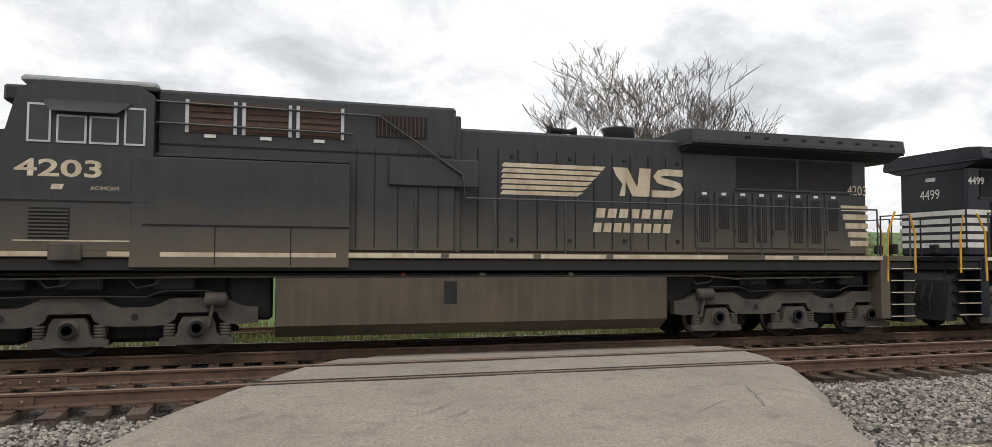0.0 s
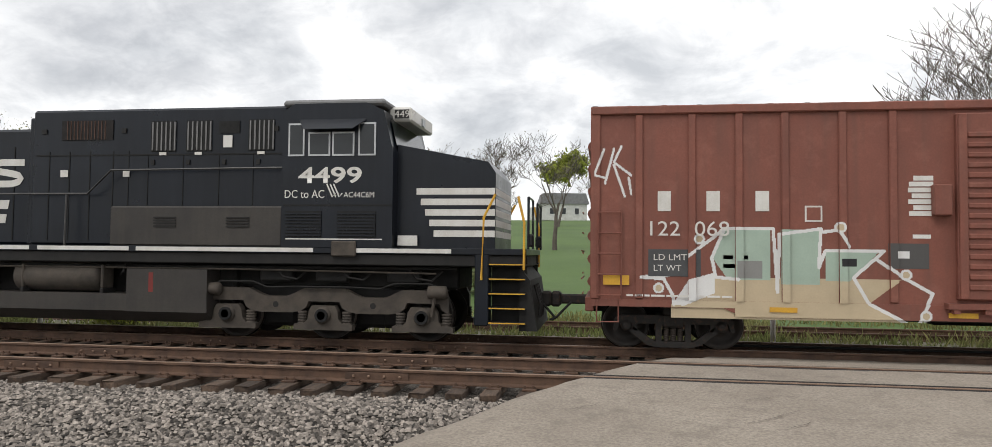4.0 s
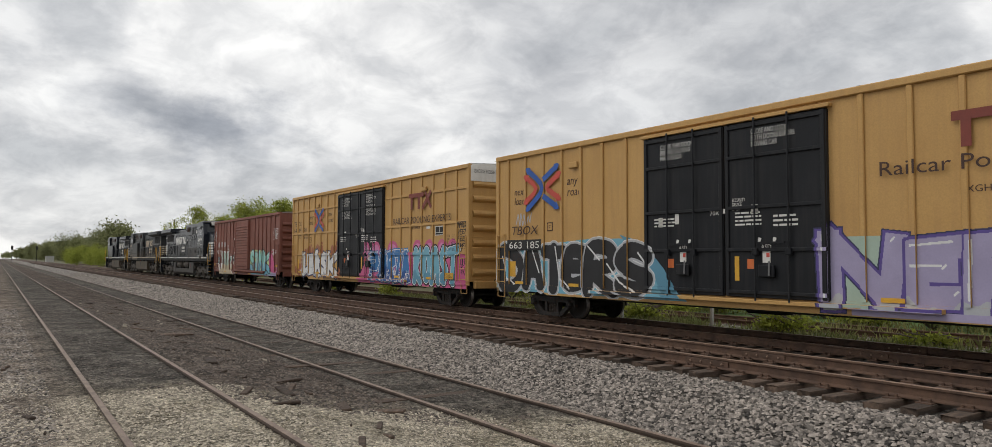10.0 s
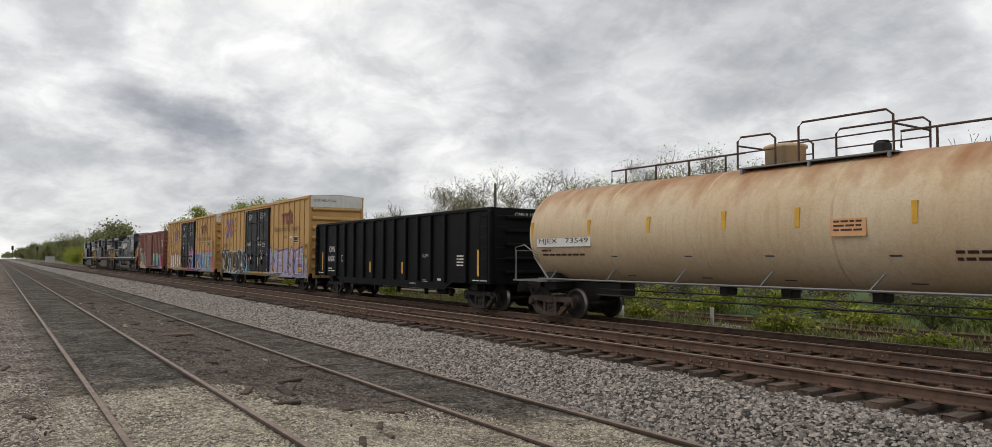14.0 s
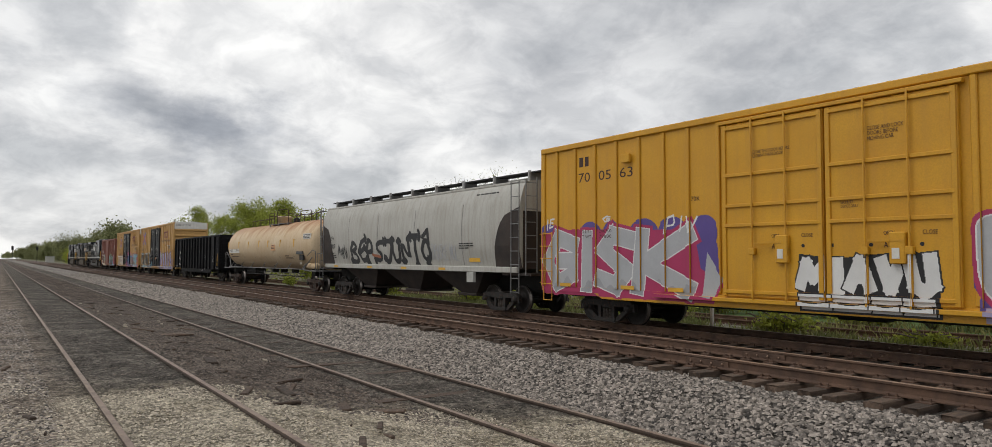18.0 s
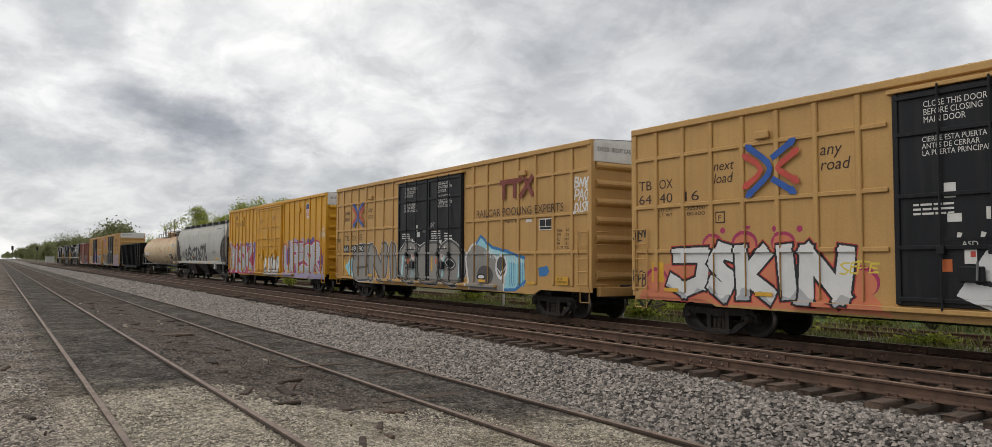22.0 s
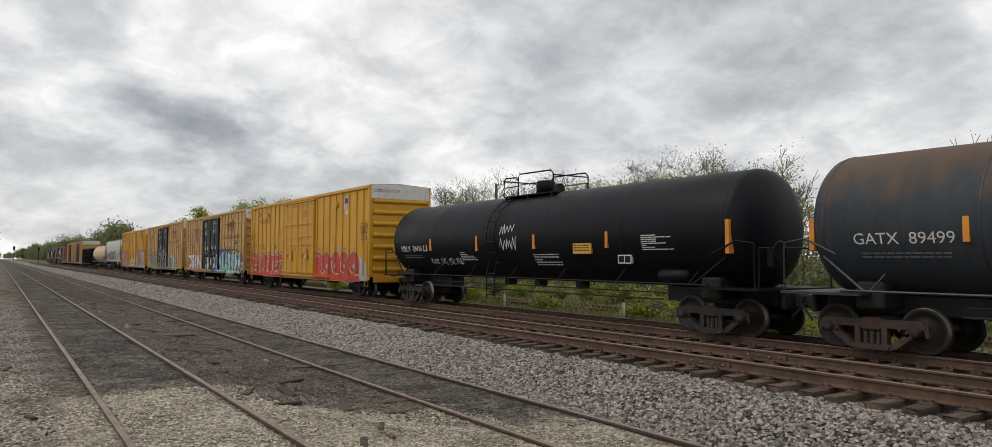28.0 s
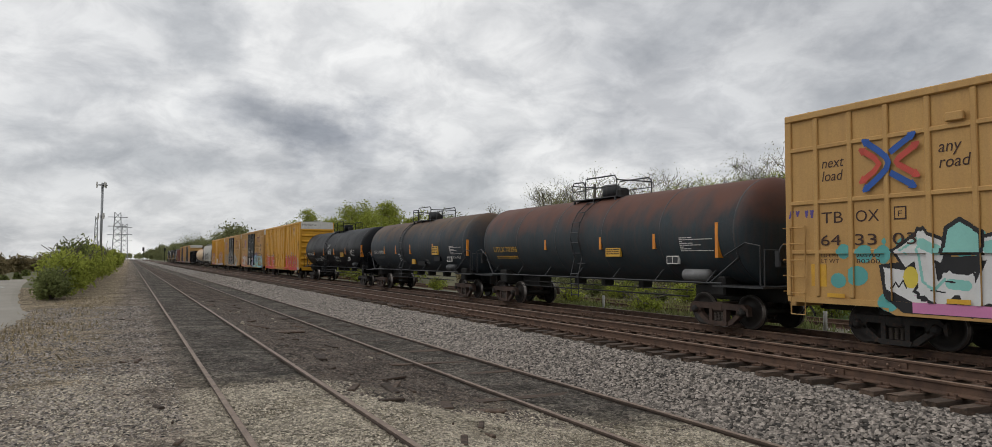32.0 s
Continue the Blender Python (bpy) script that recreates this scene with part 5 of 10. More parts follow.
    for x, z, q in ((-8.9, 1.2, 0.22), (-8.35, 1.2, 0.34), (-8.0, 1.35, 0.25), (-8.1, 1.72, 0.09), (-7.4, 2.15, 0.2), (-6.75, 2.2, 0.28), (-6.55, 2.5, 0.08), (-6.2, 2.25, 0.2), (-5.6, 2.3, 0.26), (-5.0, 2.3, 0.22), (-4.95, 2.62, 0.09), (-3.5, 2.25, 0.25), (-3.1, 2.3, 0.2), (-2.95, 2.58, 0.1), (-2.6, 1.3, 0.2), (-2.45, 1.05, 0.3)):
        s.blob(x, z, q, q, "rust")
    s.piece("LEASK", (-7.8, -6.95, -6.1, -5.1, -4.15, -2.8), 0.84, 2.25, 0.36, "white", "navy", 0.07, seed=5, jit=0.05, low="silver", low_z=0.98)
    s.scribble(-8.3, -7.9, 1.05, 1.25, 0.04, "white", 2, 5)
    s.build(b.car, b.depth)
    s = Spray(-0.4, 9.5, 0.72, 3.2)
    for x, q in ((0.9, 0.3), (1.9, 0.42), (3.35, 0.5), (5.6, 0.42), (6.6, 0.45), (7.6, 0.40), (8.4, 0.42)):
        s.blob(x, 2.2, q, 0.38, "pink")
        s.blob(x, 2.14, q * 0.8, 0.30, "rose")
    s.fan([(-0.25, 0.74), (0.3, 1.2), (0.9, 1.85), (1.4, 2.05), (5.6, 2.1), (9.2, 2.0), (9.35, 1.8), (9.35, 0.74)], "pink")
    s.piece("PARZA", (1.30, 2.18, 2.88, 3.62, 4.22, 5.0), 0.78, 2.20, 0.30, "blue", "white", 0.04, rim="blue", rim_w=0.05, seed=6, low="dkblue", low_z=1.35, jit=0.02)
    for x, z, q in ((2.95, 1.2, 0.17), (3.5, 1.25, 0.15), (4.05, 1.1, 0.16), (4.7, 1.15, 0.17), (2.4, 1.0, 0.13), (3.2, 0.92, 0.12), (4.35, 0.92, 0.12), (1.7, 1.0, 0.12)):
        s.star(x, z, q, "white", 0.028)
    for k in range(9):
        s.stroke([(1.22 + 0.05 * (k % 3), 0.86 + 0.15 * k), (1.42, 0.86 + 0.15 * k)], 0.04, "white")
    s.tag("23", 5.02, 5.28, 1.5, 1.78, 0.035, "crimson", 2)
    s.piece("KOAST", (5.32, 6.02, 6.72, 7.45, 8.0, 8.85), 0.76, 2.34, 0.32, "sky", "white", 0.03, rim="black", rim_w=0.06, seed=7, low="steelblue", low_z=1.25, smooth=True)
    s.tag("ULK", 8.95, 9.35, 1.6, 1.85, 0.03, "black", 4)
    s.tag("TVX", 8.95, 9.35, 1.25, 1.5, 0.03, "black", 5)
    for k, w in enumerate(("CMER", "MEEZ", "VEEM", "NPRDZ")):
        s.tag(w, 8.75, 9.4, 2.2 + 0.26 * k, 2.4 + 0.26 * k, 0.03, "black", 5 + k)
    s.build(b.car, b.depth)
    add(b.car, -60.80)

    b = tall_boxcar("tan tall boxcar with black doors and black and lilac graffiti", "TBOX", "663 185", TALL_RIBS, [], "Railcar Pooling Experts", 12, notices=False, panels="wide")
    s = Spray(-9.5, -1.2, 0.74, 3.6)
    s.fan([(-9.5, 0.8), (-9.45, 1.7), (-9.0, 2.0), (-8.2, 2.2), (-4.6, 2.42), (-3.4, 2.38), (-2.4, 2.0), (-1.5, 1.0), (-1.2, 0.8)], "sky")
    s.fan([(-3.6, 2.5), (-2.6, 2.25), (-1.9, 1.6), (-1.3, 0.82), (-1.9, 0.8), (-2.4, 1.7), (-3.3, 2.2)], "steelblue")
    s.piece("DATERS", (-9.3, -8.0, -6.95, -5.9, -5.0, -3.7, -2.35), 0.76, 2.36, 0.42, "black", "silver", 0.06, rim="white", rim_w=0.02, seed=8, jit=0.05, smooth=True, lap=0.1)
    for P in (((-9.2, 1.9), (-8.9, 1.2), (-8.5, 1.0)), ((-7.6, 2.2), (-7.2, 1.4)), ((-6.4, 2.2), (-6.2, 1.3), (-5.7, 0.95)), ((-4.9, 2.2), (-4.4, 1.8)), ((-4.1, 1.7), (-3.6, 1.2), (-3.0, 0.95)), ((-2.9, 2.0), (-2.6, 1.7))):
        s.stroke(list(P), 0.05, "white")
    s.scribble(-8.4, -7.6, 2.95, 3.25, 0.04, "silver", 3, 9)
    s.build(b.car, b.depth)
    s = Spray(2.2, 9.5, 0.74, 3.2)
    s.fan([(2.35, 0.9), (2.6, 2.3), (5.3, 2.3), (8.4, 2.25), (9.3, 1.7), (9.35, 0.8)], "mint")
    s.piece("NERSE", (2.35, 4.05, 5.12, 6.25, 7.30, 8.50), 0.80, 2.46, 0.42, "lilac", "purple", 0.055, rim="navy", rim_w=0.03, seed=9, jit=0.05, shine="white", low="silver", low_z=1.0)
    s.piece("N", (8.6, 9.42), 0.9, 1.78, 0.22, "lilac", "purple", 0.05, seed=3)
    s.rect(3.0, 9.4, 0.74, 0.86, "lilac")
    s.tag("AMAT", 8.75, 9.3, 2.35, 2.6, 0.025, "ink2", 3)
    s.tag("AMHM", 8.7, 9.35, 1.85, 2.05, 0.035, "ink2", 4)
    s.build(b.car, b.depth)
    bar("reflector_strip", b.car, 7.0, 7.12, -1.66, -1.65, 1.2, 2.2, M["yellow"])
    add(b.car, -39.80)

    b = tall_boxcar("tan tall boxcar with black doors and grey and blue graffiti", "TBOX", "66 49 90", GRID_RIBS, GRID_BEAMS, "RAILCAR POOLING EXPERTS", 13, panels="black")
    s = Spray(-9.5, 9.4, 0.74, 2.8)
    s.fan([(-8.5, 1.45), (-7.9, 1.75), (-6.9, 2.05), (-6.5, 1.9), (-6.7, 1.3), (-7.4, 1.1), (-6.0, 0.86), (-8.0, 1.05)], "cyan")
    for k in range(8):
        s.stroke([(-8.1 + 0.2 * k, 1.3), (-7.95 + 0.2 * k, 1.62)], 0.03, "blue")
    s.piece("ENIGEO", (-7.3, -5.6, -4.0, -2.4, -0.6, 0.9, 2.6), 0.82, 2.48, 0.50, "warmgrey", "darkgrey", 0.10, rim="white", rim_w=0.025, seed=10, smooth=True, lap=0.14, jit=0.05)
    s.fan([(2.62, 1.9), (3.0, 2.3), (3.5, 2.45), (4.1, 2.25), (5.1, 1.7), (5.2, 0.76), (2.9, 0.76), (2.75, 1.2)], "white")
    s.fan([(2.72, 1.85), (3.05, 2.22), (3.5, 2.36), (4.05, 2.18), (5.0, 1.62), (5.1, 0.76), (3.0, 0.76), (2.85, 1.2)], "warmgrey")
    s.blob(3.95, 1.25, 0.5, 0.35, "darkgrey")
    s.blob(3.7, 1.2, 0.3, 0.12, "black")
    s.blob(3.7, 1.2, 0.2, 0.06, "white")
    s.fan([(3.35, 2.35), (3.65, 2.62), (4.4, 2.2), (5.3, 2.05), (6.25, 1.85), (6.3, 1.0), (5.7, 0.78), (5.2, 0.82), (5.1, 1.7), (4.2, 2.12)], "cyan")
    s.stroke([(3.4, 2.38), (3.68, 2.62), (4.4, 2.22), (5.3, 2.08), (6.25, 1.86)], 0.10, "blue")
    s.stroke([(6.3, 1.1), (5.8, 0.82), (5.2, 0.80)], 0.10, "blue")
    for k in range(22):
        s.stroke([(4.0 + 0.10 * k, 1.9 - 0.012 * k), (4.02 + 0.10 * k, 2.2 - 0.016 * k)], 0.022, "white")
    for k in range(9):
        s.stroke([(5.45 + 0.10 * k, 0.95), (5.45 + 0.10 * k, 1.7)], 0.025, "blue")
    s.blob(4.95, 1.55, 0.36, 0.42, "white")
    s.blob(4.95, 1.58, 0.27, 0.33, "darkgrey")
    s.stroke([(4.72, 1.5), (4.95, 1.3), (5.2, 1.55)], 0.05, "white")
    s.fan([(7.0, 1.55), (7.45, 1.62), (7.55, 1.45), (7.4, 1.3), (7.05, 1.28)], "blue")
    s.tag("IIII", -1.4, -0.9, 1.1, 1.6, 0.04, "cyan", 4)
    s.tag("GLADY", -9.45, -9.0, 2.6, 3.0, 0.03, "ink2", 4)
    for x in (-2.2, 1.15, 2.35):
        s.stroke([(x, 1.2), (x + 0.1, 1.9)], 0.16, "cyan")
        s.stroke([(x - 0.02, 1.2), (x + 0.08, 1.9)], 0.04, "white")
    s.build(b.car, b.depth)
    s = Spray(8.6, 9.5, 3.0, 4.3)
    for k, w in enumerate(("DISN", "PAG", "BNW")):
        s.tag(w, 8.78, 9.42, 3.2 + 0.36 * k, 3.48 + 0.36 * k, 0.05, "white", 4 + k)
    s.build(b.car, b.depth)
    add(b.car, 58.4)

    b = tall_boxcar("tan tall boxcar with black doors and turquoise graffiti", "TBOX", "64 40 16", GRID_RIBS, GRID_BEAMS, "RAILCAR POOLING EXPERTS", 14)
    s = Spray(-9.5, -2.6, 0.74, 2.6)
    s.fan([(-9.3, 0.8), (-9.1, 1.15), (-8.4, 1.7), (-6.0, 2.1), (-3.6, 1.75), (-3.1, 1.2), (-2.65, 0.76)], "orange")
    for x, z, q in ((-8.7, 1.3, 0.4), (-6.9, 2.2, 0.3), (-6.0, 2.2, 0.35), (-5.0, 2.2, 0.3), (-3.3, 1.4, 0.4)):
        s.blob(x, z, q, q * 0.8, "crimson")
        s.blob(x, z - 0.05, q * 0.85, q * 0.7, "orange")
    for x, z in ((-6.6, 2.5), (-5.9, 2.58), (-5.2, 2.5), (-4.6, 2.48)):
        s.blob(x, z, 0.07, 0.07, "crimson")
    s.piece("JSKIN", (-8.3, -7.0, -6.2, -5.25, -4.6, -3.45), 0.86, 2.22, 0.36, "white", "black", 0.055, rim="red", rim_w=0.02, seed=12, jit=0.05, low="silver", low_z=1.05)
    s.tag("SEFE", -3.7, -2.9, 1.55, 1.78, 0.035, "yellow", 3)
    s.tag("SEN", -9.5, -9.05, 2.35, 2.7, 0.04, "ink2", 5)
    s.tag("RFB", -9.5, -9.05, 1.1, 1.5, 0.035, "ink2", 6)
    s.build(b.car, b.depth)
    s = Spray(-2.4, 9.45, 0.74, 3.0)
    s.fan([(0.4, 0.80), (1.0, 1.5), (1.7, 2.0), (3.0, 2.45), (5.0, 2.4), (9.3, 1.9), (9.35, 0.80)], "purple")
    for x, z, q in ((1.9, 1.9, 0.35), (3.0, 2.3, 0.3), (4.3, 2.4, 0.3), (5.6, 2.4, 0.35), (8.6, 1.9, 0.4)):
        s.blob(x, z, q, q * 0.9, "purple")
    for x, z in ((2.6, 2.7), (3.9, 2.72), (5.2, 2.75), (6.6, 2.66)):
        s.blob(x, z, 0.06, 0.06, "purple")
    s.fan([(-1.5, 1.2), (-1.0, 2.0), (-0.55, 1.9), (-0.4, 1.1), (-0.9, 0.95)], "white")
    s.stroke([(-1.15, 1.45), (-0.85, 1.4)], 0.09, "black")
    s.piece("E", (-0.02, 0.62), 1.25, 1.95, 0.18, "cyan", "black", 0.03, seed=3)
    s.fan([(1.0, 1.3), (1.4, 1.9), (1.9, 2.0), (1.6, 1.5), (1.9, 1.2), (1.3, 1.0)], "white")
    s.stroke([(2.2, 0.82), (2.5, 2.3), (3.0, 2.5), (5.8, 2.45), (7.4, 2.45), (8.5, 2.2)], 0.10, "black")
    s.piece("NUSOH", (2.2, 3.55, 4.82, 6.12, 7.06, 8.38), 0.82, 2.36, 0.40, "cyan", "black", 0.06, seed=13, jit=0.035, shine="white", low="aqua", low_z=1.25)
    s.piece("J", (8.45, 9.25), 0.9, 1.7, 0.24, "cyan", "black", 0.05, seed=5)
    s.fan([(2.0, 0.78), (8.4, 0.78), (8.4, 0.92), (2.0, 1.0)], "cyan")
    s.stroke([(7.9, 2.15), (8.1, 2.45), (8.3, 2.3), (8.5, 2.5), (8.6, 2.2)], 0.04, "red")
    s.build(b.car, b.depth)
    add(b.car, 79.25)

    b = tall_boxcar("tan tall boxcar with black doors and pink and teal graffiti", "TBOX", "64 33 03", GRID_RIBS, GRID_BEAMS, "RAILCAR POOLING EXPERTS", 15, panels="plain")
    s = Spray(-9.5, 1.0, 0.74, 3.0)
    s.puffs(-8.0, 0.6, 0.9, 2.25, "teal", 14, 0.28)
    s.fan([(-7.15, 1.75), (-7.05, 1.1), (-6.6, 0.78), (0.7, 0.78), (0.7, 2.2), (-5.9, 1.9)], "black")
    s.fan([(-7.05, 1.7), (-6.95, 1.25), (-6.3, 0.95), (0.6, 0.95), (0.6, 1.8), (-6.2, 1.6)], "white")
    s.fan([(-6.4, 1.15), (-5.6, 0.8), (0.6, 0.8), (0.6, 1.3), (-3.0, 1.2)], "rose")
    s.word("WESK", -6.5, 0.6, 0.95, 2.05, 0.40, "white", "black", 0.07, shine="aqua", seed=15, inner="aqua", sharp=True)
    s.fan([(-5.85, 1.95), (-5.75, 2.5), (-5.45, 2.68), (-5.0, 2.4), (-5.0, 1.95)], "black")
    s.fan([(-5.76, 2.0), (-5.68, 2.44), (-5.45, 2.58), (-5.08, 2.34), (-5.08, 2.0)], "aqua")
    s.rect(-6.4, 0.5, 0.80, 0.98, "rose")
    s.blob(-6.45, 1.5, 0.16, 0.22, "yellow")
    s.scribble(-6.85, -6.55, 1.30, 1.42, 0.03, "black", 4, 4)
    s.scribble(-9.4, -8.7, 2.9, 3.25, 0.05, "purple", 4, 7)
    s.build(b.car, b.depth)
    add(b.car, 176.2)

    # -- bright yellow boxcars with yellow doors --
    for centre, digits, seed, label in ((37.7, "70 05 63", 21, "bright yellow tall boxcar with silver and purple graffiti"), (100.08, "70 03 50", 22, "bright yellow tall boxcar with red graffiti numbers")):
        ribs = [-8.80, -7.95, -7.09, -6.22, -5.35, -4.48, -3.67, -2.74, 2.79, 3.70, 4.55, 5.42, 6.27, 7.12, 8.00, 8.80]
        b = Box(label, 9.53, 5.23, M["gold"], ribs)
        plug_doors(b, M["gold"], hbars=(3.75, 3.05, 2.6), rods=2)
        height_band(b, M["white"], M["ink"])
        y = b.y
        plate("emblem_bar", b.car, [(-7.77, 4.5), (-7.6, 4.5), (-7.6, 4.78), (-7.77, 4.78)], y, M["brownink"])
        plate("emblem_bar", b.car, [(-7.52, 4.5), (-7.36, 4.5), (-7.36, 4.78), (-7.52, 4.78)], y, M["brownink"])
        for w, x in zip(digits.split(), (-7.80, -6.93, -6.08)):
            letters("lettering", w, b.car, x, x + 0.5, 4.05, 4.32, y, M["brownink"])
        shield = [(6.48, 4.75), (6.6, 4.88), (6.8, 4.83), (7.0, 4.88), (7.12, 4.75), (7.10, 4.3), (7.0, 4.08), (6.8, 3.96), (6.6, 4.08), (6.5, 4.3)]
        plate("shield_emblem", b.car, shield, y - 0.002, M["white"], "white shield emblem")
        plate("shield_field", b.car, [(6.52, 4.52), (7.08, 4.52), (7.08, 4.74), (6.98, 4.83), (6.8, 4.79), (6.62, 4.83), (6.52, 4.74)], y - 0.005, M["dkblue"])
        for k in range(5):
            x = 6.57 + k * 0.105
            plate("shield_stripe", b.car, [(x, 4.16), (x + 0.05, 4.12), (x + 0.05, 4.5), (x, 4.5)], y - 0.005, M["emblemred"])
        for x in (-5.9, 5.45):
            bar("vent_box", b.car, x - 0.02, x + 0.3, y - 0.12, y - 0.03, 4.42, 4.66, M["gold"], 0.02)
        letters("door_notice", "CLOSE THIS DOOR BEFORE\nCLOSING MAIN DOOR", b.car, -1.72, -0.78, 4.10, 4.26, -1.652, M["brownink"])
        letters("door_notice", "CLOSE AND LOCK\nDOORS BEFORE\nMOVING CAR", b.car, 0.92, 1.62, 4.14, 4.42, -1.652, M["brownink"])
        for x in (-1.25, 1.2):
            letters("door_notice", "OPEN", b.car, x, x + 0.22, 2.30, 2.38, -1.652, M["brownink"])
            letters("door_notice", "CLOSE", b.car, x + 0.72, x + 0.98, 2.30, 2.38, -1.652, M["brownink"])
            letters("door_notice", "ASD", b.car, x, x + 0.24, 2.06, 2.17, -1.652, M["brownink"])
        letters("door_notice", "SECURITY\nDEVICE ONLY", b.car, 0.35, 0.72, 2.86, 3.0, -1.652, M["brownink"])
        for k, (a, c) in enumerate((("LT WT", "79800"), ("LD LMT", "206200"))):
            letters("lettering", a, b.car, -7.72, -7.26, 2.42 + 0.15 * k, 2.51 + 0.15 * k, y - 0.002, M["brownink"])
            letters("lettering", c, b.car, -6.92, -6.42, 2.42 + 0.15 * k, 2.51 + 0.15 * k, y - 0.002, M["brownink"])
        letters("lettering", "70K", b.car, -3.58, -3.30, 3.25, 3.36, y - 0.002, M["brownink"])
        for x in (-1.1, 1.35):
            bar("lock_box", b.car, x, x + 0.3, -1.76, -1.64, 1.75, 2.35, M["gold"], 0.02)
            bar("paper_label", b.car, x + 0.06, x + 0.2, -1.77, -1.76, 1.85, 2.05, M["white"])
        for x in (-8.6, -6.0, -4.3, 3.6, 5.5, 8.0):
            bar("reflector_strip", b.car, x, x + 0.5, y - 0.065, y - 0.06, 1.02, 1.12, M["yellow"])
        if seed == 21:
            s = Spray(-9.5, -2.6, 0.74, 3.4)
            for x, q in ((-9.2, 0.45), (-7.3, 0.5), (-6.4, 0.4), (-5.2, 0.55), (-4.2, 0.5), (-3.2, 0.45)):
                s.blob(x, 2.45, q, 0.45, "purple")
            s.fan([(-4.2, 2.5), (-2.75, 2.2), (-2.7, 1.3), (-3.6, 1.2)], "purple")
            s.fan([(-9.5, 0.78), (-9.5, 2.62), (-8.0, 2.7), (-3.5, 2.55), (-3.3, 1.6), (-2.6, 1.25), (-2.9, 0.78)], "crimson")
            s.piece("GISK", (-9.42, -7.85, -7.0, -5.55, -3.45), 0.86, 2.72, 0.46, "silver", "white", 0.03, rim="crimson", rim_w=0.09, seed=21, jit=0.0, wob=0.03, low="grey2", low_z=1.15)
            s.fan([(-3.25, 0.95), (-3.1, 2.0), (-2.62, 1.35), (-2.9, 0.9)], "silver")
            s.tag("PIV", -4.4, -3.4, 2.5, 2.9, 0.05, "white", 3)
            s.tag("G", -6.75, -6.45, 2.88, 3.02, 0.045, "white", 3)
            s.tag("IE", -9.35, -8.95, 2.75, 3.05, 0.05, "white", 4)
            s.build(b.car, b.depth)
            s = Spray(-0.7, 2.4, 0.74, 2.3)
            s.fan([(-0.65, 0.76), (-0.6, 1.95), (0.2, 1.85), (1.7, 2.0), (2.2, 1.85), (2.2, 0.76)], "black")
            s.piece("MIAVU", (-0.62, 0.1, 0.42, 1.05, 1.6, 2.18), 1.1, 2.0, 0.26, "white", "black", 0.03, seed=23, jit=0.02, lap=0.03)
            s.rect(-0.6, 2.12, 0.80, 1.10, "white")
            for a, c in ((-0.6, 0.1), (0.2, 0.9), (1.0, 1.5), (1.55, 2.1)):
                s.stroke([(a, 0.97), ((a + c) / 2, 0.93), (c, 0.98)], 0.03, "black")
                s.stroke([(c, 0.8), (c + 0.04, 1.1)], 0.03, "black")
            for x in (-0.5, 0.15, 0.95, 1.35, 1.9):
                s.blob(x, 2.12, 0.04, 0.04, "black")
            s.build(b.car, b.depth)
            s = Spray(2.6, 9.5, 0.74, 3.5)
            for x, z, q, c in ((3.1, 1.5, 0.4, "purple"), (3.8, 2.55, 0.35, "lilac"), (4.7, 2.5, 0.5, "lilac"), (5.3, 2.55, 0.35, "purple"), (6.1, 2.5, 0.5, "lilac"), (7.0, 2.5, 0.45, "purple"), (7.7, 2.6, 0.4, "purple"), (8.3, 2.0, 0.4, "purple"), (8.9, 1.5, 0.4, "lilac")):
                s.blob(x, z, q, q * 0.95, c)
            s.fan([(2.8, 0.95), (2.9, 2.2), (4.0, 2.5), (7.5, 2.6), (8.7, 2.3), (9.3, 1.7), (9.3, 0.8)], "purple")
            s.piece("UFESR", (2.88, 4.28, 5.04, 6.12, 7.5, 8.75), 0.92, 2.72, 0.42, "silver", "white", 0.03, rim="crimson", rim_w=0.09, seed=24, smooth=True, jit=0.04, low="grey2", low_z=1.2, lap=0.1)
            s.stroke([(8.1, 1.35), (8.5, 1.05), (9.0, 1.05), (9.2, 1.4), (9.25, 1.95)], 0.34, "crimson")
            s.stroke([(8.1, 1.35), (8.5, 1.05), (9.0, 1.05), (9.2, 1.4), (9.25, 1.95)], 0.20, "silver")
            s.tag("BCK", 4.0, 4.6, 2.62, 2.85, 0.04, "white", 7)
            s.rect(2.9, 9.4, 0.74, 0.98, "lilac")
            s.tag("OLIVIA", 8.75, 9.45, 2.95, 3.22, 0.035, "white", 6)
            s.tag("AC", 9.0, 9.35, 3.3, 3.5, 0.035, "white", 7)
            s.build(b.car, b.depth)
        else:
            s = Spray(-9.5, -2.6, 0.74, 4.0)
            s.fan([(-9.5, 0.78), (-9.4, 1.3), (-8.9, 1.9), (-2.8, 1.9), (-2.62, 1.2), (-2.62, 0.76)], "red")
            s.piece("PIFSO7", (-9.3, -8.0, -7.0, -5.8, -4.75, -3.75, -2.62), 0.92, 2.22, 0.40, "red", "white", 0.05, rim="black", rim_w=0.06, seed=26, smooth=True, jit=0.04, lap=0.06)
            s.rect(-9.5, -2.62, 0.76, 0.98, "red")
            s.stroke([(-4.55, 2.0), (-4.25, 2.2), (-4.35, 2.42), (-4.2, 2.62)], 0.16, "black")
            s.stroke([(-4.55, 2.0), (-4.25, 2.2), (-4.35, 2.40)], 0.07, "white")
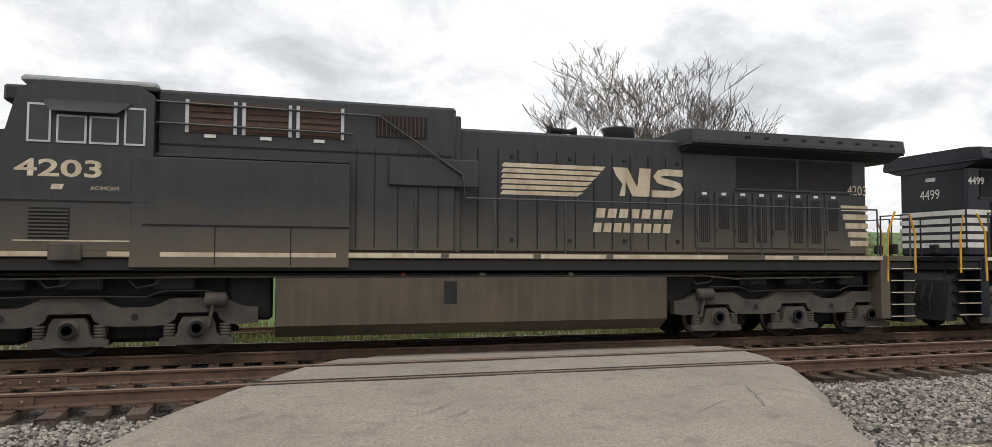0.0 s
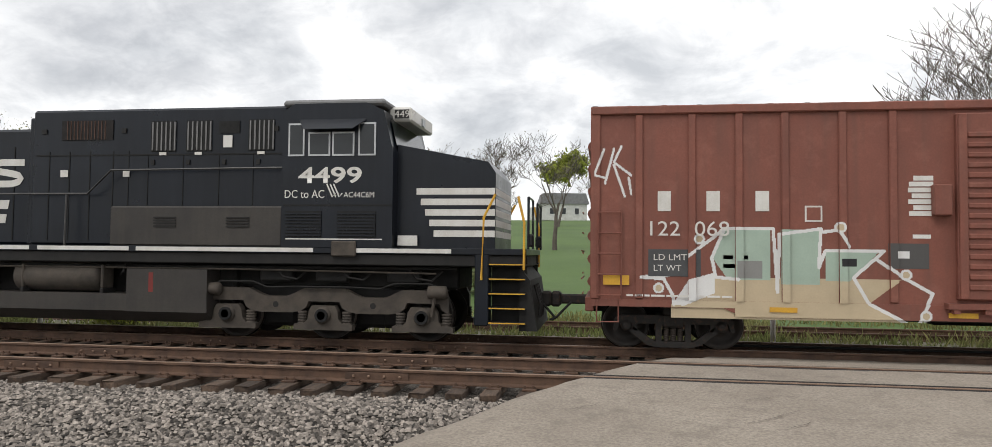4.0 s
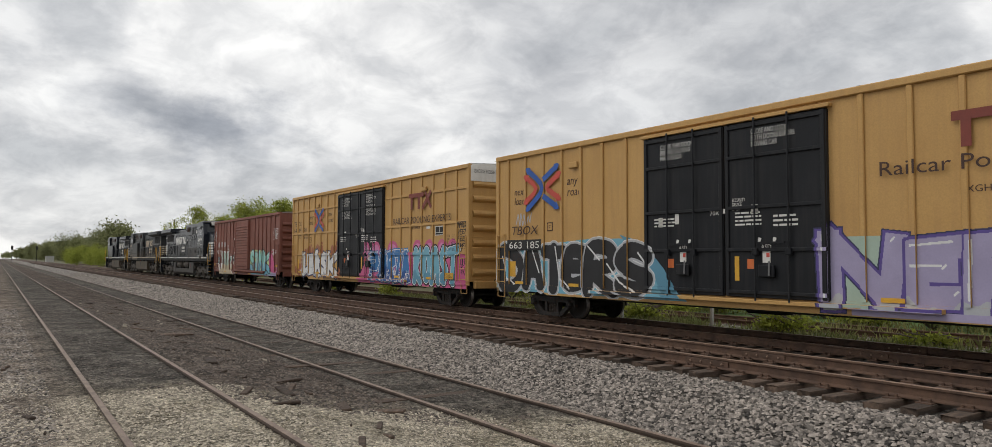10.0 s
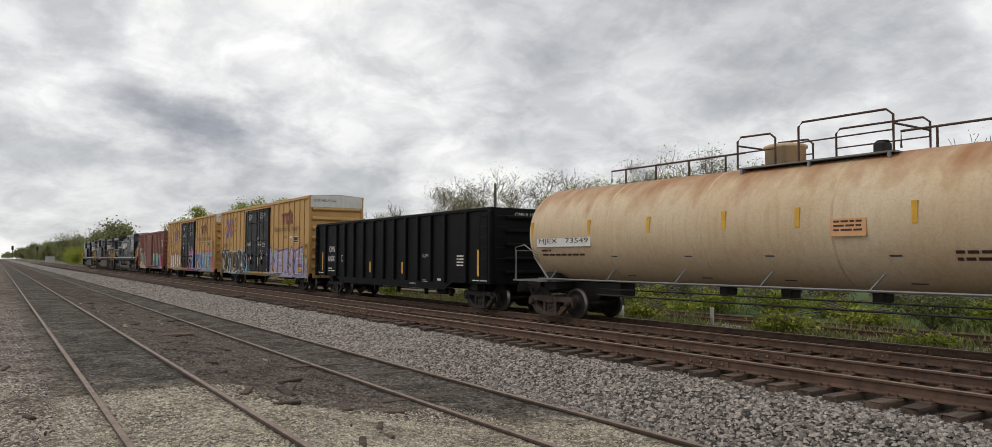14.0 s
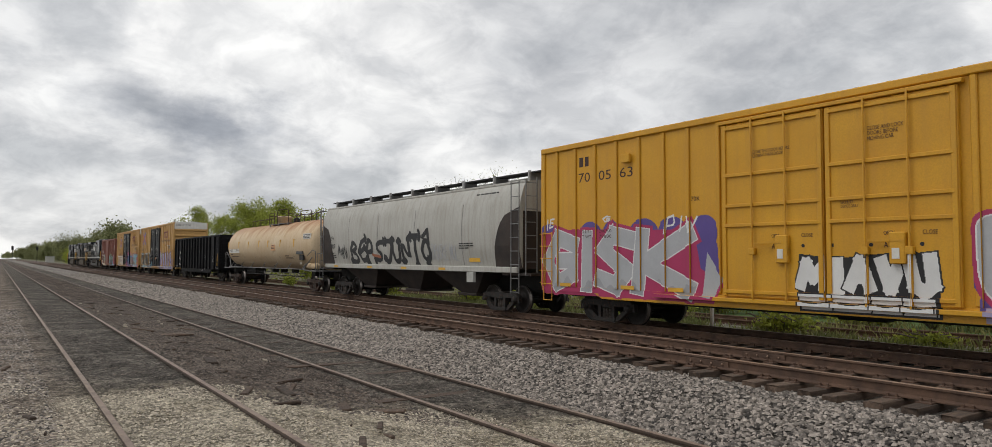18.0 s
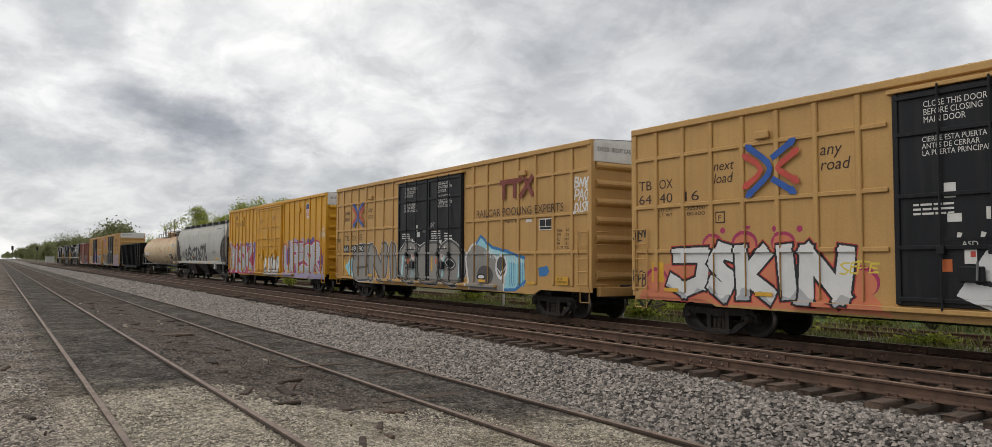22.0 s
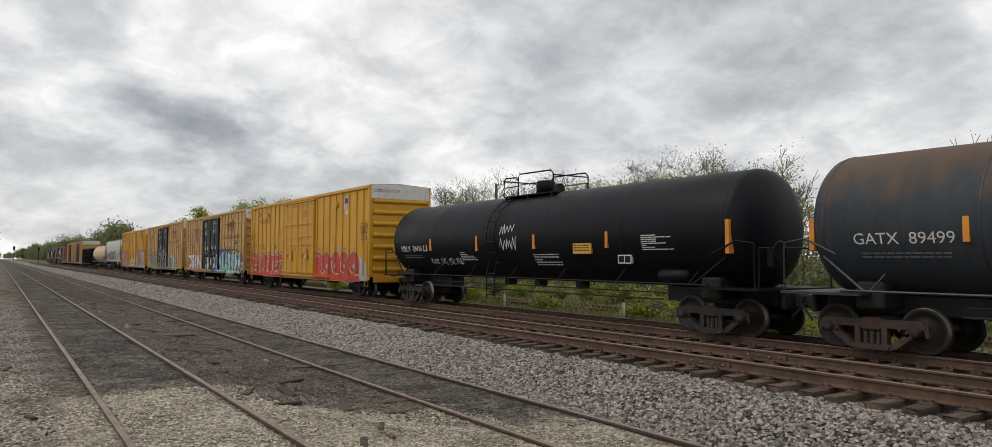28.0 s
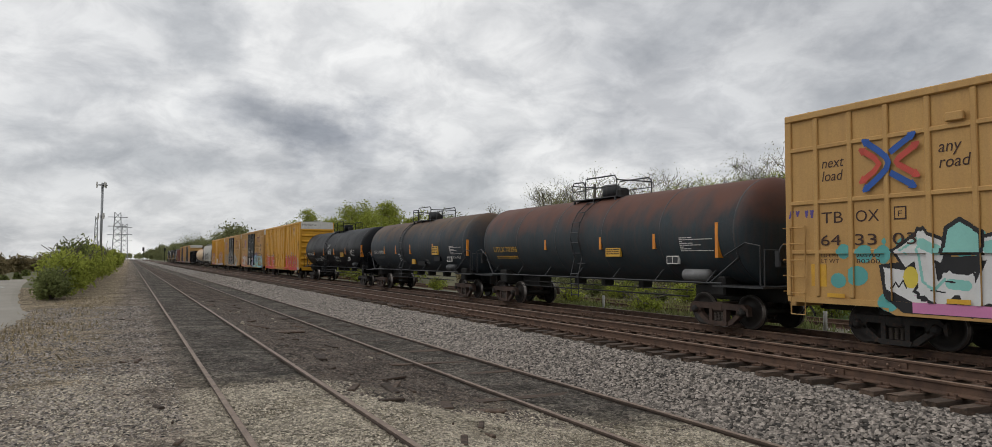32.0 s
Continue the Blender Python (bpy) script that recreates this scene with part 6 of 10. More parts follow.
            for a, c in (((-9.3, 0.95), (-8.2, 1.05)), ((-7.4, 0.9), (-6.9, 1.2)), ((-6.0, 0.98), (-5.2, 0.98)), ((-4.9, 1.3), (-4.6, 0.9)), ((-3.9, 0.8), (-3.6, 1.2))):
                s.stroke([a, ((a[0] + c[0]) / 2, a[1] + 0.16), c], 0.04, "white")
            s.tag("BEK", -9.35, -8.35, 3.05, 3.5, 0.035, "black", 6)
            s.tag("DK6", -9.1, -8.25, 2.55, 2.95, 0.035, "black", 7)
            s.tag("RD", -9.5, -8.9, 2.0, 2.25, 0.035, "black", 8)
            s.build(b.car, b.depth)
            s = Spray(2.6, 9.5, 0.74, 3.8)
            s.fan([(1.7, 0.78), (2.3, 1.7), (3.4, 1.9), (8.5, 1.9), (9.1, 1.6), (9.3, 0.8)], "silver")
            s.rect(2.5, 8.4, 0.76, 0.98, "red")
            s.piece("20000", (2.42, 3.6, 4.82, 5.98, 7.1, 8.3), 0.80, 2.16, 0.46, "red", "black", 0.04, rim="silver", rim_w=0.03, seed=27, smooth=True, jit=0.02, shine="white", wob=0.03)
            s.rect(2.5, 8.25, 0.76, 1.10, "red")
            for x in (3.0, 4.2, 5.3, 6.45, 7.7):
                for k in range(3):
                    s.stroke([(x + 0.11 * k, 2.26), (x + 0.05 + 0.11 * k, 2.36)], 0.03, "black")
            s.blob(5.78, 2.36, 0.22, 0.10, "grey2")
            s.blob(2.5, 2.3, 0.1, 0.2, "black")
            s.tag("BOOB", 8.5, 9.3, 3.25, 3.5, 0.035, "black", 7)
            s.tag("MAN", 8.6, 9.25, 2.98, 3.2, 0.035, "black", 8)
            s.tag("2018", 8.6, 9.25, 2.7, 2.9, 0.035, "black", 9)
            s.build(b.car, b.depth)
        add(b.car, centre)

    add(gondola(), -20.6)
    add(tank_car("rust-stained cream tank car with roof railing", M["cream_tank"], 9.1, "cream", 8.1), -1.41)
    add(covered_hopper(), 18.05)
    add(tank_car("clean black tank car with white lettering", M["black_tank"], 9.25, "black", 7.97), 120.85)
    add(tank_car("weathered grey-black tank car with ladder and yellow labels", M["grey_tank"], 8.0, "grey", 6.65), 139.6)
    add(tank_car("rust-topped grey tank car with ladder", M["grey_tank"], 8.15, "rusty", 6.5), 157.15)
    add(locomotive("black locomotive with white nose stripes, cab leading away", 1, "clean"), -100.85)
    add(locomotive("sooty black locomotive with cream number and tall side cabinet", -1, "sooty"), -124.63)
    add(locomotive("black lead locomotive seen far down the track", -1, "lead"), -147.6)
    return cars


def gondola():
    car = thing("gondola_car", "plain black high-sided gondola car with vertical ribs")
    m, H, W, top, base = M["blackcar"], 8.36, 1.5, 3.62, 1.0
    for s in (-1, 1):
        put("side_panel", prism("side_panel", [(-H, top - 0.1), (-H, base - 0.05), (-H + 2.7, base - 0.05), (-H + 3.3, 0.66), (H - 3.3, 0.66), (H - 2.7, base - 0.05), (H, base - 0.05), (H, top - 0.1)], s * W - 0.03, s * W + 0.03, m), car)
        bar("top_chord", car, -H, H, s * W - 0.1, s * W + 0.12, top - 0.12, top, m, 0.02)
        for x in (-8.27, -7.02, -5.54, -4.49, -3.41, -2.3, -1.23, -0.17, 0.88, 1.96, 3.02, 4.08, 5.16, 6.71, 8.27):
            bar("rib", car, x - 0.09, x + 0.09, s * (W + 0.02), s * (W + 0.14), 0.95, top - 0.12, m, 0.03)
        x = s * H
        bar("end_panel", car, x - 0.03, x + 0.03, -W + 0.03, W - 0.03, base - 0.05, top - 0.02, m)
        for k in range(5):
            bar("end_rib", car, x + s * 0.03, x + s * 0.17, -W + 0.45, W, 1.3 + k * 0.48, 1.42 + k * 0.48, m, 0.03)
        ladder(car, x - s * 0.62, x - s * 0.14, -W - 0.17, 1.1, 3.3, 7, m)
        end_ladder(car, x + s * 0.2, -W, -W + 0.42, 1.1, 3.3, 7, m)
        coupler(car, x + s * 0.05, s)
        truck(car, s * (H - 1.5))
        bar("body_bolster", car, s * (H - 1.5) - 0.2, s * (H - 1.5) + 0.2, -1.3, 1.3, 0.70, base, M["frame"])
        tube("grab_step", car, [(x - s * 0.5, -W, base), (x - s * 0.5, -W, 0.55), (x - s * 0.1, -W, 0.55), (x - s * 0.1, -W, base)], 0.018, m)
    bar("floor", car, -H, H, -W + 0.03, W - 0.03, base, base + 0.1, M["frame"])
    bar("center_sill", car, -H, H, -0.35, 0.35, 0.66, base, M["frame"])
    tube("brake_pipe", car, [(-5, -1.0, 0.58), (5, -1.0, 0.58)], 0.02, M["frame"])
    y = -W - 0.036
    letters("lettering", "OMNX", car, -6.6, -5.64, 2.14, 2.44, y, M["white"])
    letters("lettering", "102002", car, -6.73, -5.62, 1.68, 1.96, y, M["white"])
    bars_of_writing("small_lettering", car, -6.7, -5.7, 1.12, 1.36, 2, y, M["white"], 2)
    bar("plate_frame", car, -5.0, -4.67, y - 0.004, y, 1.69, 1.99, M["white"])
    bar("plate_field", car, -4.97, -4.70, y - 0.008, y - 0.004, 1.72, 1.96, m)
    bars_of_writing("small_lettering", car, 6.0, 6.5, 1.5, 1.95, 4, y, M["white"], 3)
    bars_of_writing("small_lettering", car, -8.2, -7.2, 1.02, 1.12, 1, y, M["white"], 4)
    bars_of_writing("small_lettering", car, 7.1, 8.2, 1.0, 1.08, 1, y, M["white"], 5)
    for x, h in ((-7.58, 0.93), (-1.68, 0.48), (1.52, 0.48), (3.93, 0.48), (7.40, 0.93)):
        bar("reflector_strip", car, x, x + 0.13, y - 0.006, y, 1.21, 1.21 + h, M["yellow"])
    s = Spray(3.2, 4.1, 1.6, 2.3)
    s.tag("OUCHI", 3.38, 3.88, 1.88, 2.0, 0.02, "silver", 3)
    letters("lettering", "RELEASE ROD", car, 2.23, 2.78, 0.80, 0.87, y, M["white"])
    bars_of_writing("small_lettering", car, 3.36, 3.9, 0.90, 1.0, 2, y, M["white"], 7)
    bar("paper_label", car, 4.57, 4.84, y - 0.006, y, 0.99, 1.07, M["white"])
    for x in (-3.2, -1.9, 0.4, 2.9, 4.9):
        bar("brake_hanger", car, x, x + 0.09, -1.2, -1.05, 0.40, 0.68, M["frame"])
    bar("brake_reservoir", car, 3.3, 4.1, -0.9, -0.4, 0.42, 0.66, M["frame"], 0.08)
    s.build(car, lambda x, z: -W - 0.035)
    o = letters("lettering", "OMNX 102002", car, 0, 1.2, 0, 0.15, 0, M["white"])
    o.matrix_basis = pose(H + 0.035, -0.6, 3.3, 0, 0, 90)
    return car


def tank_shell(name, half, r, zc, m):
    prof = [(-half, 0.02)]
    for k in range(1, 9):
        a = math.pi / 2 * k / 8
        prof.append((-half + 0.55 * (1 - math.cos(a)), r * math.sin(a) if k < 8 else r))
    prof += [(x, r) for x in (-half * 0.6, -half * 0.2, half * 0.2, half * 0.6)]
    prof += [(-a, q) for a, q in reversed(prof[:9])]
    me = lathe(name, prof, m, 48, "x")
    me.polygons.foreach_set("use_smooth", [True] * len(me.polygons))
    for v in me.vertices:
        v.co.z += zc
    return me


def tank_car(label, m, half, style, tx):
    car = thing("tank_car", label)
    r, zc = 1.48, 2.60
    put("tank", tank_shell("tank", half, r, zc, TOPPED[style]), car)
    curve = lambda z: -math.sqrt(max(r * r - (z - zc) ** 2, 0.01))
    steel = M["steel"] if style == "cream" else m
    rail_m = M["louver"] if style == "cream" else m
    for x in [(-half + 0.6) + k * (2 * half - 1.2) / 5 for k in range(6)]:
        put("weld_band", lathe("weld_band", [(x - 0.03, r), (x - 0.02, r + 0.006), (x + 0.02, r + 0.006), (x + 0.03, r)], m, 48, "x"), car, 0, 0, zc)
    for s in (-1, 1):
        e = s * (half + 0.05)
        bar("stub_sill", car, e, s * (half - 3.4), -0.3, 0.3, 0.72, 1.12, M["frame"], 0.02)
        bar("saddle", car, s * tx - 0.3, s * tx + 0.3, -1.1, 1.1, 0.85, 1.40, M["frame"], 0.05)
        bar("end_platform", car, e + s * 0.35, s * (half - 1.4), -1.5, 1.5, 1.12, 1.17, steel)
        coupler(car, e + s * 0.3, s, 0.55)
        truck(car, s * tx, 0.457, M["truck_rust"] if style != "black" else None)
        tube("end_handrail", car, [(s * (half + 0.3), -1.48, 1.15), (s * (half + 0.3), -1.48, 2.2), (s * (half - 0.2), -1.48, 2.28), (s * (half - 0.9), -1.5, 1.95)], 0.022, steel)
        tube("end_handrail", car, [(s * (half + 0.36), -1.4, 1.15), (s * (half + 0.36), -1.4, 2.1), (s * (half + 0.36), 1.4, 2.1), (s * (half + 0.36), 1.4, 1.15)], 0.02, steel)
        tube("shell_brace", car, [(s * (half - 1.5), -1.5, 1.2), (s * (half - 0.55), -1.35, 1.9)], 0.03, steel)
    for yy in (-1.52, 1.52):
        tube("side_handrail", car, [(-half + 1.0, yy, 1.22), (half - 1.0, yy, 1.22)], 0.028, steel)
        for k in range(7):
            x = -half + 1.6 + k * (2 * half - 3.2) / 6
            tube("handrail_bracket", car, [(x, yy, 1.22), (x + 0.25, yy * 0.92, 1.56)], 0.022, steel)
    for x in (-2.2, -0.4, 1.8):
        bar("bottom_fitting", car, x, x + 0.28, -0.2, 0.2, 0.92, 1.16, M["frame"], 0.03)
    tube("train_line", car, [(-half + 3, -0.9, 0.78), (half - 3, -0.9, 0.78)], 0.025, M["frame"])
    tube("train_line", car, [(-half + 3, -0.75, 0.95), (half - 3, -0.75, 0.95)], 0.02, M["frame"])
    # the dome platform
    px0, px1 = (-1.15, 2.62) if style == "cream" else (-1.45, 1.35)
    zt = zc + r
    grate = put("walkway", block(px1 - px0, 1.5, 0.035, steel), car, (px0 + px1) / 2, 0, zt - 0.06)
    for x in (px0 + 0.1, (px0 + px1) / 2, px1 - 0.1):
        for yy in (-0.72, 0.72):
            bar("walkway_support", grate, x - (px0 + px1) / 2 - 0.03, x - (px0 + px1) / 2 + 0.03, yy - 0.03, yy + 0.03, -0.2, -0.018, steel)
    put("dome", lathe("dome", [(0, 0.46), (0.42, 0.46), (0.44, 0.50), (0.50, 0.50), (0.54, 0.42), (0.56, 0.1)] if style == "cream" else [(0, 0.33), (0.44, 0.33), (0.50, 0.27), (0.52, 0.05)], m, 20, "z"), car, -0.35 if style == "cream" else 0.0, 0, zt - 0.05)
    bar("valve_box", car, px1 - 0.75, px1 - 0.5, -0.18, 0.18, zt - 0.03, zt + 0.26, M["frame"], 0.04)
    put("valve_wheel", lathe("valve_wheel", [(0, 0.02), (0.0, 0.13), (0.03, 0.13), (0.03, 0.02)], M["frame"], 10, "z"), car, px1 - 0.62, 0, zt + 0.26)
    for yy in (-0.74, 0.74):
        if style == "cream":
            spans = ((px0, px0 + 1.05, 0.70), (px0 + 1.65, px1, 0.82))
        else:
            spans = ((px0, px0 + 0.85, 0.60), (px0 + 0.85, px1, 0.68))
        for a, c, h in spans:
            tube("dome_railing", car, [(a, yy, zt - 0.05), (a, yy, zt + h - 0.10), (a + 0.10, yy, zt + h), (c - 0.14, yy, zt + h - 0.02), (c, yy, zt + h - 0.14), (c, yy, zt - 0.05)], 0.026, rail_m)
            tube("dome_railing", car, [(a, yy, zt + h * 0.45), (c, yy, zt + h * 0.45)], 0.018, rail_m)
    for x in (px0, px1):
        tube("dome_railing", car, [(x, -0.74, zt + 0.5), (x, 0.74, zt + 0.5)], 0.024, rail_m)
    if style == "cream":
        for a, c in ((-5.9, px0), (px1, 8.2)):
            tube("roof_railing", car, [(a, -0.45, zt + 0.02), (a, -0.45, zt + 0.36), (c, -0.45, zt + 0.36)], 0.026, M["louver"])
            for k in range(4):
                x = a + (c - a) * (k + 0.5) / 4
                tube("railing_post", car, [(x, -0.45, zt - 0.05), (x, -0.45, zt + 0.36)], 0.026, M["louver"])
        bar("number_board", car, -8.25, -5.72, curve(2.35) - 0.012, curve(2.35) + 0.06, 2.20, 2.50, M["white"])
        letters("lettering", "MJEX   73549", car, -8.15, -5.82, 2.26, 2.45, curve(2.35) - 0.016, M["ink"])
        bars_of_writing("small_lettering", car, -8.1, -6.1, 1.86, 2.12, 2, -0.01, M["brownink"], 2, curve)
        bars_of_writing("small_lettering", car, 4.0, 5.4, 1.75, 2.0, 2, -0.01, M["brownink"], 3, curve)
        bar("sign", car, 1.68, 2.44, curve(2.6) - 0.02, curve(2.6) + 0.02, 2.30, 2.66, M["peach"], label="peach instruction sign")
        bars_of_writing("sign_lines", car, 1.76, 2.36, 2.36, 2.62, 3, curve(2.6) - 0.024, M["brownink"], 4)
        bar("data_panel", car, 7.3, 8.5, curve(3.0) - 0.02, curve(3.0) + 0.03, 2.62, 3.2, M["white"], label="white data panel")
        bars_of_writing("panel_line", car, 7.37, 8.43, 2.68, 3.15, 6, curve(3.0) - 0.024, M["ink"], 5)
        bar("paint_patch", car, 6.2, 7.28, curve(2.3) - 0.01, curve(2.3) + 0.03, 2.06, 2.22, M["slate"])
        bar("notice_panel", car, 6.62, 7.26, curve(2.05) - 0.02, curve(2.05) + 0.05, 1.74, 2.04, M["ink"])
        plate("placard", car, [(6.0, 1.45), (6.3, 1.75), (6.0, 2.05), (5.7, 1.75)], curve(1.5) - 0.09, M["white"], "diamond hazard placard")
        letters("placard_number", "1157", car, 5.84, 6.16, 1.70, 1.80, curve(1.5) - 0.094, M["ink"])
        for x, z in ((-8.55, 2.75), (-5.84, 2.74), (-3.48, 2.72), (-1.06, 2.74), (0.87, 2.72), (3.31, 2.72), (5.76, 2.70)):
            bar("reflector_strip", car, x, x + 0.11, curve(z) - 0.012, curve(z) + 0.06, z - 0.2, z + 0.22, M["yellow"])
        for x in (-4.85, -2.2, 0.15, 2.95, 5.5):
            pts = [(x, 1.35), (x + 0.32, 1.35), (x + 0.08, 1.92), (x - 0.16, 1.92)]
            me = from_lists("tape_patch", [(a, curve(z) - 0.01, z) for a, z in pts], [(0, 1, 2, 3)], M["slate"])
            put("tape_patch", me, car)
        for x in (7.6, 8.3):
            put("air_cylinder", lathe("air_cylinder", [(0, 0.02), (0.05, 0.16), (0.75, 0.16), (0.8, 0.02)], m, 14, "x"), car, x, -1.2, 1.4)
    else:
        lx = dict(black=-1.31, grey=-1.48, rusty=-0.25)[style]
        P = []
        for x in (lx, lx + 0.48):
            P.append([(x, -1.56, 0.55), (x, -1.58, 1.3)] + [(x, curve(z) - 0.12 if z < 3.6 else curve(z) - 0.08, z) for z in (1.9, 2.6, 3.1, 3.5, 3.8, 3.98)])
        for k in range(10):
            z = 0.62 + k * 0.36
            yy = -1.57 if z < 1.5 else curve(z) - 0.12
            P.append([(lx, yy, z), (lx + 0.48, yy, z)])
        put("ladder", tube_mesh("ladder", P, 0.02, m, 5), car)
        ink = M["yellow"] if style == "rusty" else M["white"]
        words = dict(black="MBLX  28436", grey="GATX  89499", rusty="UTLX 70296")[style]
        x0, x1 = dict(black=(-8.05, -6.28), grey=(-6.75, -4.86), rusty=(-6.7, -4.6))[style]
        letters("lettering", words, car, x0, x1, 2.14, 2.36, -0.012, ink, curve=curve)
        bars_of_writing("small_lettering", car, x0 + 0.1, x1 - 0.1, 1.84, 1.98, 2, -0.012, M["steel"] if style != "rusty" else ink, 6, curve)
        if style == "black":
            bar("plate_frame", car, -6.12, -5.86, curve(2.3) - 0.012, curve(2.3) + 0.03, 2.14, 2.40, M["white"])
            bar("plate_field", car, -6.09, -5.89, curve(2.3) - 0.016, curve(2.3) - 0.012, 2.17, 2.37, m)
            bars_of_writing("small_lettering", car, -3.4, -2.35, 1.76, 2.08, 5, -0.012, M["white"], 7, curve)
            bars_of_writing("small_lettering", car, 1.1, 2.4, 1.6, 2.0, 5, -0.012, M["white"], 8, curve)
        strips = dict(black=((-8.95, 0.42), (-5.58, 0.24), (-2.2, 0.28), (1.2, 0.24), (4.6, 0.24), (8.75, 0.42)), grey=((-7.76, 0.35), (-4.72, 0.24), (-2.57, 0.26), (-0.02, 0.28), (3.42, 0.26), (7.6, 0.4)), rusty=((-7.7, 0.3), (-2.3, 0.2), (1.36, 0.22), (4.2, 0.24), (6.86, 0.50)))[style]
        for x, h in strips:
            end = abs(x) > half - 0.5
            bar("reflector_strip", car, x, x + 0.11, curve(2.4) - (0.014 if not end else -0.08), curve(2.4) + 0.17, 2.4 - h, 2.4 + h * 0.9, M["amber"])
        lx0, lx1, lz0, lz1 = dict(black=(3.2, 4.0, 2.0, 2.3), grey=(3.44, 4.26, 2.06, 2.50), rusty=(1.70, 2.52, 1.94, 2.22))[style]
        bar("label_panel", car, lx0, lx1, curve(lz1) - 0.02, curve(lz1) + 0.05, lz0, lz1, M["yellow"], label="yellow instruction label")
        bars_of_writing("label_lines", car, lx0 + 0.05, lx1 - 0.05, lz0 + 0.04, lz1 - 0.04, 3, curve(lz1) - 0.024, M["ink"], 8)
        if style == "grey":
            bar("label_panel", car, -0.14, 0.32, curve(1.84) - 0.015, curve(1.84) + 0.08, 1.56, 1.84, M["yellow"])
            for xa, xb, za, zb in ((0.6, 1.7, 1.50, 1.72), (3.42, 4.28, 1.74, 2.02)):
                bar("paint_patch", car, xa, xb, curve(zb) - 0.01, curve(zb) + 0.08, za, zb, M["black_tank"])
            letters("lettering", "FRA-AIP", car, 5.78, 6.9, 1.86, 2.0, -0.02, M["white"], curve=curve)
        qx = dict(black=5.0, grey=5.24, rusty=4.70)[style]
        bar("notice_panel", car, qx, qx + 0.52, curve(1.96) - 0.02, curve(1.96) + 0.06, 1.72, 1.96, M["white"])
        for d in (0.03, 0.275):
            bar("notice_field", car, qx + d, qx + d + 0.215, curve(1.96) - 0.024, curve(1.96) - 0.02, 1.75, 1.93, m)
        dx0, dx1 = dict(black=(6.0, 7.1), grey=(5.74, 7.2), rusty=(5.40, 6.75))[style]
        bars_of_writing("panel_line", car, dx0, dx1, 2.06, 2.48, 8, -0.014, M["white"], 9, curve)
        put("air_cylinder", lathe("air_cylinder", [(0, 0.02), (0.05, 0.17), (0.95, 0.17), (1.0, 0.02)], M["steel"] if style == "rusty" else m, 14, "x"), car, half - 2.7, -1.3, 1.42)
        brake_wheel(car, half + 0.42, 1, -0.7, 2.0, m)
        if style == "black":
            s = Spray(-6.6, 2.2, 1.5, 3.2)
            s.tag("KASE.CNS SSK.RWD", -5.8, -3.4, 1.64, 1.84, 0.024, "silver", 5)
            s.scribble(-0.65, 0.15, 2.70, 3.0, 0.03, "white", 7, 9)
            s.scribble(-0.65, 0.3, 2.2, 2.5, 0.03, "white", 8, 11)
            s.build(car, lambda x, z: curve(z) - 0.006)
        if style == "grey":
            s = Spray(-3.2, 4, 1.5, 2.6)
            s.tag("TY", -2.15, -1.65, 1.72, 2.08, 0.035, "white", 5)
            s.tag("GON", 1.95, 2.4, 1.6, 1.8, 0.022, "grey", 6)
            s.build(car, lambda x, z: curve(z) - 0.006)
    return car


def topped(name, base, rust, amount, edge):
    """Tank paint whose crown has rusted: the stain thickens with height."""
    m = mat(name, *base, rough=0.6, spec=0.22, scale=0.5, fine=20, bump=0.05, streak=rust, streak_amount=0.22)
    nt = m.node_tree
    N, L = nt.nodes, nt.links
    p = N["Principled BSDF"]
    old = p.inputs["Base Color"].links[0].from_socket
    tc = N.new("ShaderNodeTexCoord")
    sep = N.new("ShaderNodeSeparateXYZ")
    L.new(tc.outputs["Object"], sep.inputs[0])
    mp = N.new("ShaderNodeMapping"); mp.inputs["Scale"].default_value = (1.6, 0.4, 0.9)
    L.new(tc.outputs["Object"], mp.inputs[0])
    n = N.new("ShaderNodeTexNoise"); n.inputs["Scale"].default_value, n.inputs["Detail"].default_value = 1.3, 7
    L.new(mp.outputs[0], n.inputs["Vector"])
    add = N.new("ShaderNodeMath"); add.operation = "MULTIPLY_ADD"; add.inputs[1].default_value = 1.7
    L.new(n.outputs["Fac"], add.inputs[0]); L.new(sep.outputs["Z"], add.inputs[2])
    rr = N.new("ShaderNodeMapRange")
    rr.inputs["From Min"].default_value, rr.inputs["From Max"].default_value, rr.inputs["To Max"].default_value = edge, edge + 0.8, amount
    L.new(add.outputs[0], rr.inputs["Value"])
    mx = N.new("ShaderNodeMix"); mx.data_type = "RGBA"
    L.new(rr.outputs[0], mx.inputs[0]); L.new(old, mx.inputs[6]); mx.inputs[7].default_value = (*rust, 1)
    L.new(mx.outputs[2], p.inputs["Base Color"])
    return m


TOPPED = dict(
    cream=topped("cream_tank_with_rust_crown", ((0.62, 0.50, 0.345), (0.54, 0.40, 0.25)), (0.30, 0.13, 0.05), 0.9, 4.12),
    black=M["black_tank"],
    grey=topped("grey_tank_with_brown_crown", ((0.040, 0.053, 0.064), (0.027, 0.035, 0.043)), (0.112, 0.068, 0.042), 0.85, 3.85),
    rusty=topped("grey_tank_with_rust_crown", ((0.042, 0.056, 0.063), (0.028, 0.037, 0.043)), (0.118, 0.050, 0.034), 0.9, 3.70))


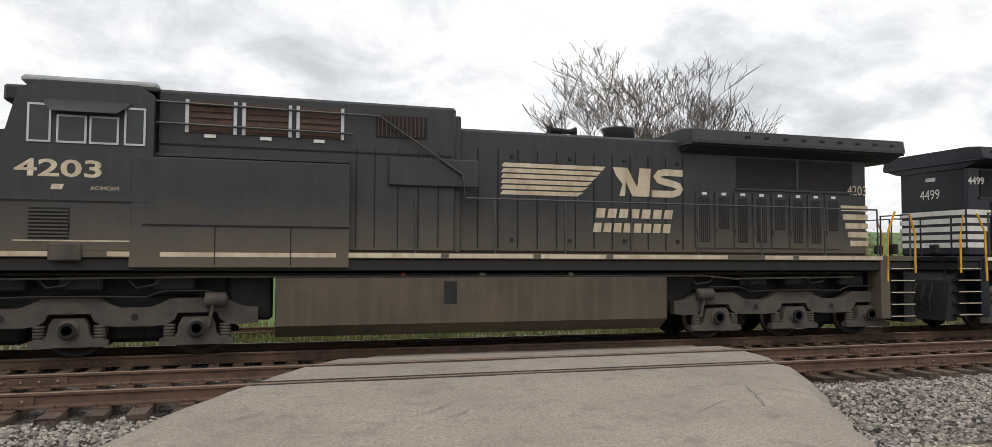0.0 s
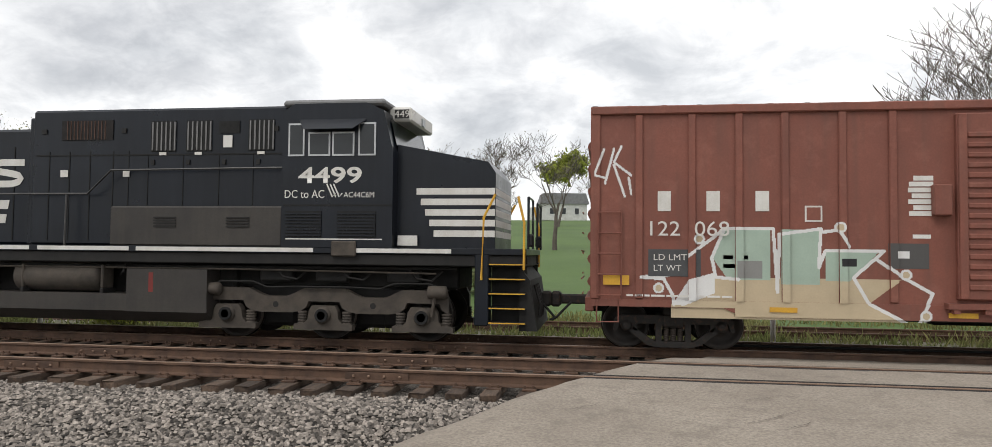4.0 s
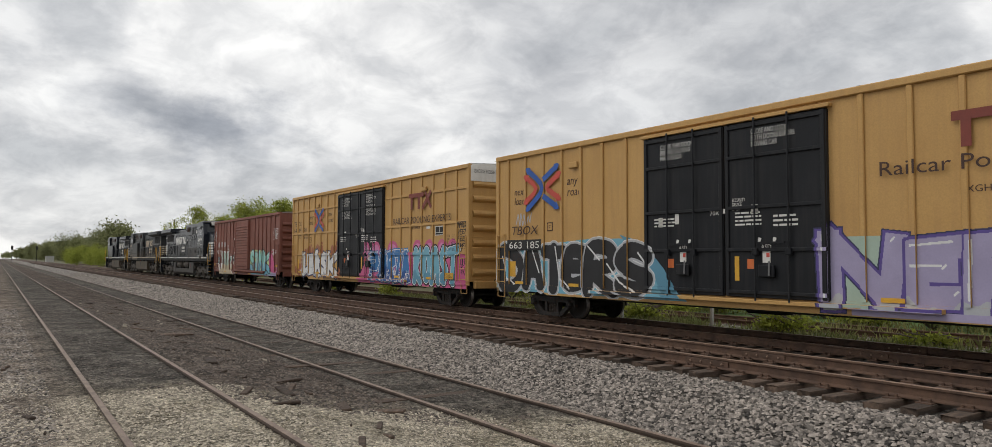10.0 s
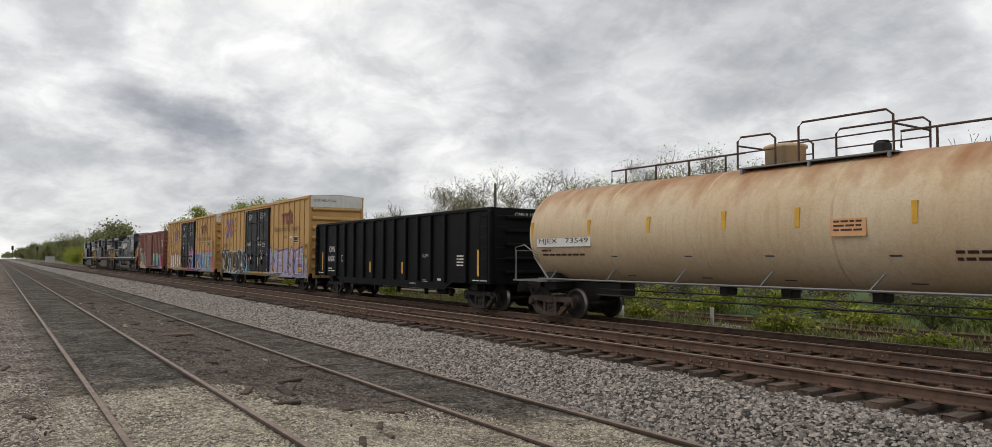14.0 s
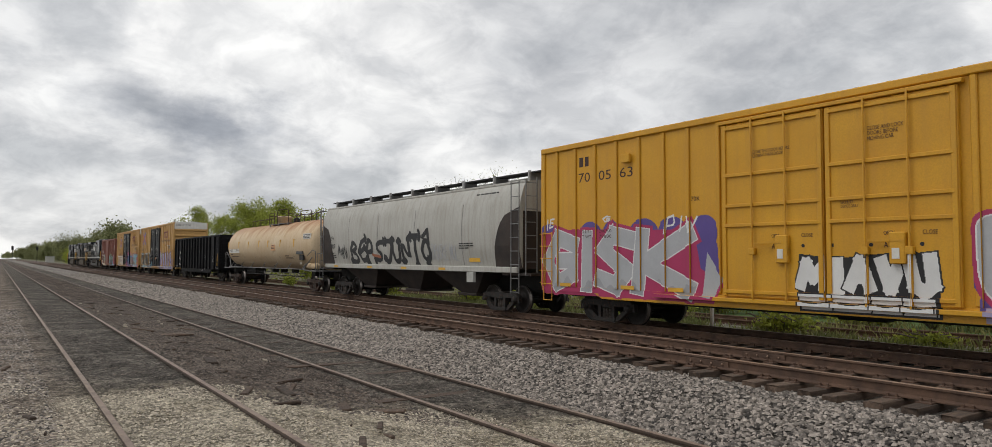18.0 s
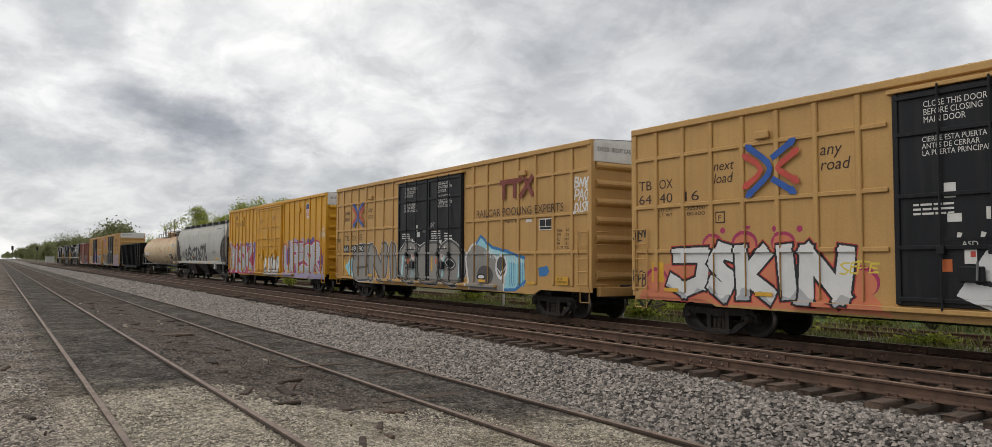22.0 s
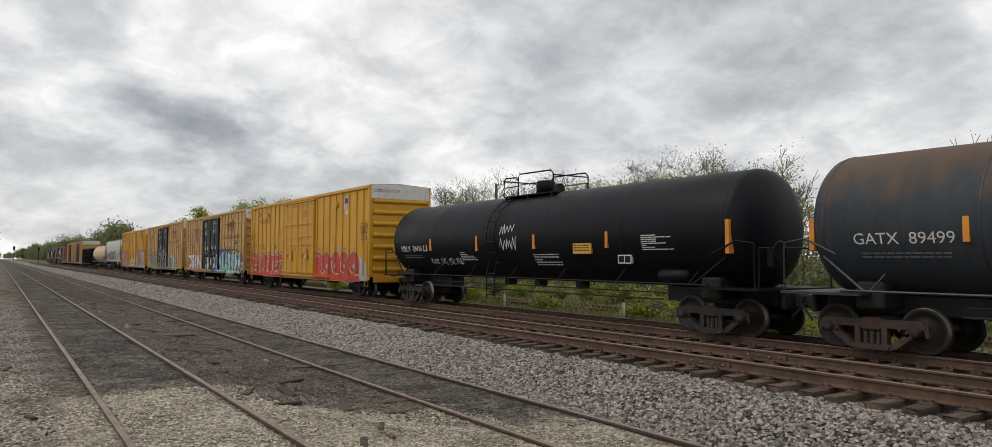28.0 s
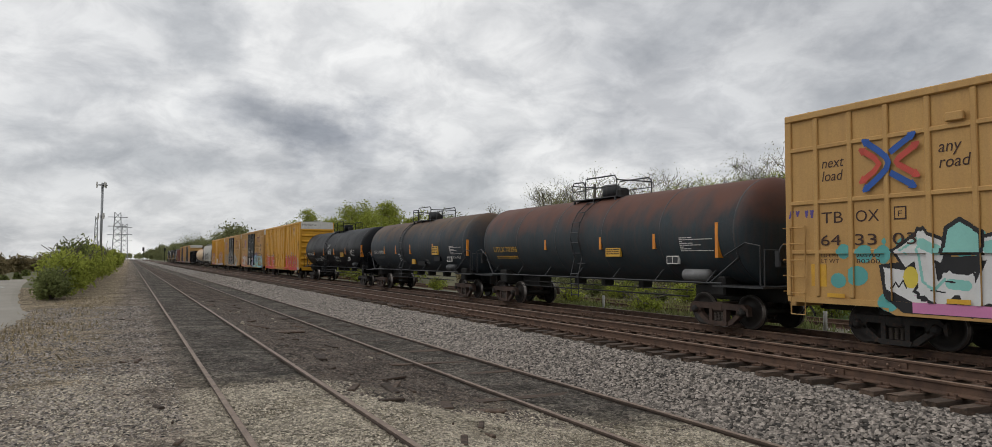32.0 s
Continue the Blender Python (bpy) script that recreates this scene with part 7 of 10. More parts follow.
def covered_hopper():
    car = thing("covered_hopper", "pale grey covered hopper car with black graffiti")
    m, dark, H = M["hopper"], M["hopper_dark"], 8.75
    # the body: sides bow outwards between sill and eave, ends slope in below
    prof = [(-1.42, 1.55), (-1.56, 2.2), (-1.58, 3.0), (-1.50, 3.8), (-1.32, 4.30), (-1.18, 4.42), (0, 4.52), (1.18, 4.42), (1.32, 4.30), (1.50, 3.8), (1.58, 3.0), (1.56, 2.2), (1.42, 1.55)]
    fine = []
    for (ya, za), (yb, zb) in zip(prof, prof[1:]):
        fine += [(ya + (yb - ya) * k / 4, za + (zb - za) * k / 4) for k in range(4)]
    fine.append(prof[-1])
    prof = [fine[0]] + [tuple((fine[i - 1][k] + 2 * fine[i][k] + fine[i + 1][k]) / 4 for k in (0, 1)) for i in range(1, len(fine) - 1)] + [fine[-1]]
    V, F = [], []
    for x in (-H, H):
        V += [(x, y, z) for y, z in prof]
    n = len(prof)
    F = [(i, i + 1, n + i + 1, n + i) for i in range(n - 1)]
    put("body_shell", from_lists("body_shell", V, F, m, smooth=True), car)
    for s in (-1, 1):
        W = [(s * H, y, z) for y, z in prof]
        put("end_sheet", from_lists("end_sheet", W, [tuple(range(n))], m), car, 0, 0, 0)
        # a rounded dark sheet on the closed side, for the shaded recess above the truck
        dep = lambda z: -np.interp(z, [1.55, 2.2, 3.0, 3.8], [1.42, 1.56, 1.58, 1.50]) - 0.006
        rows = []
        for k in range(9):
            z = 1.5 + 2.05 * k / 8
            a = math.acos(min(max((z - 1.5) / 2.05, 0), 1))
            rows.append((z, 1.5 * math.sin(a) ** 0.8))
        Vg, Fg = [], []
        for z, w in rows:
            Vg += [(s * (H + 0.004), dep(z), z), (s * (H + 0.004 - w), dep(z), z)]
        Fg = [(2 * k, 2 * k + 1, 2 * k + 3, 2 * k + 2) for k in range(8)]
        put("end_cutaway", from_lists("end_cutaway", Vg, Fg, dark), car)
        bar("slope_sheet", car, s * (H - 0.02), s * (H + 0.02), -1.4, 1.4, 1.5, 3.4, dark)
        x = s * H
        ladder(car, x - s * 0.35, x + s * 0.1, -1.66, 0.75, 4.3, 9, M["steel"])
        end_ladder(car, x + s * 0.3, -1.5, -1.05, 1.3, 4.3, 8, M["steel"])
        tube("end_railing", car, [(x + s * 0.3, -1.5, 1.3), (x + s * 0.3, -1.5, 4.4)], 0.022, M["steel"])
        tube("end_railing", car, [(x + s * 0.3, -1.05, 1.3), (x + s * 0.3, -1.05, 4.5)], 0.022, M["steel"])
        coupler(car, x + s * 0.45, s, 0.5)
        bar("end_platform", car, x - s * 1.2, x + s * 0.45, -1.4, 1.4, 1.28, 1.36, dark)
        bar("stub_sill", car, x - s * 3.0, x + s * 0.45, -0.3, 0.3, 0.72, 1.28, M["frame"])
        truck(car, s * 6.95)
    bar("side_sill", car, -H + 0.3, H - 0.2, -1.50, -1.40, 1.36, 1.56, m, 0.02)
    bar("side_sill", car, -H + 0.3, H - 0.2, 1.40, 1.50, 1.36, 1.56, m, 0.02)
    for x in (-4.4, 0.0, 4.4):
        bay = bmesh.new()
        a = [bay.verts.new((x + sx * 2.1, sy * 1.38, 1.50)) for sx, sy in ((-1, -1), (1, -1), (1, 1), (-1, 1))]
        c = [bay.verts.new((x + sx * 0.55, sy * 0.75, 0.55)) for sx, sy in ((-1, -1), (1, -1), (1, 1), (-1, 1))]
        for i in range(4):
            bay.faces.new((a[i], a[(i + 1) % 4], c[(i + 1) % 4], c[i]))
        bay.faces.new(c)
        part("discharge_bay", bay, dark, car)
        bar("outlet_gate", car, x - 0.65, x + 0.65, -0.85, 0.85, 0.45, 0.55, dark, 0.02)
    for yy in (-0.62, 0.62):
        bar("running_board", car, -H - 0.2, H + 0.3, yy - 0.28, yy + 0.28, 4.70, 4.74, M["frame"])
        for k in range(9):
            x = -H + 0.4 + k * 2.1
            bar("board_support", car, x, x + 0.06, yy - 0.28, yy + 0.28, 4.44, 4.70, M["steel"])
    for k in range(9):
        x = -H + 0.4 + k * 2.1
        bar("board_bracket", car, x, x + 0.08, -0.98, -0.90, 4.38, 4.78, M["roof"])
    bar("roof_hatch", car, -H + 0.8, H - 0.8, -0.3, 0.3, 4.5, 4.66, m, 0.04)
    bar("eave_rail", car, -H, H, -1.30, -1.18, 4.33, 4.42, m, 0.02)
    cv = lambda z: -np.interp(z, [1.55, 2.2, 3.0, 3.8], [1.42, 1.56, 1.58, 1.50])
    for x in (-5.3, -2.0, 1.5, 5.2):
        me = from_lists("side_seam", [(a, cv(z) - 0.004, z) for z in (1.6, 2.2, 3.0, 3.8) for a in (x - 0.015, x + 0.015)], [(0, 1, 3, 2), (2, 3, 5, 4), (4, 5, 7, 6)], M["steel"])
        put("side_seam", me, car)
    letters("lettering", "CEFX", car, -7.75, -7.05, 2.72, 2.92, -0.01, M["ink"], curve=cv)
    letters("lettering", "70807", car, -7.75, -6.95, 2.32, 2.54, -0.01, M["ink"], curve=cv)
    bars_of_writing("small_lettering", car, -7.7, -6.9, 1.8, 2.1, 3, -0.01, M["ink"], 3, cv)
    bars_of_writing("small_lettering", car, 5.0, 6.0, 2.15, 2.4, 3, -0.01, M["ink"], 4, cv)
    bars_of_writing("small_lettering", car, 6.2, 7.6, 4.0, 4.1, 1, -0.06, M["ink"], 5, cv)
    for x in (-7.2, -3.2, 0.2, 3.4):
        bar("reflector_strip", car, x, x + 0.5, -1.51, -1.505, 1.40, 1.49, M["yellow"])
    bar("reflector_panel", car, 5.6, 6.3, cv(1.8) - 0.012, cv(1.8) + 0.02, 1.72, 1.95, M["yellow"])
    bar("placard_holder", car, 5.6, 6.05, -1.6, -1.5, 1.0, 1.36, M["concrete"])
    s = Spray(-6.8, 5.2, 1.58, 3.2)
    s.word("BEPSJUNTO", -5.0, 2.9, 1.65, 2.75, 0.12, "black", "black", 0.02, seed=31, jit=0.1, sharp=False)
    s.stroke([(2.2, 2.7), (2.6, 2.95), (2.7, 2.4)], 0.2, "black")
    s.scribble(-6.6, -5.5, 1.9, 2.4, 0.05, "black", 5, 12)
    s.tag("DRASKE MUL", 2.95, 4.9, 1.8, 2.35, 0.035, "silver", 6)
    s.stroke([(-2.6, 2.0), (-1.8, 1.9)], 0.12, "rust")
    s.build(car, lambda x, z: cv(z) - 0.002)
    return car


# ---- locomotives: a runs from the rear (-) to the cab end (+) ----
def bogie_frame_mesh(inner):
    """Cast side frame with a hump over each axle; its long end points along inner."""
    key = "bogie_frame", inner
    if key not in BLOCKS:
        bm = bmesh.new()

        def slab(pts, y0=-0.09, y1=0.09):
            a = [bm.verts.new((x, y0, z)) for x, z in pts]
            b = [bm.verts.new((x, y1, z)) for x, z in pts]
            n = len(pts)
            bm.faces.new(a)
            bm.faces.new(list(reversed(b)))
            for i in range(n):
                bm.faces.new((a[(i + 1) % n], a[i], b[i], b[(i + 1) % n]))
        ends = (-3.10, 2.58) if inner < 0 else (-2.58, 3.10)
        top, low = [(ends[0], 0.88)], [(ends[0], 0.60)]
        for a in (-2.06, 0.0, 2.06):
            crown = [(-0.80, 0.90), (-0.66, 0.95), (-0.44, 1.06), (0.44, 1.06), (0.66, 0.95), (0.80, 0.90)]
            arch = [(-0.70, 0.57), (-0.50, 0.60), (-0.38, 0.68), (-0.33, 0.80), (0.33, 0.80), (0.38, 0.68), (0.50, 0.60), (0.70, 0.57)]
            top += [(a + x, z) for x, z in crown if ends[0] < a + x < ends[1]]
            low += [(a + x, z) for x, z in arch if ends[0] < a + x < ends[1]]
        slab(top + [(ends[1], 0.88), (ends[1], 0.60)] + low[::-1])
        for x in (-2.06, 0.0, 2.06):
            half = [(0.24, 0.72), (0.30, 0.62), (0.33, 0.44), (0.40, 0.36), (0.62, 0.34), (0.62, 0.23)]
            slab([(x + u, z) for u, z in half] + [(x - u, z) for u, z in half[::-1]], -0.13, 0.05)
        bmesh.ops.recalc_face_normals(bm, faces=bm.faces[:])
        me = bpy.data.meshes.new("side_frame")
        bm.to_mesh(me)
        bm.free()
        me.materials.append(M["bogie"])
        BLOCKS[key] = me
    return BLOCKS[key]


def bogie(car, x):
    """A three-axle power truck."""
    inner = -1 if x > 0 else 1
    t = put("power_truck", block(3.6, 1.5, 0.3, M["frame"], 0.05), car, x, 0, 0.95)
    for s in (-1, 1):
        put("side_frame", bogie_frame_mesh(-s * inner), t, 0, s * 1.12, -0.95, rz=0 if s < 0 else 180)
        for a in (-2.06, 0, 2.06):
            put("axle_box", lathe("axle_box", [(-0.05, 0.17), (0.03, 0.17), (0.035, 0.12), (0.086, 0.12), (0.094, 0.10), (0.096, 0.004)], M["bogie"], 16, "y"), t, a, s * 1.26, -0.42, rz=0 if s > 0 else 180)
            put("hub_ring", lathe("hub_ring", [(-0.02, 0.135), (0.012, 0.135), (0.012, 0.085), (-0.02, 0.085)], M["grille"], 16, "y"), t, a, s * 1.345, -0.42)
            for d in (-0.47, 0.47):
                put("journal_spring", coil_big(), t, a + d, s * 1.14, -0.62)
        # dark discs on the solid frame paint in the shaded holes
        for a in (-1.03, 1.03):
            put("frame_hole", lathe("frame_hole", [(-0.004, 0.062), (0.004, 0.062), (0.004, 0.0)], M["frame"], 12, "y"), t, a, s * 1.212, -0.22)
        for a in (-2.38, 2.38):
            put("brake_cylinder", lathe("brake_cylinder", [(-0.20, 0.05), (-0.19, 0.13), (0.16, 0.13), (0.20, 0.05)], M["bogie"], 12, "x"), t, a, s * 1.30, 0.08)
            tube("brake_lever", t, [(a - 0.05, s * 1.34, 0.02), (a - 0.12, s * 1.30, -0.40)], 0.035, M["bogie"])
        tube("sand_pipe", t, [(-2.6, s * 1.26, 0.10), (-2.2, s * 1.27, 0.24), (-1.5, s * 1.27, 0.24), (-1.2, s * 1.27, 0.13), (-0.6, s * 1.27, 0.15), (0.6, s * 1.27, 0.15), (1.2, s * 1.27, 0.13), (1.5, s * 1.27, 0.24), (2.2, s * 1.27, 0.24), (2.6, s * 1.26, 0.10)], 0.02, M["frame"])
    for a in (-1.25, 0.75, 1.45):
        bar("traction_motor", t, a - 0.42, a + 0.42, -0.62, 0.62, -0.72, 0.05, M["frame"], 0.08)
    bar("bolster", t, -2.7, 2.7, -0.75, 0.75, 0.12, 0.58, M["frame"], 0.04)
    for s in (-1, 1):
        for a in (-1.4, -0.2, 1.3):
            bar("cable_box", t, a, a + 0.7, s * 0.95, s * 1.2, 0.24, 0.5, M["frame"], 0.04)
    for k, a in enumerate((-2.06, 0, 2.06)):
        w = put("wheelset", wheelset_mesh(0.53), t, a, 0, -0.42)
        LOCO_WHEELS.append(w)
    return t


LOCO_WHEELS = []


def coil_big():
    if "coil_big" not in BLOCKS:
        prof = []
        for k in range(5):
            z = k * 0.055
            prof += [(z, 0.08), (z + 0.015, 0.105), (z + 0.038, 0.105), (z + 0.052, 0.08)]
        BLOCKS["coil_big"] = lathe("journal_spring", prof, M["bogie"], 10, "z")
    return BLOCKS["coil_big"]


def handrail(car, pts, m, name="handrail", r=0.022):
    return tube(name, car, pts, r, m, 6)


def locomotive(label, f, style):
    car = thing("locomotive", label, "locomotive")
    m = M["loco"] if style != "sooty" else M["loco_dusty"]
    trim = M["white"] if style != "sooty" else M["cream"]
    # the clean engine is stretched behind its cab to fit the camera's view
    X = lambda a: f * (a - (0.6 * min(max((2.0 - a) / 3.0, 0.0), 1.0) if style == "clean" else 0.0))

    def b(name, a0, a1, y0, y1, z0, z1, mm=m, bev=0.02, lab="", parent=None):
        return bar(name, parent or car, X(a0), X(a1), y0, y1, z0, z1, mm, bev, lab)

    # underframe and walkway
    b("underframe", -10.8, 10.75, -1.5, 1.5, 1.55, 1.78, M["frame"])
    b("walkway", -10.85, 10.8, -1.55, 1.55, 1.78, 1.90, m, 0.01)
    cuts = (-9.9, -7.5, -7.4, -6.6, -5.7, -2.9, -2.8, -1.3, -1.2, 0.6, 0.7, 2.6, 2.7, 6.6, 7.3, 9.4)
    for a0, a1 in zip(cuts[0::2], cuts[1::2]):
        for s in (-1, 1):
            b("sill_stripe", a0, a1 - 0.06, s * 1.551, s * 1.556, 1.80, 1.885, trim, 0.0)
    # long hood
    hw = 1.05
    b("long_hood", -9.95, 0.35, -hw, hw, 1.90, 4.45, m, 0.06)
    for k in range(13):
        a = -4.9 + k * 0.43
        for s in (-1, 1):
            b("door_seam", a - 0.012, a + 0.012, s * hw, s * (hw + 0.012), 2.0, 4.05, M["grille"], 0.0)
            if k % 3 == 0:
                b("door_latch", a + 0.1, a + 0.17, s * hw, s * (hw + 0.03), 2.15, 2.22, M["frame"], 0.0)
                b("door_latch", a + 0.1, a + 0.17, s * hw, s * (hw + 0.03), 3.88, 3.95, M["frame"], 0.0)
    # radiator wings over the rear
    wa, wb = (-10.0, -5.15) if style == "clean" else (-10.6, -4.85)
    wing = prism("radiator_wing", [(-1.57, 4.34), (-1.57, 4.40), (-1.52, 4.64), (-1.2, 4.68), (1.2, 4.68), (1.52, 4.64), (1.57, 4.40), (1.57, 4.34), (1.05, 4.16), (-1.05, 4.16)], min(X(wa), X(wb)), max(X(wa), X(wb)), m)
    put("radiator_wing", wing, car).matrix_basis = Matrix(((0, 1, 0, 0), (1, 0, 0, 0), (0, 0, 1, 0), (0, 0, 0, 1)))
    b("radiator_shelf", wa - 0.05, wb + 0.05, -1.5, 1.5, 4.30, 4.335, m, 0.01)
    for k in range(9):
        for sd in (-1, 1):
            b("wing_bolt_plate", wa + 0.3 + k * 0.5, wa + 0.42 + k * 0.5, sd * 1.555, sd * 1.575, 4.50, 4.54, M["frame"], 0.0)
    for s in (-1, 1):
        b("radiator_screen", -9.5, -6.3, s * hw, s * (hw + 0.02), 3.44, 4.12, M["dark_louver"], 0.0)
        b("screen_frame", -9.55, -6.25, s * hw, s * (hw + 0.04), 3.38, 3.43, m, 0.0)
        b("screen_post", -7.95, -7.88, s * hw, s * (hw + 0.035), 3.44, 4.12, m, 0.0)
        for k in range(8):
            a = -9.15 + k * 0.5
            d = b("hood_door", a, a + 0.44, s * hw, s * (hw + 0.03), 2.05, 3.32, m, 0.01)
            bar("door_screen", d, -0.13, 0.13, (-0.02 if s < 0 else 0.016), (-0.016 if s < 0 else 0.02), -0.50 if k % 3 else -0.2, 0.5, M["dark_louver"])
            for q in range(5):
                bar("screen_rib", d, -0.115 + q * 0.05, -0.10 + q * 0.05, s * 0.022 - 0.004, s * 0.022 + 0.004, -0.48 if k % 3 else -0.18, 0.48, m)
            bar("door_hinge", d, -0.215, -0.19, s * 0.02 - 0.008, s * 0.02 + 0.008, -0.3, -0.2, M["frame"])
            bar("latch_plate", d, -0.06, 0.06, s * 0.017 - 0.004, s * 0.017 + 0.004, 0.56, 0.62, M["white"])
    # roof gear
    put("exhaust_stack", lathe("exhaust_stack", [(0, 0.36), (0.30, 0.36), (0.36, 0.40), (0.40, 0.40), (0.42, 0.30)], M["concrete"] if style == "clean" else m, 20, "z"), car, X(-3.85), 0, 4.42)
    horn = b("horn", -2.47, -2.33, -0.12, 0.12, 4.44, 4.74, M["grille"])
    for k, (dx, ln) in enumerate(((-1, 0.32), (1, 0.36), (-1, 0.26))):
        put("horn_bell", lathe("horn_bell", [(0, 0.045), (ln * 0.65, 0.06), (ln, 0.12)], M["grille"], 12, "x"), horn, 0, -0.1 + 0.1 * k, 0.1, rz=0 if dx > 0 else 180)
    # equipment hood behind the cab
    eh = 1.30
    b("equipment_hood", 0.35, 5.85, -eh, eh, 1.90, 4.80, m, 0.05)
    b("hood_joint", 0.22, 0.42, -1.2, 1.2, 1.90, 4.66, m, 0.03)
    for s in (-1, 1):
        y0, y1 = s * eh, s * (eh + 0.025)
        v = b("vent_screen", 0.95, 1.95, y0, y1, 4.14, 4.56, M["dark_louver"], 0.0)
        for k in range(12):
            bar("vane", v, -0.47 + k * 0.08, -0.45 + k * 0.08, s * 0.014 - 0.008, s * 0.014 + 0.008, -0.2, 0.2, M["louver"])
        for a in (0.7, 1.1, 1.5, 1.95, 2.3):
            b("door_seam", a, a + 0.02, y0, s * (eh + 0.01), 2.0, 3.9, M["grille"], 0.0)
        b("panel_seam", 0.45, 5.8, y0, s * (eh + 0.015), 3.80, 3.83, M["grille"], 0.0)
        if style == "clean":
            for a in (2.82, 3.62, 5.0):
                v = b("air_vent", a, a + 0.56, y0, y1, 3.88, 4.52, M["grille"], 0.0)
                for k in range(6):
                    bar("vane", v, -0.25 + k * 0.1, -0.22 + k * 0.1, s * 0.012 - 0.014, s * 0.012 + 0.014, -0.3, 0.3, M["steel"])
                b("notice_plate", a + 0.2, a + 0.36, y1, s * (eh + 0.03), 3.80, 3.86, M["white"], 0.0)
            for a in (2.75, 3.55, 4.35, 5.1):
                b("door_seam", a, a + 0.015, y0, s * (eh + 0.012), 2.6, 3.8, M["grille"], 0.0)
                b("door_latch", a + 0.08, a + 0.16, y0, s * (eh + 0.03), 3.6, 3.7, M["frame"], 0.0)
            for a in (0.55, 2.15, 5.55):
                b("lift_lug", a, a + 0.10, y0, s * (eh + 0.03), 4.28, 4.38, M["frame"], 0.0)
            b("small_vent", 4.35, 4.8, y0, y1, 4.25, 4.5, M["grille"], 0.0)
            b("notice_plate", 4.45, 4.65, y1, s * (eh + 0.03), 3.95, 4.2, M["white"], 0.0)
            b("notice_plate", 0.95, 1.1, y1, s * (eh + 0.03), 3.35, 3.5, M["white"], 0.0)
            b("notice_plate", 2.2, 2.35, y1, s * (eh + 0.03), 3.35, 3.5, M["white"], 0.0)
            lo = b("battery_box", 2.05, 5.85, s * eh, s * 1.50, 1.90, 2.72, M["grime"], 0.03)
            for a in (-0.65, 0.95):
                for k in range(4):
                    bar("louver", lo, f * a - 0.25, f * a + 0.25, s * 0.1 - 0.02, s * 0.1 + 0.02, -0.02 + k * 0.06, 0.01 + k * 0.06, M["frame"])
            handrail(car, [(X(-9.8), s * 1.5, 2.98), (X(1.6), s * 1.5, 2.98), (X(2.05), s * 1.5, 3.47), (X(5.9), s * 1.5, 3.50)], M["railing"])
        else:
            for a in (2.62, 3.58, 4.55):
                v = b("air_vent", a, a + 0.76, y0, y1, 4.05, 4.62, M["louver"], 0.0)
                for k in range(5):
                    bar("louver", v, -0.36, 0.36, s * 0.012 - 0.025, s * 0.012 + 0.025, -0.25 + k * 0.115, -0.19 + k * 0.115, M["louver"])
                for e in (-0.41, 0.41):
                    bar("vent_edge", v, e - 0.03, e + 0.03, s * 0.012 - 0.02, s * 0.012 + 0.02, -0.3, 0.3, M["alu"])
                b("notice_plate", a + 0.3, a + 0.5, y1, s * (eh + 0.03), 3.96, 4.02, M["white"], 0.0)
            b("side_cabinet", 2.45, 6.2, s * eh, s * 1.56, 1.60, 3.55, m, 0.02, "tall plain side cabinet")
            b("cabinet_skirt", 2.47, 6.0, s * 1.56, s * 1.565, 1.62, 2.35, m, 0.0)
            b("skirt_seam", 2.47, 6.0, s * 1.565, s * 1.58, 2.34, 2.37, M["grille"], 0.0)
            for a in (3.5, 4.8):
                b("skirt_seam", a, a + 0.02, s * 1.565, s * 1.57, 1.65, 2.34, M["grille"], 0.0)
            b("stripe_remnant", 2.7, 5.7, s * 1.566, s * 1.569, 1.80, 1.88, M["cream"], 0.0)
            b("ledge", 2.45, 6.1, s * eh, s * (eh + 0.1), 3.58, 3.64, m, 0.01)
            handrail(car, [(X(-9.8), s * 1.5, 2.98), (X(0.2), s * 1.5, 2.98), (X(0.25), s * 1.42, 3.45), (X(1.9), s * 1.40, 4.52), (X(6.1), s * 1.40, 4.56)], M["railing"])
            handrail(car, [(X(2.4), s * 1.40, 4.15), (X(6.1), s * 1.40, 4.18)], M["railing"])
            b("hood_box", -0.1, 1.7, s * eh, s * (eh + 0.08), 3.2, 3.75, m, 0.02)
        for a in (-9.8, -8.3, -6.6, -5.0, -3.4, -1.9, -0.4, 1.2):
            handrail(car, [(X(a), s * 1.52, 1.9), (X(a), s * 1.5, 2.98)], M["railing"], "stanchion", 0.022)
    # cab
    cab_w = 1.55
    cabs = prism("cab", [(X(5.85), 1.90), (X(5.85), 4.62), (X(6.1), 4.78), (X(7.6), 4.78), (X(7.95), 4.62), (X(8.15), 3.80), (X(8.15), 1.90)][::f], -cab_w, cab_w, m)
    put("cab", cabs, car)
    b("cab_roof", 5.8, 7.95, -1.46, 1.46, 4.74, 4.88, M["steel"] if style == "clean" else M["galv"], 0.05)
    for a in (6.1, 7.1):
        b("antenna", a, a + 0.6, -0.5, 0.3, 4.88, 4.95, M["frame"], 0.02)
        put("antenna_dome", lathe("antenna_dome", [(0, 0.1), (0.05, 0.09), (0.09, 0.02)], M["frame"], 12, "z"), car, X(a + 0.3), 0.1, 4.94)
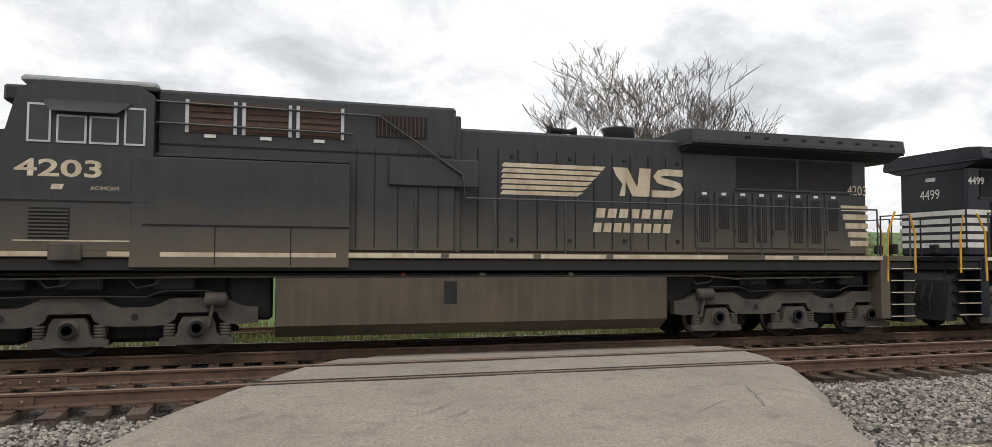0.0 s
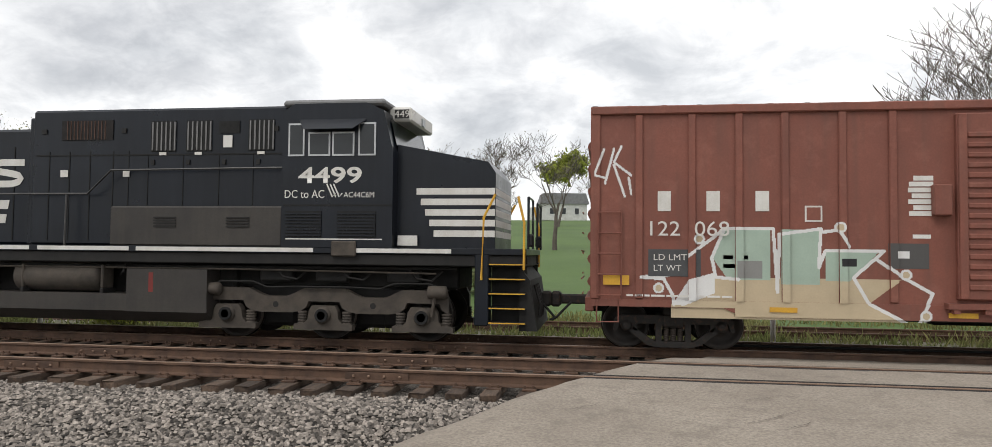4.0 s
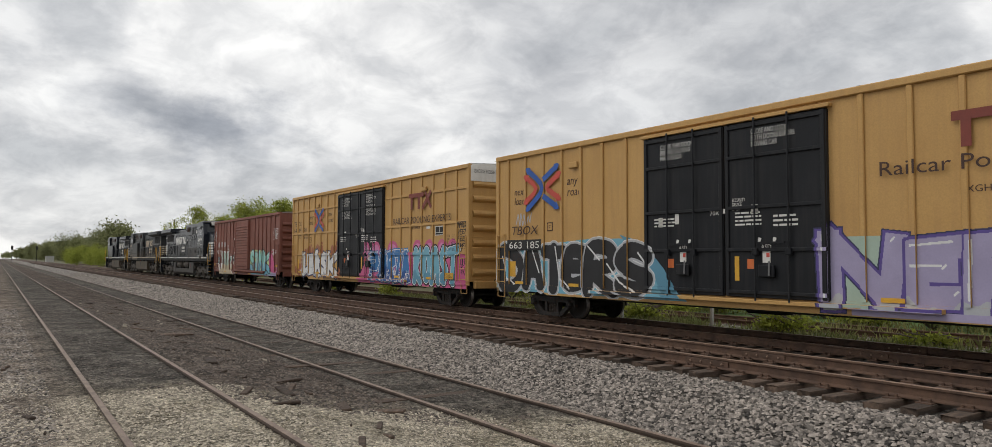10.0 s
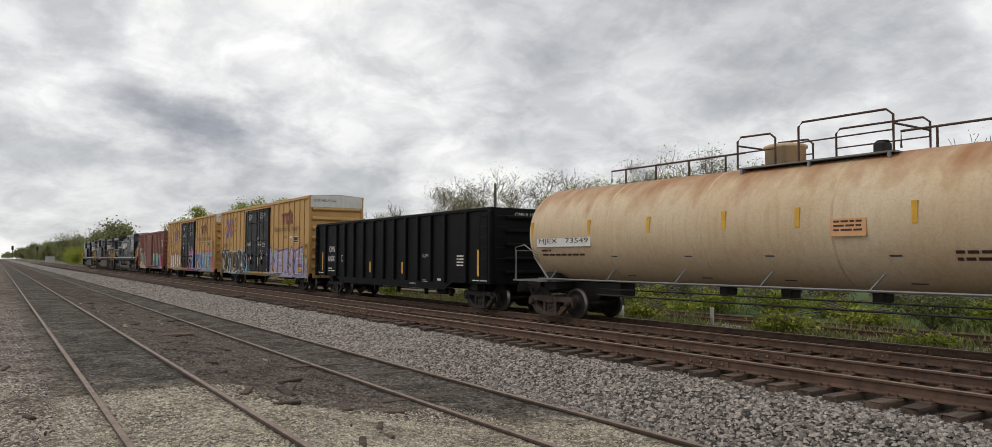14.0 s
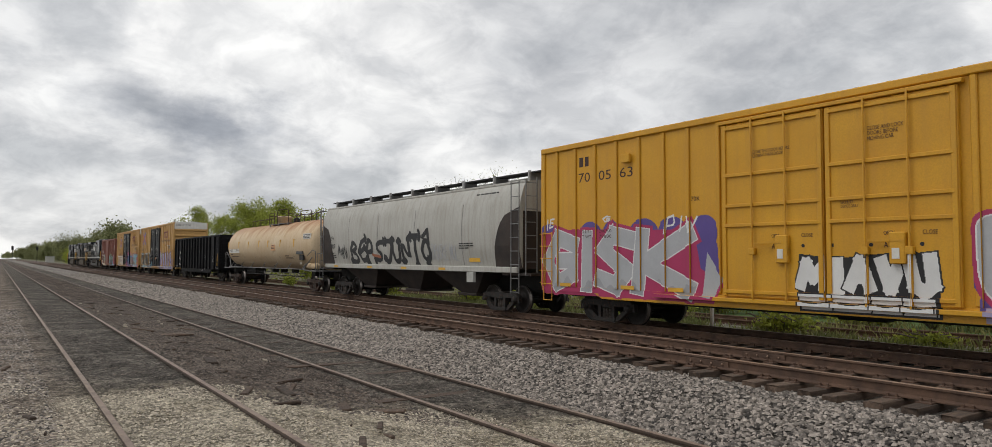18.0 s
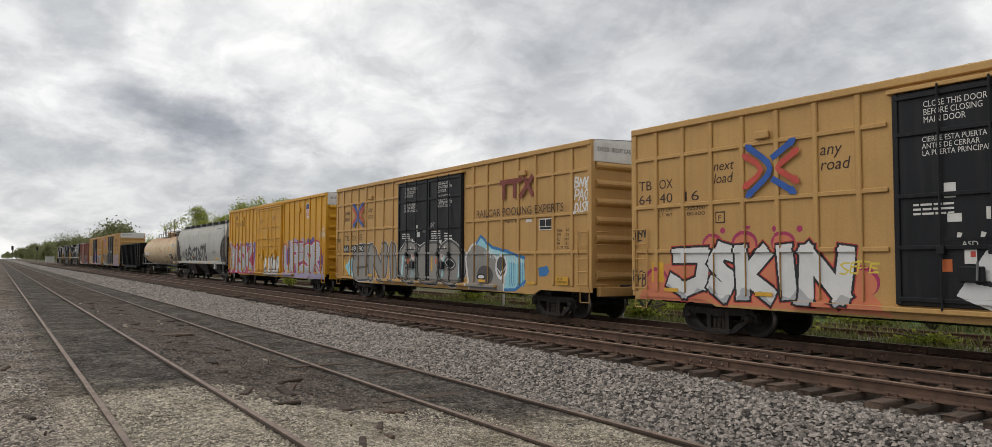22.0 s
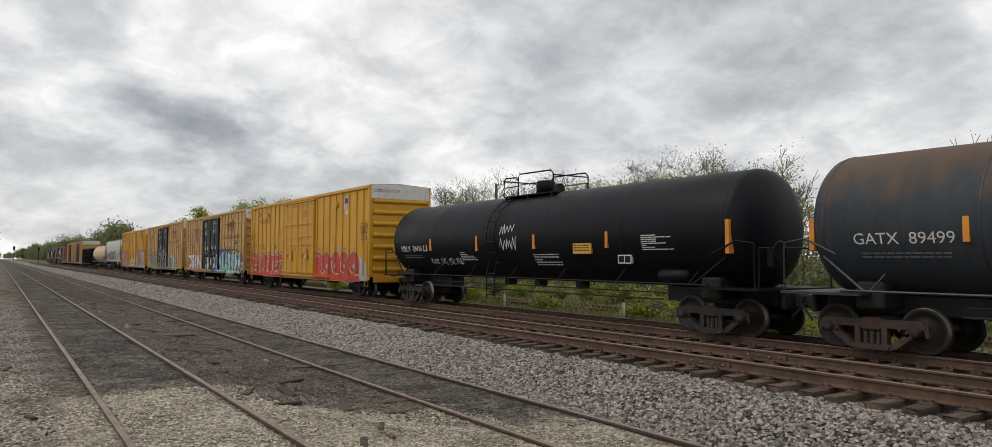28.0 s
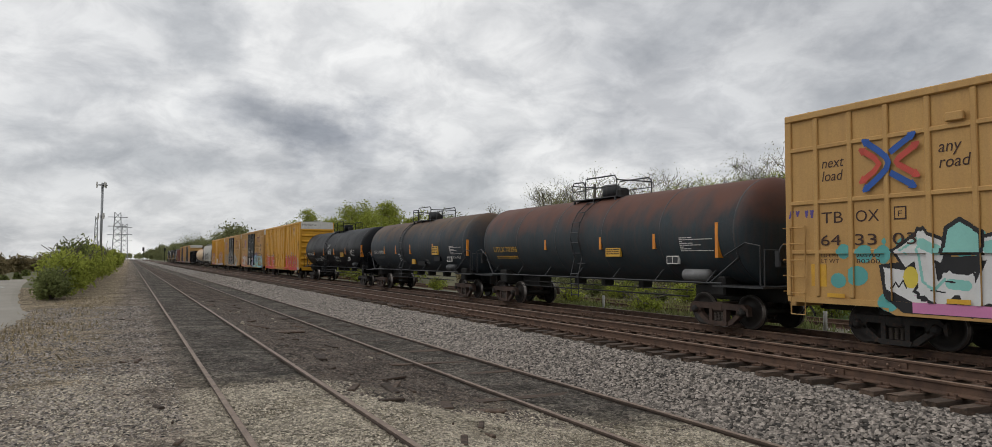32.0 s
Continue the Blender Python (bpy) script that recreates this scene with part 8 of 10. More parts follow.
    for s in (-1, 1):
        for a0, a1 in ((5.98, 6.32), (6.40, 6.86), (6.90, 7.36), (7.44, 7.80)):
            w = b("side_window", a0, a1, s * cab_w, s * (cab_w + 0.02), 3.72, 4.38 if a0 in (5.98, 7.44) else 4.2, M["alu"], 0.0)
            hgt = (4.38 if a0 in (5.98, 7.44) else 4.2) - 3.72
            bar("pane", w, -(a1 - a0) / 2 + 0.035, (a1 - a0) / 2 - 0.035, s * 0.011 - 0.003, s * 0.011 + 0.003, -hgt / 2 + 0.035, hgt / 2 - 0.035, M["glass"])
        aw = from_lists("window_awning", [(X(6.2), s * cab_w, 4.46), (X(7.6), s * cab_w, 4.46), (X(7.4), s * (cab_w + 0.28), 4.22), (X(6.4), s * (cab_w + 0.28), 4.22), (X(6.2), s * cab_w, 4.43), (X(7.6), s * cab_w, 4.43)],
                        [(0, 1, 2, 3), (3, 2, 5, 4), (0, 3, 4), (1, 5, 2)], m)
        put("window_awning", aw, car)
        for a0, a1 in ((5.95, 6.7), (7.03, 7.82)) if style == "clean" else ((7.13, 7.73),):
            g = b("body_louver", a0, a1, s * cab_w, s * (cab_w + 0.02), 2.10, 2.62, M["grille"], 0.0)
            for k in range(8):
                bar("louver", g, -(a1 - a0) / 2, (a1 - a0) / 2, s * 0.012 - 0.012, s * 0.012 + 0.012, -0.24 + k * 0.062, -0.21 + k * 0.062, m)
        b("panel_seam", 5.9, 8.15, s * cab_w, s * (cab_w + 0.01), 2.72, 2.75, M["grille"], 0.0)
        b("notice_plate", 8.2, 8.6, s * 1.31, s * 1.318, 1.95, 2.15, M["white"], 0.0)
        b("step_bracket", 6.92, 7.43, s * 1.54, s * 1.6, 1.72, 2.03, M["bogie"], 0.03)
        b("body_line", 5.95, 7.95, s * 1.551, s * 1.554, 2.05, 2.075, trim, 0.0)
    # nose
    nose = prism("nose", [(X(8.15), 1.90), (X(8.15), 3.98), (X(10.0), 3.62), (X(10.15), 3.40), (X(10.15), 1.90)][::f], -1.22, 1.22, m)
    put("nose", nose, car)
    ws = from_lists("windshield", [(X(8.145), y, 3.98 if k else 4.52) for k, y in ((0, -1.25), (0, 1.25), (1, 1.3), (1, -1.3))], [(0, 1, 2, 3)], M["glass"])
    for i, (a, z) in enumerate(((8.0, 4.5), (8.0, 4.5), (8.155, 3.95), (8.155, 3.95))):
        ws.vertices[i].co.x, ws.vertices[i].co.z = X(a), z
    put("windshield", ws, car)
    b("number_board_housing", 7.85, 8.35, -0.95, 0.95, 4.50, 4.80, M["white"] if style == "clean" else m, 0.04)
    b("headlight", 8.34, 8.38, -0.12, 0.12, 4.55, 4.70, M["alu"], 0.0)
    for s in (-1, 1):
        b("number_board", 8.0, 8.3, s * 0.95, s * 0.97, 4.56, 4.74, M["ink"], 0.0)
        for k in range(5):
            z = 3.10 - k * 0.21
            lo = 8.55 + k * 0.09
            b("nose_stripe", lo, 10.14, s * 1.222, s * 1.228, z - 0.13, z, trim, 0.0)
            b("tail_stripe", -9.95, -9.15 + (0 if k < 1 else -0.07 * k), s * (hw + 0.002), s * (hw + 0.01), z - 0.13, z, trim, 0.0)
    for k in range(5):
        z = 3.10 - k * 0.21
        b("nose_stripe", 10.152, 10.158, -1.2, 1.2, z - 0.13, z, trim, 0.0)
        b("tail_stripe", -9.958, -9.952, -1.0, 1.0, z - 0.13, z, trim, 0.0)
    b("tail_headlight", -9.98, -9.94, -0.15, 0.15, 3.9, 4.0, M["alu"], 0.0)
    # ends: steps, pilot, coupler, yellow grab rails
    for e, lead in ((1, 10.8), (-1, 10.85)):
        for s in (-1, 1):
            for k in range(5):
                b("step", e * (lead - 0.72), e * (lead - 0.02), s * 1.15, s * 1.55, 0.46 + k * 0.28, 0.49 + k * 0.28, M["frame"], 0.0)
                b("step_edge", e * (lead - 0.72), e * (lead - 0.02), s * 1.55, s * 1.56, 0.468 + k * 0.28, 0.49 + k * 0.28, M["yellow"] if style == "clean" and e > 0 else M["cream"], 0.0)
                b("step_riser", e * (lead - 0.72), e * (lead - 0.02), s * 1.12, s * 1.15, 0.49 + k * 0.28, 0.72 + k * 0.28, M["frame"], 0.0)
            b("step_side", e * (lead - 1.0), e * (lead - 0.73), s * 1.1, s * 1.55, 0.42, 1.8, m, 0.02)
            handrail(car, [(X(e * (lead - 0.86)), s * 1.6, 1.3), (X(e * (lead - 0.82)), s * 1.6, 2.5), (X(e * (lead - 0.6)), s * 1.58, 2.95)], M["yellow"], "grab_rail", 0.026)
            handrail(car, [(X(e * (lead - 0.04)), s * 1.6, 1.5), (X(e * (lead - 0.04)), s * 1.6, 2.4), (X(e * (lead - 0.16)), s * 1.58, 2.9)], M["yellow"], "grab_rail", 0.026)
            handrail(car, [(X(e * (lead + 0.02)), s * 0.5, 1.9), (X(e * (lead + 0.02)), s * 0.5, 2.9), (X(e * (lead + 0.02)), s * 1.4, 2.9), (X(e * (lead + 0.02)), s * 1.4, 1.9)], m, "end_rail", 0.025)
            b("ditch_light", e * (lead - 0.05), e * (lead + 0.08), s * 0.9 - 0.12, s * 0.9 + 0.12, 1.95, 2.2, M["frame"], 0.03)
        pilot = prism("pilot", [(X(e * (lead - 0.15)), 1.55), (X(e * (lead + 0.05)), 1.3), (X(e * (lead + 0.2)), 0.32), (X(e * (lead - 0.15)), 0.32)][::(f * e)], -1.35, 1.35, M["frame"])
        put("pilot", pilot, car)
        coupler(car, X(e * (lead + 0.0)), f * e, 0.33)
        for k in range(4):
            yy = -0.9 + k * 0.25
            handrail(car, [(X(e * (lead + 0.1)), yy, 1.2), (X(e * (lead + 0.22)), yy, 0.8), (X(e * (lead + 0.2)), yy, 0.55)], M["rubber"], "air_hose", 0.025)
    # fuel tank, air tanks
    tank_prof = [(-1.465, 0.54), (-1.465, 1.42), (1.465, 1.42), (1.465, 0.54), (1.16, 0.312), (-1.16, 0.312)]
    if style == "clean":
        low = [(-1.45, 0.55), (-1.45, 0.90), (1.45, 0.90), (1.45, 0.55), (1.15, 0.32), (-1.15, 0.32)]
        for nm, pr, a0, a1 in (("fuel_tank", low, -3.75, 4.25), ("tank_end", tank_prof, 2.45, 4.24), ("tank_end", tank_prof, -3.74, -2.75)):
            me = prism(nm, pr, min(X(a0), X(a1)), max(X(a0), X(a1)), M["grime"])
            put(nm, me, car).matrix_basis = Matrix(((0, 1, 0, 0), (1, 0, 0, 0), (0, 0, 1, 0), (0, 0, 0, 1)))
        for s in (-1, 1):
            for a in (-2.55, 0.05):
                put("air_reservoir", lathe("air_reservoir", [(0, 0.02), (0.03, 0.2), (0.12, 0.32), (1.98, 0.32), (2.07, 0.2), (2.1, 0.02)], M["bogie"], 20, "x"), car, X(a) if f > 0 else X(a + 2.1), s * 1.1, 1.24)
            for a in (-2.3, -0.75, 0.3, 1.85):
                b("tank_strap", a, a + 0.06, s * 1.0, s * 1.435, 0.90, 1.0, M["frame"], 0.01)
                b("tank_strap", a, a + 0.05, s * 1.05, s * 1.43, 1.0, 1.50, M["bogie"], 0.03)
            handrail(car, [(X(-0.45), s * 1.2, 1.3), (X(-0.3), s * 1.35, 1.3), (X(-0.3), s * 1.35, 1.5), (X(0.0), s * 1.3, 1.56)], M["frame"], "air_pipe", 0.03)
            handrail(car, [(X(2.15), s * 1.2, 1.3), (X(2.3), s * 1.35, 1.36), (X(2.35), s * 1.35, 1.56)], M["frame"], "air_pipe", 0.03)
            box = b("junction_box", -4.55, -3.95, s * 1.2, s * 1.5, 1.0, 1.52, M["frame"], 0.03)
            bar("box_label", box, -0.18, -0.06, s * 0.15 - 0.005, s * 0.15 + 0.005, -0.05, 0.14, M["white"])
            b("fuel_gauge", 2.95, 3.05, s * 1.45, s * 1.47, 0.95, 1.35, M["red"], 0.0)
        b("tank_core", -3.7, 4.2, -0.75, 0.75, 0.9, 1.56, M["frame"], 0.0)
    else:
        me = prism("fuel_tank", tank_prof, min(X(-4.25), X(3.75)), max(X(-4.25), X(3.75)), M["dirt_panel"])
        put("fuel_tank", me, car).matrix_basis = Matrix(((0, 1, 0, 0), (1, 0, 0, 0), (0, 0, 1, 0), (0, 0, 0, 1)))
        for s in (-1, 1):
            b("filler_plate", 0.35, 0.62, s * 1.45, s * 1.47, 0.9, 1.35, M["frame"], 0.01)
            for a in (1.4, -0.2, -2.1):
                put("filler_cap", lathe("filler_cap", [(0, 0.07), (0.09, 0.07), (0.1, 0.03)], M["red"] if a == 1.4 else M["steel"], 12, "z"), car, X(a), s * 1.3, 1.42)
    for s in (-1, 1):
        for z, yy, r0 in ((1.40, 1.36, 0.02), (1.58, 1.42, 0.018)):
            tube("pipe_run", car, [(X(-9.2), s * yy, z), (X(-6.0), s * yy, z - 0.03), (X(-5.2), s * yy, z + 0.04), (X(5.0), s * yy, z + 0.04), (X(9.0), s * yy, z)], r0, M["bogie"])
        tube("pipe_run", car, [(X(-9.5), s * 1.3, 1.5), (X(-4.4), s * 1.3, 1.48), (X(4.4), s * 1.3, 1.48), (X(9.4), s * 1.3, 1.5)], 0.03, M["frame"])
        for a in (-8.6, -7.0, -5.6, 5.6, 7.0, 8.4):
            tube("cable", car, [(X(a), s * 1.28, 1.52), (X(a + 0.2), s * 1.3, 1.3), (X(a + 0.5), s * 1.28, 1.25), (X(a + 0.7), s * 1.2, 1.45)], 0.025, M["rubber"])
    for a0, a1 in ((-4.75, -3.77) if style == "clean" else (-5.2, -4.3), (3.8, 4.6)):
        b("tank_bracket", a0, a1, -0.95, 0.95, 0.62, 1.5, M["frame"], 0.06)
    bogie(car, X(-7.15 if style == "clean" else -7.68))
    bogie(car, X(6.65 if style == "clean" else 7.16))
    # markings on the side that is seen
    y = -1.063
    if f > 0:
        st0, st1, n0, n1, w0, w1, cab_n, cz = -5.55, -2.55, -2.65, -0.35, -2.9, -0.65, 6.2, 3.17
    else:
        st0, st1, n0, n1, w0, w1, cab_n, cz = 0.66, 2.95, 2.95, 4.9, 2.72, 4.68, -7.97, 3.14
    for k in range(6):
        z = 3.78 - k * 0.115
        plate("emblem_stripe", car, [(st0 + 0.06 * k - 0.32 * (k / 5.0), z - 0.085), (st1 - 0.12 * k, z - 0.085), (st1 + 0.06 - 0.1 * k, z), (st0 + 0.06 * k - 0.32 * (k / 5.0) + 0.06, z)], y, trim)
    w = n1 - n0
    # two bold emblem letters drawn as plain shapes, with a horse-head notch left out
    plate("emblem_shape", car, [(n0 + 0.02 * w, 3.16), (n0 + 0.2 * w, 3.16), (n0 + 0.24 * w, 3.42), (n0 + 0.16 * w, 3.60), (n0 + 0.12 * w, 3.78), (n0 + 0.3 * w, 3.78), (n0 + 0.42 * w, 3.36), (n0 + 0.45 * w, 3.78), (n0 + 0.59 * w, 3.78), (n0 + 0.57 * w, 3.16),
                                (n0 + 0.36 * w, 3.16), (n0 + 0.28 * w, 3.48), (n0 + 0.27 * w, 3.16)], y - 0.002, trim, "painted emblem shape")
    put("emblem_shape", strip_mesh("emblem_shape", [[(n0 + 1.0 * w, 3.705), (n0 + 0.76 * w, 3.71), (n0 + 0.69 * w, 3.68), (n0 + 0.66 * w, 3.61), (n0 + 0.69 * w, 3.54), (n0 + 0.76 * w, 3.50), (n0 + 0.87 * w, 3.46), (n0 + 0.94 * w, 3.42), (n0 + 0.965 * w, 3.35), (n0 + 0.94 * w, 3.28), (n0 + 0.87 * w, 3.235), (n0 + 0.60 * w, 3.23)]], 0.15, y - 0.002, trim), car)
    for k, z in enumerate((2.68, 2.37)):
        xx = w0 + 0.06 * (1 - k)
        step = (w1 - w0 - 0.06) / (7 if k == 0 else 8)
        for i in range(7 if k == 0 else 8):
            x = xx + i * step
            plate("emblem_bar", car, [(x, z), (x + step * 0.76, z), (x + step * 0.88, z + 0.2), (x + step * 0.14, z + 0.2)], y, trim)
    yc = -1.556
    if style == "clean":
        letters("cab_number", "4499", car, cab_n, cab_n + 1.32, cz, cz + 0.33, yc, M["white"], bold=0.02)
        letters("lettering", "DC to AC", car, 5.92, 6.75, 2.88, 3.04, yc, M["white"])
        letters("lettering", "AC44C6M", car, 7.15, 7.78, 2.89, 3.0, yc, M["white"])
        put("wave_mark", strip_mesh("wave_mark", [[(6.8 + 0.07 * k, 3.16), (6.92 + 0.07 * k, 2.9), (6.98 + 0.07 * k, 2.98)] for k in range(3)], 0.03, yc, M["white"]), car)
        o = letters("hood_number", "4499", car, -10.52, -9.98, 3.74, 3.94, -1.075, M["white"], bold=0.02)
        o = letters("number", "4499", car, 0, 0.42, 0, 0.14, 0, M["white"])
        o.matrix_basis = pose(X(8.0), -0.975, 4.58)
    elif style == "sooty":
        letters("cab_number", "4203", car, cab_n, cab_n + 1.32, cz, cz + 0.30, yc, M["cream"], bold=0.02)
        letters("lettering", "AC44C6M", car, -6.82, -6.38, 2.93, 3.0, yc, M["cream"])
        plate("emblem_bar", car, [(-7.42, 2.93), (-7.25, 2.93), (-7.22, 3.02), (-7.4, 3.02)], yc, M["cream"])
        letters("hood_number", "4203", car, 9.35, 9.9, 3.35, 3.58, -1.075, M["cream"])
    o = letters("end_number", {"clean": "4499", "sooty": "4203"}[style], car, 0, 0.62, 0, 0.26, 0, trim) if style in ("clean", "sooty") else None
    if o:
        o.matrix_basis = pose(X(-9.965), 0.35, 3.42, 0, 0, -90) if f > 0 else pose(X(-9.965), -0.35, 3.42, 0, 0, 90)
    return car


# ---- ground, road, tracks ----
PROFILE_Y = [-400, -60, -8, -1.0, 0.6, 3.1, 4.4, 5.2, 7.4, 7.8, 8.9, 9.35, 12.0, 12.6, 13.6, 14.2, 17.0, 18.0, 20.0, 23.5, 26, 60, 150, 700]
PROFILE_Z = [-1.0, -0.6, -0.40, -0.26, -0.27, -0.27, -0.50, -0.61, -0.61, -0.55, -0.26, -0.215, -0.20, -0.26, -0.34, -0.36, -0.36, -0.5, -0.55, -0.52, -0.45, 2.0, 8.5, 14.0]


def ground_z(x, y):
    z = float(np.interp(y, PROFILE_Y, PROFILE_Z))
    if y > 24 and x < -20:
        k = min((-20 - x) / 60, 1.0)
        z = z * (1 - 0.75 * k) - 0.4 * k
    return z


def build_ground():
    xs = np.concatenate([np.linspace(-1500, -120, 24), np.linspace(-110, -45, 27), np.linspace(-43, 20, 127), np.linspace(24, 120, 25), np.linspace(150, 900, 12)])
    ys = np.concatenate([np.linspace(-900, -40, 14), np.linspace(-35, -9, 14), np.linspace(-8, 18, 105), np.linspace(18.5, 30, 24), np.linspace(34, 160, 22), np.linspace(200, 1200, 10)])
    V = [(x, y, ground_z(x, y) + (0.02 * noise.noise(Vector((x * 0.7, y * 0.9, 0))) + 0.012 * noise.noise(Vector((x * 2.3, y * 2.7, 5))) if -60 < x < 30 and -30 < y < 30 else 0)) for x in xs for y in ys]
    n = len(ys)
    F, I = [], []
    kinds = ["yard", "verge", "field", "grass"]
    for i in range(len(xs) - 1):
        for j in range(n - 1):
            F.append((i * n + j, (i + 1) * n + j, (i + 1) * n + j + 1, i * n + j + 1))
            x, y = (xs[i] + xs[i + 1]) / 2, (ys[j] + ys[j + 1]) / 2
            if y < -9 or (x < -60 and y < -4):
                k = 2
            elif y < 17.3:
                k = 0
            elif y < 24:
                k = 1
            else:
                k = 3 if x > -28 else 2
            I.append(k)
    ob = new("ground", from_lists("ground", V, F, [M[k] for k in kinds], I, smooth=True))
    tagged(ob, "gravel lot, ballast beds, weedy verge and green field", "ground", kind="structure")


ROAD_PTS = [(-40, -0.34), (-2.0, -0.235), (3.0, -0.225), (5.6, -0.20), (8.0, -0.03), (9.2, 0.05), (9.93, 0.075), (10.07, 0.075), (11.36, 0.075), (11.5, 0.075), (12.6, 0.0), (14.0, -0.19), (14.81, -0.25)]


def road_edges(y):
    left = np.interp(y, [-40, 3, 6, 8.5, 11.8, 14.4, 24], [-25.0, -3.8, -2.25, -1.0, 0.75, 1.85, 5.7])
    right = np.interp(y, [-40, 3, 7, 10.3, 11.8, 14.4, 24], [-17.0, 4.35, 6.0, 7.7, 8.1, 8.9, 12.5])
    return float(left), float(right)


def build_road():
    """The crossing: strips of asphalt between the rails with sloping shoulders."""
    strips = [(-40.0, 2.2), (2.2, 9.90), (10.10, 11.33), (11.53, 14.78)]
    py, pz = zip(*ROAD_PTS)
    root = tagged(new("road"), "tan-grey worn asphalt road over a rail crossing", "road", kind="structure")
    for y0, y1 in strips:
        rows = max(int((y1 - y0) / 0.35), 2)
        cols = 24
        V, F = [], []
        for j in range(rows + 1):
            y = y0 + (y1 - y0) * j / rows
            l, r = road_edges(y)
            z = float(np.interp(y, py, pz))
            wob = 0.12 * noise.noise(Vector((0, y * 1.3, 1))), 0.12 * noise.noise(Vector((4, y * 1.3, 1)))
            xs = [l - 0.55 + wob[0], l - 0.25 + wob[0]] + [l + (r - l) * k / cols for k in range(cols + 1)] + [r + 0.3 + wob[1], r + 0.65 + wob[1]]
            zs = [min(z - 0.30, ground_z(0, y) - 0.02), z - 0.07] + [z + 0.012 * noise.noise(Vector((l + (r - l) * k / cols, y, 3))) for k in range(cols + 1)] + [z - 0.07, min(z - 0.30, ground_z(0, y) - 0.02)]
            V += [(x, y, q) for x, q in zip(xs, zs)]
        c = cols + 5
        for j in range(rows):
            F += [(j * c + i, j * c + i + 1, (j + 1) * c + i + 1, (j + 1) * c + i) for i in range(c - 1)]
        put("road_strip", from_lists("road_strip", V, F, M["road"], smooth=True), root)
    for y, z in ((9.88, 0.055), (10.12, 0.055), (11.31, 0.055), (11.55, 0.055), (15.02, -0.19), (16.22, -0.19)):
        l, r = road_edges(y)
        put("flangeway_filler", block(r - l, 0.05, 0.05, M["rubber"], 0.01), root, (l + r) / 2, y, z)
    # long cracks and scrapes in the asphalt
    rr = random.Random(5)
    for k in range(9):
        y = rr.uniform(7.0, 9.0)
        l, r = road_edges(y)
        x = rr.uniform(l + 0.6, r - 0.4)
        n = rr.randint(4, 8)
        V, F = [], []
        ang = rr.uniform(0.2, 1.3)
        for i in range(n):
            yy = y + i * 0.14 * math.sin(ang)
            xx = x + i * 0.14 * math.cos(ang) + rr.uniform(-0.03, 0.03)
            z = float(np.interp(yy, py, pz)) + 0.016
            wd = 0.009 * (1 - abs(i / (n - 1) - 0.5))
            V += [(xx - wd, yy, z), (xx + wd, yy, z)]
            if i:
                F.append((2 * i - 2, 2 * i - 1, 2 * i + 1, 2 * i))
        put("crack", from_lists("crack", V, F, M["dirt"]), root)


def rail_mesh(x0, x1, head, side, h=0.18):
    prof = [(-0.075, 0), (0.075, 0), (0.075, 0.018), (0.012, 0.04), (0.012, h - 0.045), (0.037, h - 0.035), (0.036, h - 0.006), (0.028, h), (-0.028, h), (-0.036, h - 0.006), (-0.037, h - 0.035), (-0.012, h - 0.045), (-0.012, 0.04), (-0.075, 0.018)]
    n = len(prof)
    xs = [x0] + list(np.arange(max(x0, -60), min(x1, 20), 4.0)[1:]) + [x1]
    V = [(x, y, z) for x in xs for y, z in prof]
    F, I = [], []
    for k in range(len(xs) - 1):
        for i in range(n):
            j = (i + 1) % n
            F.append((k * n + i, (k + 1) * n + i, (k + 1) * n + j, k * n + j))
            I.append(1 if i in (6, 7, 8) else 0)
    F += [tuple(range(n)), tuple(reversed(range((len(xs) - 1) * n, len(xs) * n)))]
    I += [0, 0]
    return from_lists("rail", V, F, [side, head], I)


def tie_mesh(seed, m):
    r = random.Random(seed)
    key = ("tie", seed)
    if key not in BLOCKS:
        bm = bmesh.new()
        bmesh.ops.create_cube(bm, size=1)
        for v in bm.verts:
            v.co = Vector((v.co.x * 0.22, v.co.y * 2.6, v.co.z * 0.18))
        bmesh.ops.bevel(bm, geom=bm.edges[:], offset=0.012, segments=1, affect="EDGES")
        for v in bm.verts:
            v.co += Vector((r.uniform(-0.012, 0.012), r.uniform(-0.03, 0.03), r.uniform(-0.008, 0.008)))
        me = bpy.data.meshes.new("tie")
        bm.to_mesh(me)
        bm.free()
        me.materials.append(m)
        BLOCKS[key] = me
    return BLOCKS[key]


